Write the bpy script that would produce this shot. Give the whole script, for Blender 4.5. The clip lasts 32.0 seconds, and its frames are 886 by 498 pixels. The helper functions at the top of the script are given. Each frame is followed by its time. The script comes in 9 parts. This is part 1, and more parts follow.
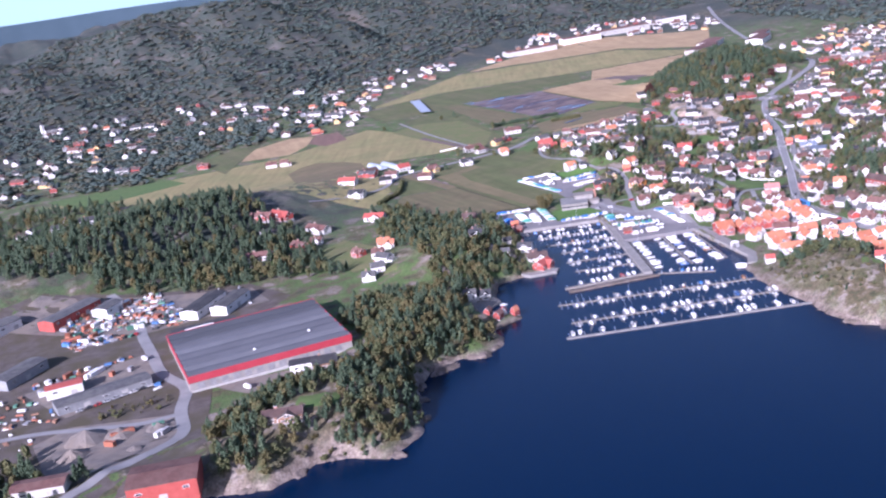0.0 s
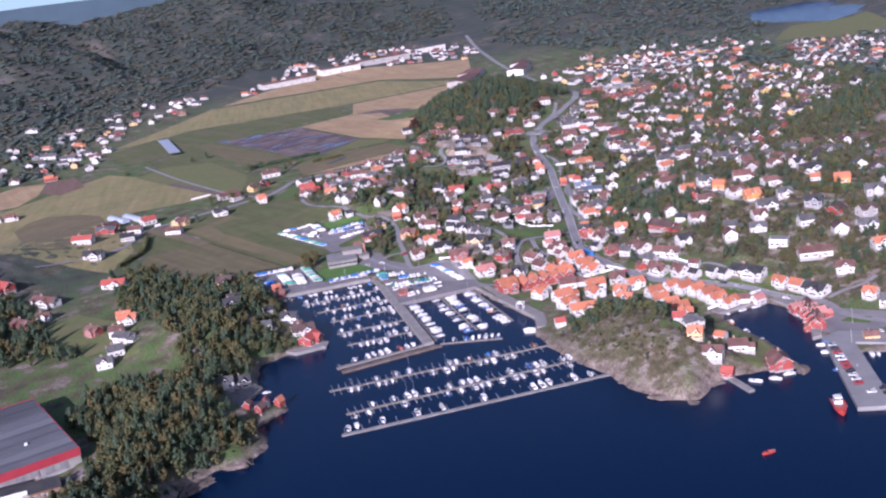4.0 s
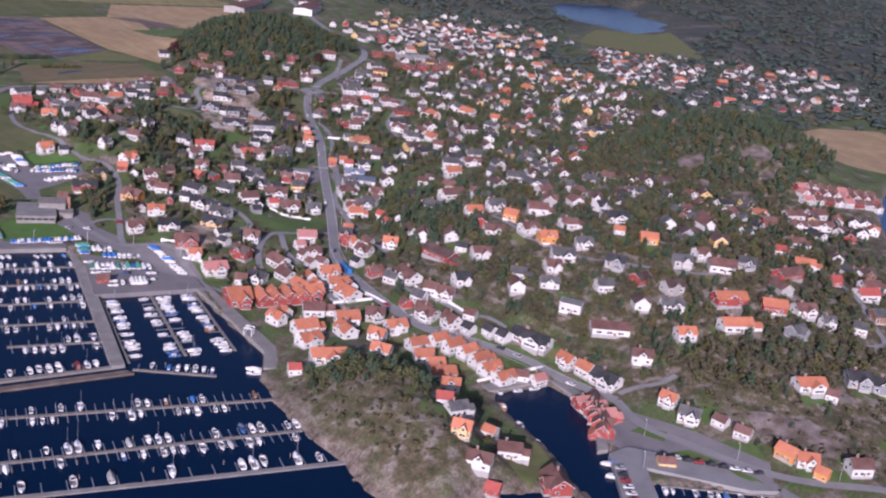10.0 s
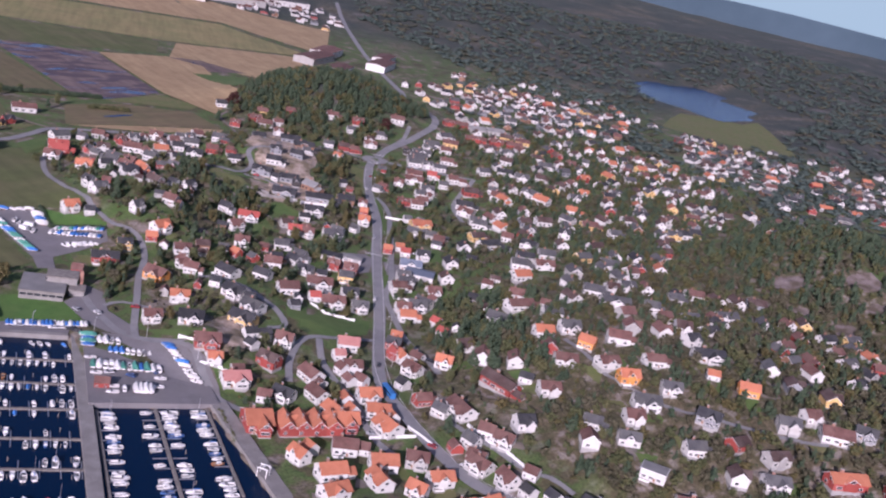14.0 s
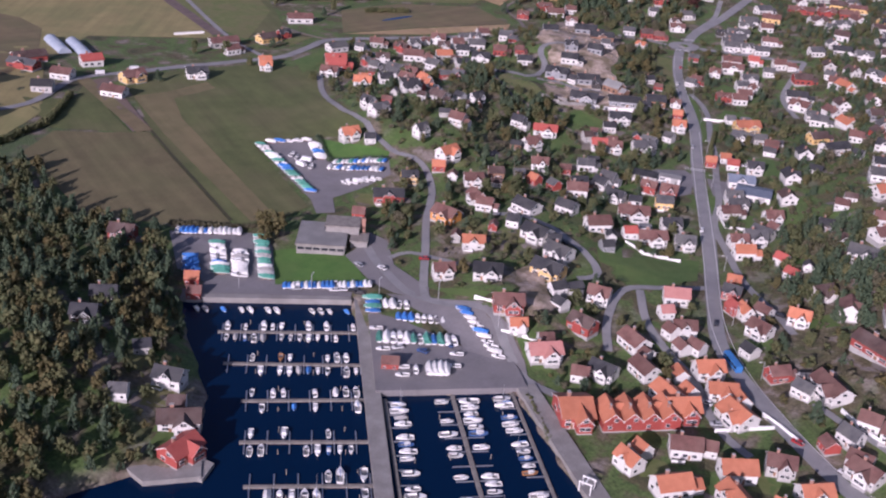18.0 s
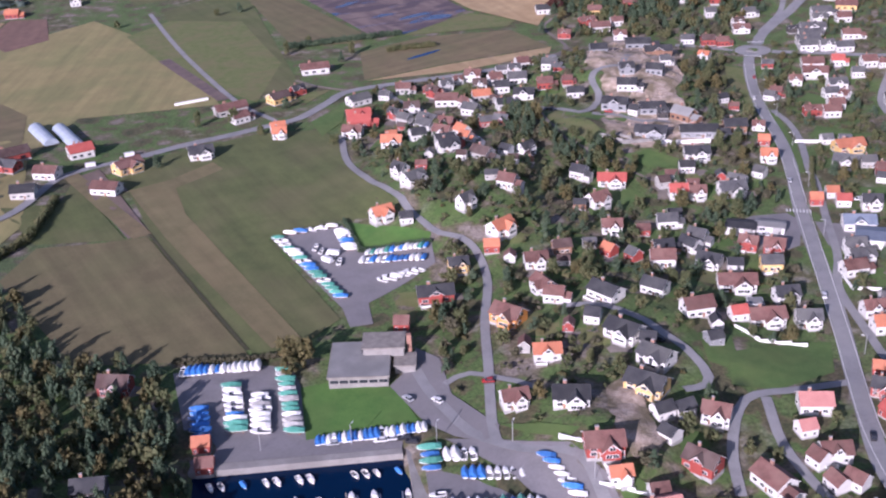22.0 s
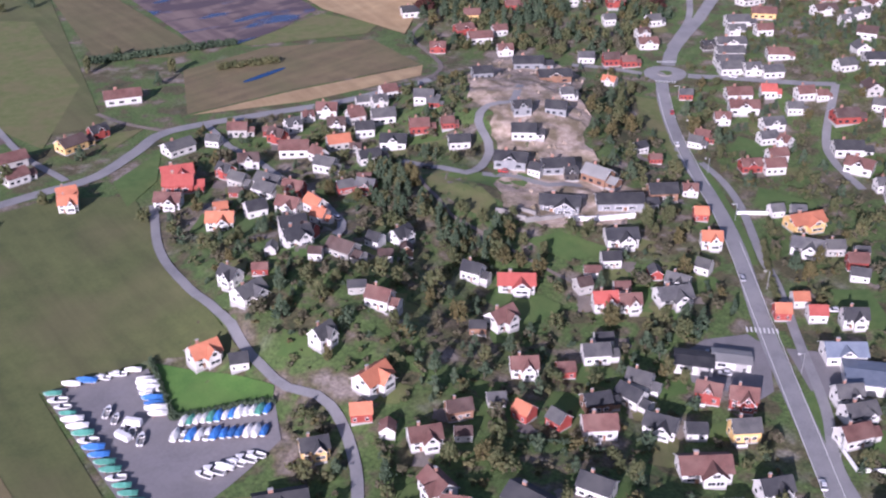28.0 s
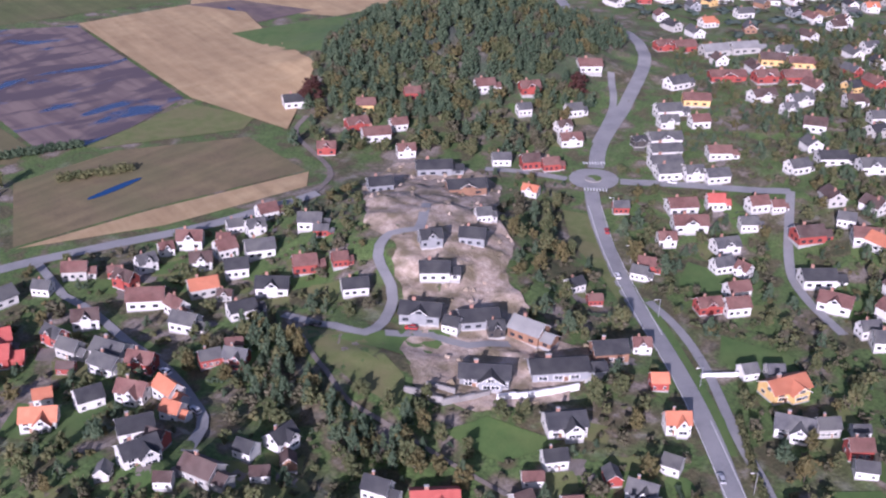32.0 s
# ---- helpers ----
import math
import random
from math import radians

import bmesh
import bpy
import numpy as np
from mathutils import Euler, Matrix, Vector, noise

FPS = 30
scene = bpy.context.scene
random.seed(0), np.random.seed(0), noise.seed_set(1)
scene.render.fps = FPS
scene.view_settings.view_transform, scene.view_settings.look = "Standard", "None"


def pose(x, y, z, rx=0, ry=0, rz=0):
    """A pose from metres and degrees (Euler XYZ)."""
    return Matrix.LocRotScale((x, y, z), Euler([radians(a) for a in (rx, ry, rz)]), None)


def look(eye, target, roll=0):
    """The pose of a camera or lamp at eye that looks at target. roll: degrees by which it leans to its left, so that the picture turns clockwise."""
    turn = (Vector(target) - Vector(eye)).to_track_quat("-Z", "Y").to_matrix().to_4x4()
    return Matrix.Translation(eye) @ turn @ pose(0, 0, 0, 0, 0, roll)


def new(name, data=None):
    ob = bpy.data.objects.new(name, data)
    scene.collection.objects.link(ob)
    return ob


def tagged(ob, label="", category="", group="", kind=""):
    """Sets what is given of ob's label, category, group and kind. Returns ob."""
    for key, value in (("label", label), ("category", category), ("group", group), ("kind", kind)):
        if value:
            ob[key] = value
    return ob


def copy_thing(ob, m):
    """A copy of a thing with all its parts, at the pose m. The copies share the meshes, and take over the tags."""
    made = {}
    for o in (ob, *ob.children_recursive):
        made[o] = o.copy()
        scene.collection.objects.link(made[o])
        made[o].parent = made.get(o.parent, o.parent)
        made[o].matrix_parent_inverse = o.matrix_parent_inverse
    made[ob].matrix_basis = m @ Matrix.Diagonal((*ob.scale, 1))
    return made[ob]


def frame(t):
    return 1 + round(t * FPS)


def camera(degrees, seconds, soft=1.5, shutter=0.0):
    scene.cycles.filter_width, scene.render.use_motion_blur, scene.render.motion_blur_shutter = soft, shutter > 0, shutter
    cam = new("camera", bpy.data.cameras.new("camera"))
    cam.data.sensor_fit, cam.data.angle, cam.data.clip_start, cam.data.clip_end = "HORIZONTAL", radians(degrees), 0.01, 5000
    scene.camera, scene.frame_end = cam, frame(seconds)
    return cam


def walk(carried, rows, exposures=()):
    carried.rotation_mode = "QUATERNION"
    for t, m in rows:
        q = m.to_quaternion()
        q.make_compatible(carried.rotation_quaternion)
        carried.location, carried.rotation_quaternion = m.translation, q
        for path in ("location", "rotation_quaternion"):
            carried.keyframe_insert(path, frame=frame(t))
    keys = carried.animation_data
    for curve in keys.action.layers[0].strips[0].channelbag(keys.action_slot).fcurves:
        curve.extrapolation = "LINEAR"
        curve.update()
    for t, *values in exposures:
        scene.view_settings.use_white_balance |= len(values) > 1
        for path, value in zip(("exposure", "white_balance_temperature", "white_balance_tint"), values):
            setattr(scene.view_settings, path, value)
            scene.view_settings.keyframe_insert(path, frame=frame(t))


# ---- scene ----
cam = camera(43.6, 32.0, 2.25)
PATH = [
    (0, (-0.352, -2.556, 217.627), (0.461, -0.808, 217.092), -8.5),
    (0.5, (2.91, 8.09, 215.837), (3.786, 9.806, 215.301), -8.1),
    (1, (8.696, 18.656, 216.461), (9.664, 20.318, 215.914), -7.0),
    (1.5, (14.991, 29.417, 215.797), (16.006, 31.049, 215.244), -6.5),
    (2, (21.988, 40.625, 215.664), (23.046, 42.226, 215.102), -6.3),
    (2.5, (28.147, 49.332, 216.524), (29.239, 50.912, 215.968), -6.5),
    (4.5, (56.581, 82.538, 219.445), (57.785, 84.037, 218.895), -6.9),
    (5, (62.492, 91.622, 219.727), (63.755, 93.069, 219.17), -4.6),
    (5.5, (70.19, 100.706, 219.308), (71.514, 102.092, 218.738), -3.4),
    (6, (78.27, 109.451, 219.103), (79.64, 110.786, 218.518), -2.1),
    (6.5, (86.348, 118.389, 220.012), (87.748, 119.68, 219.4), -1.0),
    (7, (95.153, 126.945, 218.868), (96.58, 128.203, 218.251), 0.6),
    (7.5, (102.585, 135.538, 218.728), (104.035, 136.766, 218.106), 1.5),
    (8, (110.931, 142.97, 218.692), (112.393, 144.176, 218.053), 3.3),
    (8.5, (119.678, 151.682, 219.309), (121.152, 152.862, 218.649), 5.3),
    (9, (128.5, 160.555, 217.537), (129.988, 161.716, 216.875), 7.1),
    (9.5, (137.167, 169.392, 217.307), (138.662, 170.546, 216.65), 8.2),
    (10, (146.41, 178.638, 217.375), (147.878, 179.825, 216.714), 7.7),
    (10.5, (154.602, 187.748, 216.794), (156.044, 188.971, 216.143), 8.0),
    (11, (163.149, 196.708, 217.159), (164.568, 197.961, 216.512), 7.9),
    (11.5, (172.29, 205.255, 217.364), (173.699, 206.523, 216.726), 8.0),
    (12, (180.586, 215.355, 219.068), (181.989, 216.634, 218.439), 7.5),
    (12.5, (190.028, 223.45, 217.896), (191.436, 224.738, 217.298), 6.9),
    (13, (197.883, 231.953, 217.514), (199.313, 233.232, 216.95), 8.8),
    (13.5, (204.792, 239.517, 219.976), (206.229, 240.795, 219.428), 11.0),
    (15.5, (229.101, 282.193, 214.064), (230.383, 283.514, 213.283), 15.2),
    (16, (236.392, 293.525, 213.805), (237.594, 294.902, 212.994), 14.2),
    (16.5, (243.161, 303.425, 213.589), (244.274, 304.86, 212.752), 11.6),
    (17, (250.698, 313.057, 212.833), (251.737, 314.537, 211.978), 8.6),
    (17.5, (257.001, 323.262, 212.356), (257.995, 324.765, 211.487), 6.2),
    (18, (263.863, 332.766, 211.875), (264.843, 334.272, 210.996), 4.8),
    (18.5, (269.971, 343.299, 211.242), (271.021, 344.753, 210.357), 5.3),
    (19, (276.091, 353.966, 210.283), (277.159, 355.403, 209.392), 5.1),
    (19.5, (282.076, 364.066, 209.823), (283.157, 365.49, 208.928), 5.6),
    (20, (288.649, 374.381, 210.131), (289.738, 375.799, 209.234), 6.1),
    (20.5, (295.6, 385.615, 208.967), (296.654, 387.062, 208.073), 5.2),
    (21, (301.797, 397.745, 207.745), (302.785, 399.235, 206.848), 2.6),
    (21.5, (308.122, 408.977, 207.248), (309.047, 410.509, 206.356), -0.1),
    (22, (314.626, 419.651, 207.318), (315.528, 421.204, 206.437), -2.5),
    (22.5, (320.43, 430.343, 208.22), (321.357, 431.885, 207.347), -2.4),
    (23, (326.348, 439.881, 208.093), (327.302, 441.413, 207.232), -2.1),
    (23.5, (333.62, 450.297, 208.917), (334.608, 451.806, 208.055), -1.1),
    (24, (339.397, 461.217, 209.366), (340.433, 462.702, 208.516), 0.2),
    (24.5, (346.56, 470.876, 207.963), (347.626, 472.352, 207.133), 0.4),
    (26.5, (374.023, 514.226, 205.568), (375.097, 515.639, 204.646), 0.4),
    (27, (380.575, 524.43, 205.711), (381.638, 525.828, 204.754), -0.8),
    (27.5, (386.319, 534.253, 205.746), (387.39, 535.638, 204.778), -0.1),
    (28, (393.341, 545.027, 204.947), (394.432, 546.393, 203.976), 0.5),
    (28.5, (400.936, 555.937, 204.069), (402.047, 557.291, 203.103), 0.6),
    (29, (409.069, 566.104, 202.582), (410.193, 567.457, 201.628), -0.4),
    (29.5, (416.916, 575.758, 201.203), (418.049, 577.112, 200.264), -1.5),
    (30, (424.831, 586.218, 201.245), (425.976, 587.563, 200.307), -1.6),
    (30.5, (433.582, 595.577, 201.633), (434.744, 596.907, 200.696), -1.0),
    (31, (442.271, 605.555, 200.602), (443.463, 606.866, 199.673), -0.6),
    (31.5, (450.6, 615.44, 200.902), (451.822, 616.727, 199.98), 0.6),
    (32, (458.698, 624.96, 200.526), (459.95, 626.227, 199.615), 2.0),
]
walk(cam, [(t, look(eye, target, roll)) for t, eye, target, roll in PATH],
     exposures=[(0, 0.95, 5330, 37), (3, 0.6, 5430, 38), (6, 0.2, 5600, 39), (9, 0.0, 5700, 39), (13, 0.07, 5680, 40), (16, 0.02, 5850, 40), (19, 0.08, 5730, 39.5), (23, 0.52, 5570, 37.5), (28, 0.5, 5600, 37.5), (32, 0.5, 5500, 38.5)])

# ---- light ----
SUN_DIR = Vector((0.85, 0.52, -0.40)).normalized()      # the way the sunlight travels
world = bpy.data.worlds.new("sky_world")
scene.world = world
world.use_nodes = True
wn = world.node_tree.nodes
sky = wn.new("ShaderNodeTexSky")
sky.sky_type, sky.sun_disc = "NISHITA", False
sky.sun_elevation = math.asin(-SUN_DIR.z)
sky.sun_rotation = math.atan2(-SUN_DIR.x, -SUN_DIR.y)
sky.air_density, sky.dust_density = 1.0, 1.5
wn["Background"].inputs["Strength"].default_value = 0.08
world.node_tree.links.new(sky.outputs[0], wn["Background"].inputs[0])
sun = new("sun", bpy.data.lights.new("sun", "SUN"))
sun.data.energy, sun.data.angle, sun.data.color = 5.0, radians(0.55), (1.0, 0.93, 0.82)
sun.matrix_world = look((0, 0, 900), Vector((0, 0, 900)) + SUN_DIR)


# ---- materials ----
def mat(name, a, b, size=2.0, rough=0.85, bump=0.0, bump_size=0.3, metal=0.0, spread=0.0, fine=0.35, patch_col=None, patch_size=30.0, patch_amount=0.5, streak=None):
    """Two colours mixed by a coarse and a fine noise at real size; spread: how far single objects differ in brightness."""
    m = bpy.data.materials.new(name)
    m.use_nodes = True
    nt = m.node_tree
    n, l = nt.nodes, nt.links
    bsdf = n["Principled BSDF"]
    geo = n.new("ShaderNodeNewGeometry")
    coarse, grain = n.new("ShaderNodeTexNoise"), n.new("ShaderNodeTexNoise")
    coarse.inputs["Scale"].default_value, coarse.inputs["Detail"].default_value = 1 / size, 5
    grain.inputs["Scale"].default_value, grain.inputs["Detail"].default_value = 8 / size, 3
    l.new(geo.outputs["Position"], coarse.inputs["Vector"]), l.new(geo.outputs["Position"], grain.inputs["Vector"])
    mix = n.new("ShaderNodeMix")
    mix.data_type = "FLOAT"
    mix.inputs[0].default_value = fine
    l.new(coarse.outputs["Fac"], mix.inputs[2]), l.new(grain.outputs["Fac"], mix.inputs[3])
    ramp = n.new("ShaderNodeValToRGB")
    ramp.color_ramp.elements[0].position, ramp.color_ramp.elements[1].position = 0.36, 0.64
    ramp.color_ramp.elements[0].color, ramp.color_ramp.elements[1].color = (*a, 1), (*b, 1)
    l.new(mix.outputs[0], ramp.inputs[0])
    out = ramp.outputs[0]
    if patch_col:
        big = n.new("ShaderNodeTexNoise")
        big.inputs["Scale"].default_value, big.inputs["Detail"].default_value = 1 / patch_size, 4
        l.new(geo.outputs["Position"], big.inputs["Vector"])
        br = n.new("ShaderNodeMapRange")
        br.inputs[1].default_value, br.inputs[2].default_value, br.inputs[4].default_value = 0.42, 0.62, patch_amount
        l.new(big.outputs["Fac"], br.inputs[0])
        pm = n.new("ShaderNodeMix")
        pm.data_type = "RGBA"
        l.new(br.outputs[0], pm.inputs[0]), l.new(out, pm.inputs[6])
        pm.inputs[7].default_value = (*patch_col, 1)
        out = pm.outputs[2]
    if streak is not None:                                  # long strips left by mowing and ploughing
        mp, st, sr_ = n.new("ShaderNodeMapping"), n.new("ShaderNodeTexNoise"), n.new("ShaderNodeMapRange")
        mp.vector_type = "TEXTURE"
        mp.inputs["Rotation"].default_value[2] = radians(streak)
        mp.inputs["Scale"].default_value = (70.0, 5.0, 10.0)
        st.inputs["Scale"].default_value, st.inputs["Detail"].default_value = 1.0, 4
        sr_.inputs[1].default_value, sr_.inputs[2].default_value, sr_.inputs[3].default_value, sr_.inputs[4].default_value = 0.3, 0.7, 0.87, 1.13
        sh = n.new("ShaderNodeHueSaturation")
        l.new(geo.outputs["Position"], mp.inputs["Vector"]), l.new(mp.outputs[0], st.inputs["Vector"]), l.new(st.outputs["Fac"], sr_.inputs[0])
        l.new(sr_.outputs[0], sh.inputs["Value"]), l.new(out, sh.inputs["Color"])
        out = sh.outputs[0]
    if spread:
        info = n.new("ShaderNodeObjectInfo")
        rng = n.new("ShaderNodeMapRange")
        rng.inputs[3].default_value, rng.inputs[4].default_value = 1 - spread, 1 + spread
        l.new(info.outputs["Random"], rng.inputs[0])
        hsv = n.new("ShaderNodeHueSaturation")
        l.new(rng.outputs[0], hsv.inputs["Value"]), l.new(out, hsv.inputs["Color"])
        out = hsv.outputs[0]
    l.new(out, bsdf.inputs["Base Color"])
    bsdf.inputs["Roughness"].default_value, bsdf.inputs["Metallic"].default_value = rough, metal
    if bump:
        bn, bt = n.new("ShaderNodeBump"), n.new("ShaderNodeTexNoise")
        bt.inputs["Scale"].default_value, bt.inputs["Detail"].default_value = 1 / bump_size, 4
        l.new(geo.outputs["Position"], bt.inputs["Vector"]), l.new(bt.outputs["Fac"], bn.inputs["Height"])
        bn.inputs["Strength"].default_value, bn.inputs["Distance"].default_value = 0.6, bump
        l.new(bn.outputs[0], bsdf.inputs["Normal"])
    return m


def leaf_mat(name, a, b, c):
    """Foliage: each leaf clump takes its own shade between three colours."""
    m = bpy.data.materials.new(name)
    m.use_nodes = True
    n, l = m.node_tree.nodes, m.node_tree.links
    geo = n.new("ShaderNodeNewGeometry")
    big = n.new("ShaderNodeTexNoise")
    big.inputs["Scale"].default_value, big.inputs["Detail"].default_value = 0.11, 2
    l.new(geo.outputs["Position"], big.inputs["Vector"])
    mix = n.new("ShaderNodeMix")
    mix.inputs[0].default_value = 0.28
    l.new(big.outputs["Fac"], mix.inputs[2]), l.new(geo.outputs["Random Per Island"], mix.inputs[3])
    ramp = n.new("ShaderNodeValToRGB")
    e = ramp.color_ramp.elements
    e[0].position, e[0].color, e[1].position, e[1].color = 0.25, (*a, 1), 0.75, (*c, 1)
    e.new(0.5).color = (*b, 1)
    l.new(mix.outputs[0], ramp.inputs[0]), l.new(ramp.outputs[0], n["Principled BSDF"].inputs["Base Color"])
    n["Principled BSDF"].inputs["Roughness"].default_value = 0.8
    through_leaf, both = n.new("ShaderNodeBsdfTranslucent"), n.new("ShaderNodeMixShader")
    both.inputs[0].default_value = 0.42
    l.new(ramp.outputs[0], through_leaf.inputs["Color"])
    l.new(n["Principled BSDF"].outputs[0], both.inputs[1]), l.new(through_leaf.outputs[0], both.inputs[2])
    l.new(both.outputs[0], n["Material Output"].inputs["Surface"])
    return m


M = {}
M["asphalt"] = mat("asphalt", (0.2, 0.2, 0.205), (0.26, 0.26, 0.265), 6, 0.9, patch_col=(0.3, 0.295, 0.29), patch_size=14)
M["lot_asphalt"] = mat("lot_asphalt", (0.16, 0.155, 0.16), (0.21, 0.2, 0.21), 8, 0.9, patch_col=(0.21, 0.2, 0.2), patch_size=18)
M["gravel"] = mat("gravel", (0.12, 0.107, 0.098), (0.2, 0.178, 0.16), 5, 0.95, 0.05, patch_col=(0.27, 0.22, 0.17), patch_size=12)
M["concrete"] = mat("concrete", (0.22, 0.21, 0.2), (0.31, 0.3, 0.285), 5, 0.9, patch_col=(0.18, 0.17, 0.165), patch_size=9)
M["deck"] = mat("weathered_deck", (0.17, 0.155, 0.14), (0.27, 0.25, 0.225), 2, 0.85)
M["paint_line"] = mat("road_paint", (0.6, 0.6, 0.58), (0.75, 0.75, 0.73), 1, 0.8)
M["field_green"] = mat("field_green", (0.075, 0.094, 0.03), (0.106, 0.122, 0.041), 9, 0.95, patch_col=(0.14, 0.122, 0.06), patch_size=40, streak=88)
M["field_pale"] = mat("field_pale", (0.23, 0.2, 0.085), (0.285, 0.24, 0.105), 9, 0.95, patch_col=(0.165, 0.18, 0.066), patch_size=35, streak=60)
M["field_olive"] = mat("field_olive", (0.115, 0.098, 0.047), (0.15, 0.127, 0.062), 9, 0.95, patch_col=(0.125, 0.123, 0.052), patch_size=35, streak=91)
M["field_band"] = mat("field_band", (0.125, 0.112, 0.05), (0.162, 0.138, 0.067), 7, 0.95, patch_col=(0.19, 0.15, 0.075), patch_size=20, streak=90)
M["field_tan"] = mat("field_tan", (0.33, 0.23, 0.12), (0.42, 0.31, 0.17), 7, 0.95, patch_col=(0.28, 0.19, 0.1), patch_size=25, streak=80)
M["field_plough"] = mat("field_ploughed", (0.1, 0.075, 0.075), (0.16, 0.115, 0.11), 6, 0.95, patch_col=(0.2, 0.15, 0.11), patch_size=22, streak=80)
M["field_dark"] = mat("field_dark", (0.14, 0.11, 0.06), (0.19, 0.15, 0.075), 8, 0.95, patch_col=(0.12, 0.12, 0.05), patch_size=25, streak=8)
M["field_red"] = mat("field_red_soil", (0.15, 0.09, 0.07), (0.2, 0.12, 0.09), 6, 0.95, streak=70)
M["lawn"] = mat("lawn", (0.058, 0.115, 0.026), (0.088, 0.15, 0.038), 5, 0.95, patch_col=(0.12, 0.15, 0.045), patch_size=14, patch_amount=0.35)
M["turf"] = mat("mown_turf", (0.055, 0.14, 0.024), (0.085, 0.185, 0.035), 5, 0.95, patch_col=(0.1, 0.15, 0.04), patch_size=14, patch_amount=0.3)
M["lawn_dry"] = mat("rough_lawn", (0.1, 0.13, 0.035), (0.15, 0.165, 0.06), 5, 0.95, patch_col=(0.17, 0.14, 0.07), patch_size=12)
M["rock"] = mat("bare_rock", (0.13, 0.105, 0.09), (0.25, 0.205, 0.18), 2.5, 0.9, 0.35, 1.2, patch_col=(0.1, 0.08, 0.06), patch_size=5, patch_amount=0.8)
M["blast_rock"] = mat("blasted_rock", (0.25, 0.185, 0.14), (0.56, 0.46, 0.38), 2.6, 0.95, 0.7, 1.1, fine=0.5, patch_col=(0.14, 0.115, 0.06), patch_size=8, patch_amount=0.8)

water = bpy.data.materials.new("sea_water")
water.use_nodes = True
wb = water.node_tree.nodes["Principled BSDF"]
wb.inputs["Base Color"].default_value = (0.0003, 0.0112, 0.04, 1)
wb.inputs["Roughness"].default_value, wb.inputs["IOR"].default_value = 0.14, 1.2
g1, w1, w2 = (water.node_tree.nodes.new(k) for k in ("ShaderNodeNewGeometry", "ShaderNodeTexNoise", "ShaderNodeBump"))
w1.inputs["Scale"].default_value, w1.inputs["Detail"].default_value = 1.1, 5
w2.inputs["Strength"].default_value, w2.inputs["Distance"].default_value = 0.5, 0.22
water.node_tree.links.new(g1.outputs["Position"], w1.inputs["Vector"])
water.node_tree.links.new(w1.outputs["Fac"], w2.inputs["Height"])
water.node_tree.links.new(w2.outputs[0], wb.inputs["Normal"])


# ---- the lie of the land ----
# the shore, walked with the land on the left hand
SHORE_A = [(-60, 425), (79, 447), (104, 433), (112, 436), (128, 442), (139, 441), (156, 422), (167, 428), (180, 436), (192, 463), (200, 483),
           (209, 493), (217, 502), (225, 500), (236, 505), (244, 497), (261, 504), (268, 512), (270, 529), (280, 530), (293, 534), (294, 543), (283, 546), (278, 552), (281, 565), (285, 577),
           (300, 577), (314, 599), (336, 600), (349, 590), (356, 603), (369, 632), (376, 670), (382, 696)]
SHORE_B = [(441, 668), (422, 607), (465, 589), (448, 516), (438, 504), (431, 498), (428, 489), (422, 476), (417, 454), (413, 427), (407, 410),
           (407, 387), (415, 375), (432, 380), (445, 379), (452, 373), (463, 366), (469, 355), (479, 371), (486, 383), (492, 398), (497, 414),
           (505, 431), (536, 421), (531, 400), (513, 381), (497, 347), (536, 311), (492, 264), (440, 150), (420, -200), (300, -1500), (5200, -5200)]
SHORE_C = [(5200, 5200), (-5200, 5200), (-5200, 500), (-900, 300), (-400, 380)]
LAKE = [(1120, 478), (1010, 450), (928, 408), (880, 362), (800, 250), (900, 120), (1300, 300), (1260, 420)]
FAR_LAKE = [(1640, 1050), (1672, 1135), (1668, 1200), (1673, 1250), (1740, 1300), (1815, 1345), (1885, 1322), (1930, 1290), (1905, 1225), (1850, 1180), (1840, 1130), (1789, 1085), (1700, 1062)]


def shore_distance(poly, x, y):
    """Signed distance to a closed line: positive inside."""
    best = np.full(x.shape, 1e9)
    inside = np.zeros(x.shape, bool)
    for (ax, ay), (bx, by) in zip(poly, poly[1:] + poly[:1]):
        dx, dy = bx - ax, by - ay
        u = np.clip(((x - ax) * dx + (y - ay) * dy) / (dx * dx + dy * dy), 0, 1)
        best = np.minimum(best, np.hypot(x - ax - u * dx, y - ay - u * dy))
        inside ^= ((ay > y) != (by > y)) & (x < dx * (y - ay) / (dy if dy else 1e-9) + ax)
    return np.where(inside, best, -best)


# hills: middle, half-axes, turn in degrees, height
HILLS = [
    (150, 482, 60, 40, 25, 15), (255, 560, 42, 30, 60, 9), (215, 535, 30, 25, 40, 9), (318, 672, 45, 55, -20, 12), (150, 905, 190, 75, 20, 26),
    (450, 432, 26, 62, -22, 17), (560, 820, 42, 60, -20, 14), (635, 850, 30, 40, 0, 6), (492, 632, 22, 26, 0, 7), (650, 395, 85, 70, 30, 20),
    (720, 905, 45, 50, 0, 13), (900, 1060, 80, 62, -15, 34), (1040, 580, 110, 70, 30, 30), (690, 560, 120, 90, 40, 12), (800, 650, 160, 110, 35, 10),
    (1060, 860, 240, 160, 30, 10), (40, 470, 60, 40, 0, 8), (560, 470, 50, 40, 30, 7)]
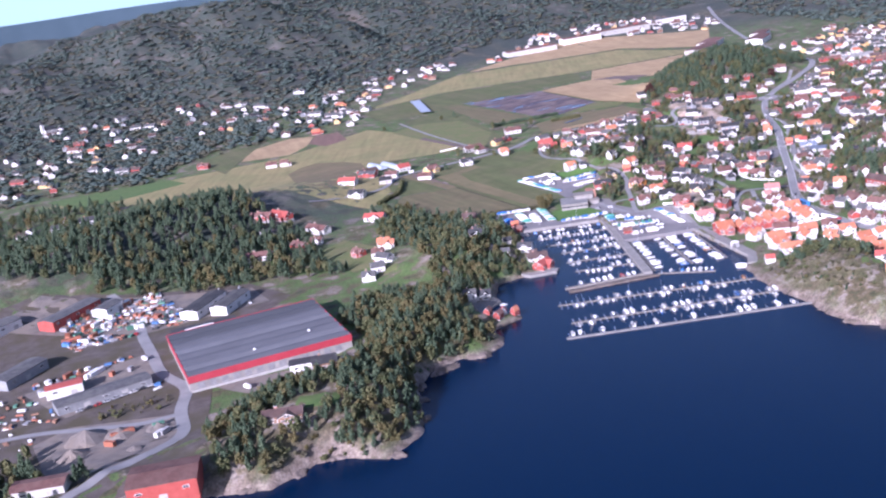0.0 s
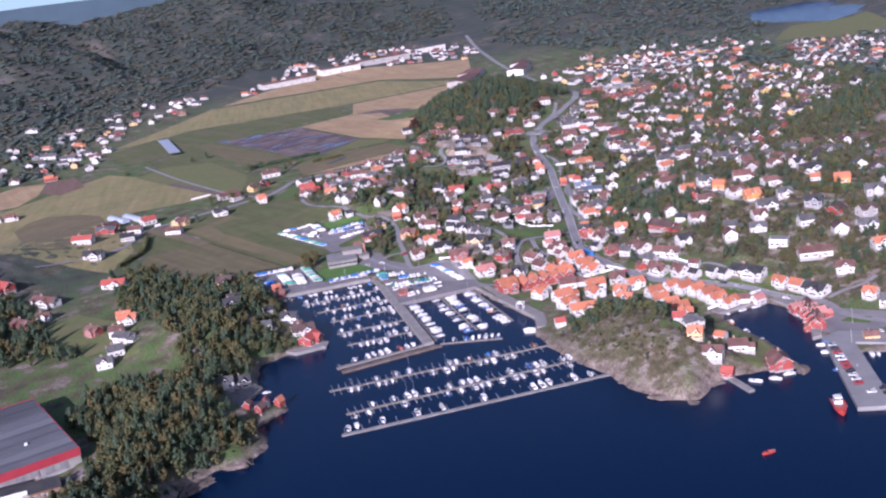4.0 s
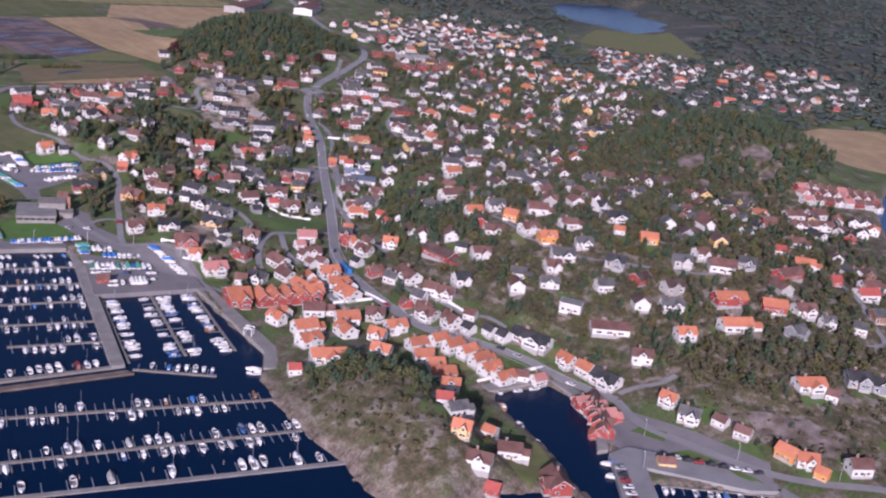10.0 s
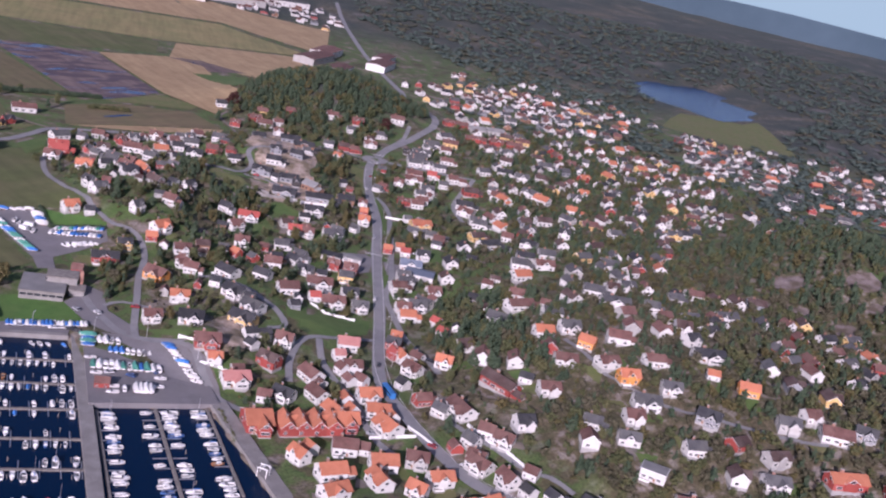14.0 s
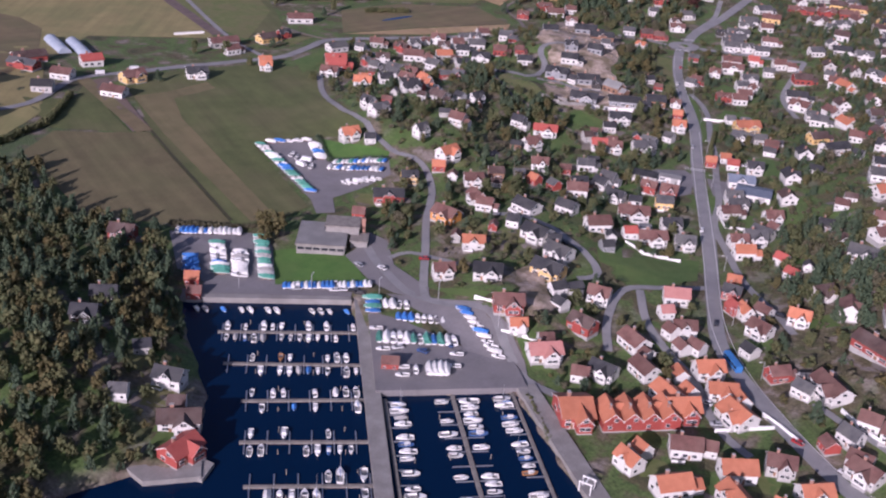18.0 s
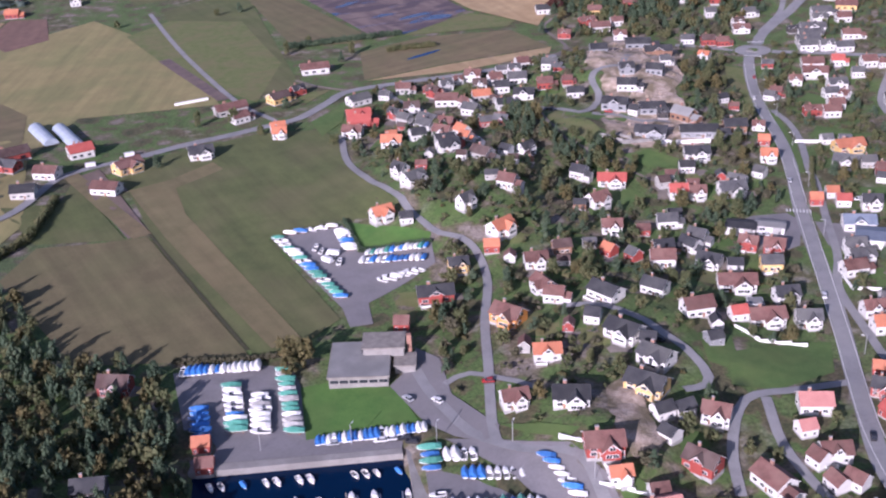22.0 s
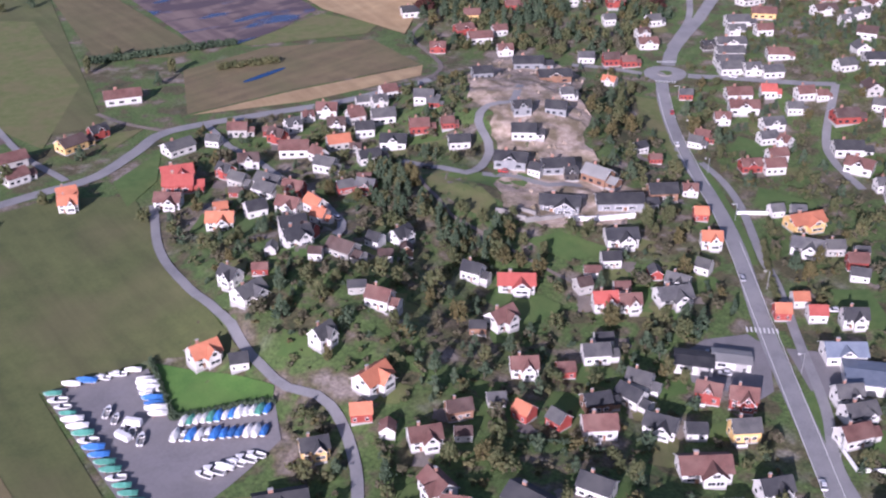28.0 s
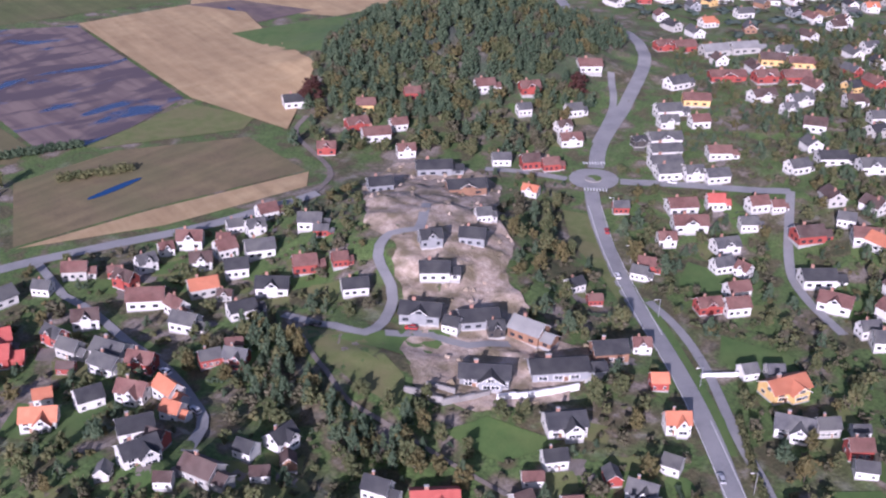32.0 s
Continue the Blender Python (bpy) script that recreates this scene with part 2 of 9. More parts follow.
RANGES = [
    (150, 2500, 900, 420, -12, 92), (700, 2500, 620, 480, -15, 138), (1250, 2500, 520, 430, -15, 130), (-700, 1900, 700, 420, 10, 80),
    (1700, 2300, 420, 420, 10, 75), (2400, 1500, 700, 330, -30, 42), (2300, 700, 600, 260, -25, 20), (1900, 1750, 320, 260, 0, 40), (700, 3600, 1300, 600, 0, 90),
    (-900, 3400, 1500, 700, 0, 60), (2200, 3300, 1300, 700, -20, 60), (3300, 1500, 900, 700, -30, 25), (300, 1960, 120, 90, 0, 40), (560, 1850, 150, 90, -20, 45), (900, 2010, 150, 110, 20, 50)]

# swells and hollows of the town's ground: middle, height
SWELLS = [(510, 340, -3.4), (510, 450, -2.8), (510, 615, -1.8), (510, 670, 2.9), (565, 340, 2.4), (565, 395, -1.7), (565, 670, 6.4), (620, 340, 3.5), (620, 395, -6.3), (620, 450, 3.6), (620, 505, 5.3), (620, 615, -5.8), (620, 670, -6.2), (620, 780, -1.7), (675, 395, -1.9), (675, 450, 3.2), (675, 505, 2.8), (675, 560, 3.9), (675, 670, -3.3), (675, 835, 3.5), (675, 890, 2.2), (730, 340, 6.6), (730, 395, 6.7), (730, 450, 7.6), (730, 505, 6.2), (730, 725, -3.0), (785, 340, 1.8), (785, 450, 1.6), (785, 725, -4.4), (785, 780, -3.9), (785, 835, -3.0), (800, 400, 5.0), (805, 480, 6.0), (840, 780, -1.9), (860, 440, 5.0)]


def lumps(x, y):
    h = np.zeros(x.shape)
    for cx, cy, ra, rb, turn, up in HILLS:
        c, s = math.cos(radians(turn)), math.sin(radians(turn))
        u, v = ((x - cx) * c + (y - cy) * s) / ra, (-(x - cx) * s + (y - cy) * c) / rb
        h += up * np.exp(-(u * u + v * v) ** 1.2)
    for cx, cy, up in SWELLS:
        h += up * np.exp(-(((x - cx) ** 2 + (y - cy) ** 2) / 3600) ** 1.2)
    return np.maximum(h, -1.6)


def wave(x, y, size, seed):
    """A cheap smooth noise from a few turned sines."""
    r = np.random.RandomState(seed)
    out = np.zeros(x.shape)
    for k in range(7):
        a, f, p = r.uniform(0, 6.28), r.uniform(0.6, 1.9) * 6.28 / size, r.uniform(0, 6.28)
        out += np.sin((x * math.cos(a) + y * math.sin(a)) * f + p + 1.3 * np.sin((x * math.sin(a) - y * math.cos(a)) * f * 0.6 + p))
    return out / 4.0


def land_height(x, y):
    x, y = np.asarray(x, float), np.asarray(y, float)
    d = np.minimum(np.minimum(shore_distance(SHORE_A + SHORE_B + SHORE_C, x, y), -shore_distance(LAKE, x, y)), -shore_distance(FAR_LAKE, x, y))
    base = 1.0 + 0.9 * np.clip(d / 4, 0, 1) + 2.6 * np.clip((d - 30) / 200, 0, 1)
    far = np.zeros(x.shape)
    for cx, cy, ra, rb, turn, up in RANGES:
        c, s = math.cos(radians(turn)), math.sin(radians(turn))
        u, v = ((x - cx) * c + (y - cy) * s) / ra, (-(x - cx) * s + (y - cy) * c) / rb
        far = np.maximum(far, up * np.exp(-(u * u + v * v)))
    hill = lumps(x, y)
    rugged = np.clip(hill / 9, 0, 1)
    land = base + hill * np.clip(d / 9, 0, 1) + rugged * (1.1 * wave(x, y, 23, 3) + 0.5 * wave(x, y, 9, 4)) * np.clip(d / 9, 0, 1)
    land = land + far + np.clip(far / 60, 0, 1) * (20 * wave(x, y, 420, 5) + 10 * wave(x, y, 170, 6) + 3 * wave(x, y, 60, 7))
    return np.where(d > 0, np.maximum(land, 0.5), np.maximum(-5.0, 0.7 * d - 0.2)), d, hill, far


def spaced(lo, a, b, hi, step):
    mid = list(np.arange(a, b + 0.1, step))
    out, s = [a], step
    while out[-1] > lo:
        s *= 1.09
        out.append(out[-1] - min(s, 90))
    up, s = [mid[-1]], step
    while up[-1] < hi:
        s *= 1.09
        up.append(up[-1] + min(s, 90))
    return np.array(out[:0:-1] + mid + up[1:])


GX, GY = spaced(-3600, 60, 960, 5000, 4.0), spaced(-3000, 290, 1100, 5000, 4.0)
XX, YY = np.meshgrid(GX, GY, indexing="ij")
ZZ, DD, HH, FAR = land_height(XX, YY)


def zt(x, y):
    """Height of the ground sheet."""
    i = min(max(int(np.searchsorted(GX, x)) - 1, 0), len(GX) - 2)
    j = min(max(int(np.searchsorted(GY, y)) - 1, 0), len(GY) - 2)
    u, v = (x - GX[i]) / (GX[i + 1] - GX[i]), (y - GY[j]) / (GY[j + 1] - GY[j])
    return float((ZZ[i, j] * (1 - u) + ZZ[i + 1, j] * u) * (1 - v) + (ZZ[i, j + 1] * (1 - u) + ZZ[i + 1, j + 1] * u) * v)


def mesh_of(name, verts, faces, material, smooth=False):
    me = bpy.data.meshes.new(name)
    me.from_pydata([tuple(map(float, v)) for v in verts], [], [tuple(map(int, f)) for f in faces])
    for m in (material if isinstance(material, (list, tuple)) else (material,)):
        me.materials.append(m)
    if smooth:
        me.polygons.foreach_set("use_smooth", [True] * len(me.polygons))
    me.update()
    return me


def ground_material():
    m = bpy.data.materials.new("ground_cover")
    m.use_nodes = True
    n, l = m.node_tree.nodes, m.node_tree.links
    geo = n.new("ShaderNodeNewGeometry")

    def noise_at(scale, detail=5):
        t = n.new("ShaderNodeTexNoise")
        t.inputs["Scale"].default_value, t.inputs["Detail"].default_value = scale, detail
        l.new(geo.outputs["Position"], t.inputs["Vector"])
        return t.outputs["Fac"]

    def ramp_of(fac, *stops):
        r = n.new("ShaderNodeValToRGB")
        e = r.color_ramp.elements
        e[0].position, e[0].color, e[1].position, e[1].color = stops[0][0], (*stops[0][1], 1), stops[-1][0], (*stops[-1][1], 1)
        for p, c in stops[1:-1]:
            e.new(p).color = (*c, 1)
        l.new(fac, r.inputs[0])
        return r.outputs[0]

    def blend(fac, a, b):
        x = n.new("ShaderNodeMix")
        x.data_type = "RGBA"
        l.new(fac, x.inputs[0]), l.new(a, x.inputs[6]), l.new(b, x.inputs[7])
        return x.outputs[2]

    cover = n.new("ShaderNodeVertexColor")
    cover.layer_name = "cover"
    sep = n.new("ShaderNodeSeparateColor")
    l.new(cover.outputs[0], sep.inputs[0])
    garden = ramp_of(noise_at(0.06, 8), (0.3, (0.045, 0.055, 0.022)), (0.4, (0.095, 0.085, 0.042)), (0.46, (0.068, 0.118, 0.03)), (0.54, (0.09, 0.138, 0.04)), (0.59, (0.12, 0.106, 0.062)), (0.68, (0.24, 0.205, 0.18)))
    heath = ramp_of(noise_at(0.16), (0.3, (0.045, 0.052, 0.023)), (0.45, (0.098, 0.082, 0.044)), (0.53, (0.135, 0.11, 0.07)), (0.62, (0.24, 0.207, 0.18)))
    rock = ramp_of(noise_at(0.22), (0.3, (0.07, 0.055, 0.04)), (0.45, (0.16, 0.125, 0.105)), (0.7, (0.29, 0.24, 0.205)))
    # wood floor: bluish with painted haze, darkened to match the shaded crowns
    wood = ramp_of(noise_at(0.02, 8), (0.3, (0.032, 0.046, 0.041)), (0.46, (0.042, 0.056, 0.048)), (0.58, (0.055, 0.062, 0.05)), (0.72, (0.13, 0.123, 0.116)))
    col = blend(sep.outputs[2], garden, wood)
    col = blend(sep.outputs[1], col, heath)
    col = blend(sep.outputs[0], col, rock)
    fine = n.new("ShaderNodeMapRange")
    fine.inputs[1].default_value, fine.inputs[2].default_value, fine.inputs[3].default_value, fine.inputs[4].default_value = 0.3, 0.7, 0.6, 1.35
    l.new(noise_at(0.9, 4), fine.inputs[0])
    hsv = n.new("ShaderNodeHueSaturation")
    l.new(fine.outputs[0], hsv.inputs["Value"]), l.new(col, hsv.inputs["Color"])
    l.new(hsv.outputs[0], n["Principled BSDF"].inputs["Base Color"])
    n["Principled BSDF"].inputs["Roughness"].default_value = 0.95
    bump = n.new("ShaderNodeBump")
    bump.inputs["Strength"].default_value, bump.inputs["Distance"].default_value = 0.7, 0.6
    l.new(noise_at(0.5, 6), bump.inputs["Height"]), l.new(bump.outputs[0], n["Principled BSDF"].inputs["Normal"])
    return m


def build_ground():
    nx, ny = XX.shape
    me = bpy.data.meshes.new("ground")
    idx = np.arange(nx * ny).reshape(nx, ny)
    quads = np.stack([idx[:-1, :-1], idx[1:, :-1], idx[1:, 1:], idx[:-1, 1:]], -1).reshape(-1, 4)
    me.vertices.add(nx * ny)
    me.vertices.foreach_set("co", np.stack([XX, YY, ZZ], -1).astype(np.float32).ravel())
    me.loops.add(quads.size)
    me.loops.foreach_set("vertex_index", quads.astype(np.int32).ravel())
    me.polygons.add(len(quads))
    me.polygons.foreach_set("loop_start", np.arange(0, quads.size, 4, dtype=np.int32))
    me.polygons.foreach_set("use_smooth", np.ones(len(quads), bool))
    me.update(calc_edges=True)
    slope = np.hypot(*np.gradient(ZZ, GX, GY))
    knoll = np.exp(-(((XX - 440) / 40) ** 2 + ((YY - 430) / 75) ** 2) ** 2) + np.exp(-(((XX - 150) / 75) ** 2 + ((YY - 470) / 50) ** 2) ** 2)
    rock = np.clip(1.1 - np.abs(DD) / 5.5, 0, 1) * (YY < 640) + 0.7 * np.clip(slope * 1.1 - 0.75, 0, 1) * (FAR < 20)
    rock += np.clip(wave(XX, YY, 140, 11) - 0.9, 0, 1) * np.clip(FAR / 50, 0, 1) * 0.8
    slope_town = np.clip((XX - 545) / 40, 0, 1) * np.clip((640 - YY) / 60, 0, 1) * (XX < 1000)
    heath = np.clip(0.85 * knoll + 0.9 * slope_town + np.clip((wave(XX, YY, 60, 12) - 0.2) * 1.5, 0, 1) * 0.8 * (FAR < 15), 0, 1)
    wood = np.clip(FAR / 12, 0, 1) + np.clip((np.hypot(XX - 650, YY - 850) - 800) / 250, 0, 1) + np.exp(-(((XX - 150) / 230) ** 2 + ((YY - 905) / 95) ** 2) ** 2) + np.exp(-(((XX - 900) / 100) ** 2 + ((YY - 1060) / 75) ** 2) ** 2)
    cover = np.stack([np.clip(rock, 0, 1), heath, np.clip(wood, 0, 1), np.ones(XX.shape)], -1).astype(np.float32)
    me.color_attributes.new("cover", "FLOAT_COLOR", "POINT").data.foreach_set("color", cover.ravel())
    me.materials.append(ground_material())
    return tagged(new("ground", me), "autumn heath, gardens, bare rock and wooded hills", "ground", kind="structure")


build_ground()
tagged(new("water", mesh_of("water", [(-5200, -5200, 0), (5200, -5200, 0), (5200, 5200, 0), (-5200, 5200, 0)], [(0, 1, 2, 3)], water)),
       "dark blue rippled harbour water", "sea", kind="structure")


# lakes and puddles: a bluer base colour stands in for reflected high sky
lake_water = water.copy()
lake_water.name = "lake_water"
lake_water.node_tree.nodes["Principled BSDF"].inputs["Base Color"].default_value = (0.012, 0.055, 0.16, 1)


def smooth_line(pts, step=5.0):
    """Points along a soft curve through pts."""
    p = [Vector((*q, 0)) for q in pts]
    p = [2 * p[0] - p[1]] + p + [2 * p[-1] - p[-2]]
    out = []
    for a, b, c, d in zip(p, p[1:], p[2:], p[3:]):
        k = max(2, int((c - b).length / step))
        for i in range(k):
            u = i / k
            out.append(0.5 * ((2 * b) + (c - a) * u + (2 * a - 5 * b + 4 * c - d) * u * u + (3 * b - a - 3 * c + d) * u ** 3))
    return out + [p[-2]]


def ribbon(name, pts, width, material, lift=0.3, label="", across=4, thing=True, category="road"):
    line = smooth_line(pts)
    verts, faces = [], []
    for i, p in enumerate(line):
        way = (line[min(i + 1, len(line) - 1)] - line[max(i - 1, 0)]).normalized()
        side = Vector((-way.y, way.x, 0)) * width / 2
        for k in range(across + 1):
            q = p + side * (1 - 2 * k / across)
            verts.append((q.x, q.y, zt(q.x, q.y) + lift))
        # keep the crown level across
        mid = max(v[2] for v in verts[-across - 1:])
        for k in range(across + 1):
            v = verts[-across - 1 + k]
            verts[-across - 1 + k] = (v[0], v[1], 0.4 * v[2] + 0.6 * mid)
    w = across + 1
    for i in range(len(line) - 1):
        for k in range(across):
            faces.append((i * w + k, i * w + k + 1, (i + 1) * w + k + 1, (i + 1) * w + k))
    ob = new(name, mesh_of(name, verts, faces, material, True))
    return tagged(ob, label, category, kind="structure")


def inside_poly(x, y, poly):
    odd = False
    for (ax, ay), (bx, by) in zip(poly, poly[1:] + poly[:1]):
        if (ay > y) != (by > y) and x < (bx - ax) * (y - ay) / (by - ay) + ax:
            odd = not odd
    return odd


def patch(name, poly, material, lift=0.2, label="", category="field", step=9.0, level=None, rough=0.0):
    """A sheet of ground with its own cover, laid over the land."""
    from mathutils.geometry import delaunay_2d_cdt
    ring = []
    for (ax, ay), (bx, by) in zip(poly, poly[1:] + poly[:1]):
        k = max(1, int(math.hypot(bx - ax, by - ay) / step))
        ring += [Vector((ax + (bx - ax) * i / k, ay + (by - ay) * i / k)) for i in range(k)]
    if rough:                                              # an uneven edge
        ring = [p + Vector((noise.noise(Vector((p.x, p.y, 3)) * 0.25), noise.noise(Vector((p.x, p.y, 9)) * 0.25))) * 2.2 for p in ring]
        poly = [(p.x, p.y) for p in ring]
    xs, ys = [p[0] for p in poly], [p[1] for p in poly]
    pts = list(ring)
    for x in np.arange(min(xs) + step / 2, max(xs), step):
        for y in np.arange(min(ys) + step / 2, max(ys), step):
            if inside_poly(x, y, poly):
                pts.append(Vector((x, y)))
    n = len(ring)
    v, _, f, *_ = delaunay_2d_cdt(pts, [(i, (i + 1) % n) for i in range(n)], [], 1, 1e-4)
    verts = [(p.x, p.y, (zt(p.x, p.y) if level is None else level) + lift) for p in v]
    if rough:                                              # ledges, left level under roads
        verts = [(x, y, z if blocked(x, y) else z + rough * max(0.0, noise.noise(Vector((x, y, 0)) * 0.12) * 1.2 + 0.7 * noise.noise(Vector((x, y, 5)) * 0.4))) for x, y, z in verts]
    up = [t if ((v[t[1]] - v[t[0]]).cross(v[t[2]] - v[t[0]])) > 0 else t[::-1] for t in f]
    ob = new(name, mesh_of(name, verts, up, material, True))
    return tagged(ob, label, category, kind="structure")


def slab(name, poly, top, bottom, material, label="", category="quay"):
    """A level block with upright sides."""
    n = len(poly)
    if sum(a[0] * b[1] - b[0] * a[1] for a, b in zip(poly, poly[1:] + poly[:1])) < 0:
        poly = poly[::-1]
    verts = [(x, y, top) for x, y in poly] + [(x, y, bottom) for x, y in poly]
    faces = [tuple(range(n))] + [(i, i + n, (i + 1) % n + n, (i + 1) % n) for i in range(n)]
    return tagged(new(name, mesh_of(name, verts, faces, material)), label, category, kind="structure")


# ---- kit for things ----
def box_mesh(name, x0, x1, y0, y1, z0, z1, material):
    v = [(x, y, z) for z in (z0, z1) for x, y in ((x0, y0), (x1, y0), (x1, y1), (x0, y1))]
    f = [(3, 2, 1, 0), (4, 5, 6, 7), (0, 1, 5, 4), (1, 2, 6, 5), (2, 3, 7, 6), (3, 0, 4, 7)]
    return mesh_of(name, v, f, material)


def soft_box(name, x0, x1, y0, y1, z0, z1, material, edge=0.1):
    """A box with bevelled edges."""
    bm = bmesh.new()
    bmesh.ops.create_cube(bm, size=1)
    for v in bm.verts:
        v.co = ((x0 + x1) / 2 + v.co.x * (x1 - x0), (y0 + y1) / 2 + v.co.y * (y1 - y0), (z0 + z1) / 2 + v.co.z * (z1 - z0))
    bmesh.ops.bevel(bm, geom=bm.edges[:], offset=edge, segments=2, affect="EDGES")
    me = bpy.data.meshes.new(name)
    bm.to_mesh(me)
    bm.free()
    me.materials.append(material)
    return me


def joined(name, meshes):
    """One mesh out of several, each with its own material."""
    verts, faces, slots, mats = [], [], [], []
    for me in meshes:
        base = len(verts)
        verts += [tuple(v.co) for v in me.vertices]
        if me.materials[0] not in mats:
            mats.append(me.materials[0])
        for p in me.polygons:
            faces.append([base + i for i in p.vertices])
            slots.append(mats.index(me.materials[0]))
    out = mesh_of(name, verts, faces, mats)
    out.polygons.foreach_set("material_index", slots)
    return out


def part(name, me, parent, m=None, label=""):
    ob = new(name, me)
    ob.parent = parent
    if m is not None:
        ob.matrix_basis = m
    if label:
        ob["label"] = label
    return ob


BX, BY, BS = -100, 250, 2.0
BLOCK = np.zeros((1100, 1000), bool)


def block_disc(x, y, r):
    i0, i1, j0, j1 = int((x - r - BX) / BS), int((x + r - BX) / BS) + 1, int((y - r - BY) / BS), int((y + r - BY) / BS) + 1
    if i1 > 0 and j1 > 0:
        BLOCK[max(i0, 0):i1, max(j0, 0):j1] = True


def blocked(x, y):
    i, j = int((x - BX) / BS), int((y - BY) / BS)
    return 0 <= i < 1100 and 0 <= j < 1000 and BLOCK[i, j]


def block_poly(poly, grow=0):
    xs, ys = [p[0] for p in poly], [p[1] for p in poly]
    for x in np.arange(min(xs), max(xs), BS):
        for y in np.arange(min(ys), max(ys), BS):
            if inside_poly(x, y, poly):
                block_disc(x, y, 1)


def block_line(pts, r):
    for p in smooth_line(pts, 2.0):
        block_disc(p.x, p.y, r)


# ---- houses ----
WALLS = {
    "white": mat("white_boards", (0.56, 0.55, 0.53), (0.65, 0.64, 0.62), 3, 0.7, spread=0.09),
    "red": mat("falu_red_boards", (0.27, 0.045, 0.035), (0.34, 0.07, 0.055), 3, 0.75, spread=0.2),
    "yellow": mat("yellow_boards", (0.62, 0.4, 0.15), (0.7, 0.48, 0.2), 3, 0.75, spread=0.12),
    "ochre": mat("orange_boards", (0.6, 0.24, 0.05), (0.68, 0.3, 0.08), 3, 0.75, spread=0.1),
    "grey": mat("grey_boards", (0.36, 0.35, 0.33), (0.45, 0.44, 0.42), 3, 0.8, spread=0.2),
    "dark": mat("tarred_boards", (0.045, 0.04, 0.038), (0.08, 0.07, 0.065), 3, 0.8, spread=0.2),
    "slate": mat("slate_blue_boards", (0.2, 0.21, 0.225), (0.28, 0.29, 0.305), 3, 0.75, spread=0.2),
    "timber": mat("oiled_timber_boards", (0.2, 0.11, 0.07), (0.29, 0.16, 0.1), 3, 0.75, spread=0.2)}
ROOFS = {
    "orange": mat("orange_clay_tiles", (0.43, 0.15, 0.08), (0.51, 0.195, 0.11), 2.5, 0.75, 0.05, 0.35, spread=0.16, patch_col=(0.36, 0.13, 0.07), patch_size=7),
    "brown": mat("weathered_clay_tiles", (0.1, 0.048, 0.041), (0.168, 0.082, 0.07), 2.5, 0.9, 0.05, 0.35, spread=0.2, patch_col=(0.2, 0.12, 0.1), patch_size=6),
    "dark": mat("dark_brown_tiles", (0.055, 0.034, 0.031), (0.09, 0.054, 0.047), 2.5, 0.9, 0.05, 0.35, spread=0.2, patch_col=(0.13, 0.1, 0.09), patch_size=6),
    "black": mat("black_tiles", (0.022, 0.024, 0.029), (0.038, 0.039, 0.044), 2.5, 0.85, 0.04, 0.35, spread=0.25, patch_col=(0.07, 0.07, 0.07), patch_size=6),
    "grey": mat("grey_slates", (0.055, 0.056, 0.062), (0.1, 0.1, 0.104), 2.5, 0.85, 0.05, 0.35, spread=0.25, patch_col=(0.13, 0.13, 0.12), patch_size=6),
    "red": mat("red_tiles", (0.33, 0.07, 0.055), (0.41, 0.1, 0.08), 2.5, 0.7, 0.04, 0.35, spread=0.12, patch_col=(0.38, 0.09, 0.07), patch_size=6),
    "pink": mat("faded_pink_tiles", (0.4, 0.17, 0.15), (0.48, 0.23, 0.2), 2.5, 0.8, 0.05, 0.35, spread=0.1, patch_col=(0.45, 0.2, 0.17), patch_size=6),
    "steel": mat("blue_steel_sheets", (0.13, 0.16, 0.21), (0.18, 0.21, 0.26), 2.5, 0.5, spread=0.1),
    "flat": mat("grey_roofing_felt", (0.2, 0.2, 0.2), (0.28, 0.28, 0.27), 2.5, 0.85, patch_col=(0.15, 0.15, 0.15), patch_size=5)}
ROOF_WORDS = {"orange": "orange clay tile", "brown": "weathered brown-red tile", "dark": "dark brown tile", "black": "black tile", "grey": "grey slate",
              "red": "bright red tile", "pink": "faded pink tile", "steel": "blue-grey steel", "flat": "flat grey felt"}
WALL_WORDS = {"white": "white-painted timber", "red": "red-painted timber", "yellow": "yellow-painted timber", "ochre": "orange-painted timber", "grey": "grey timber",
              "dark": "tarred dark timber", "slate": "slate-blue timber", "timber": "oiled brown timber"}
M["dock_grey"] = mat("dock_door_steel", (0.16, 0.16, 0.17), (0.24, 0.24, 0.25), 2, 0.6)
M["footing"] = mat("grey_footing", (0.3, 0.3, 0.29), (0.4, 0.39, 0.38), 2, 0.9)
M["brick_stack"] = mat("chimney_brick", (0.28, 0.14, 0.1), (0.38, 0.22, 0.17), 0.5, 0.9)
M["trim_white"] = mat("white_trim", (0.76, 0.76, 0.74), (0.82, 0.82, 0.8), 2, 0.6)
glass = bpy.data.materials.new("window_glass")
glass.use_nodes = True
gb = glass.node_tree.nodes["Principled BSDF"]
gb.inputs["Base Color"].default_value, gb.inputs["Roughness"].default_value = (0.03, 0.035, 0.045, 1), 0.08
M["glass"] = glass
MESHES = {}


def cached(key, make):
    if key not in MESHES:
        MESHES[key] = make()
    return MESHES[key]


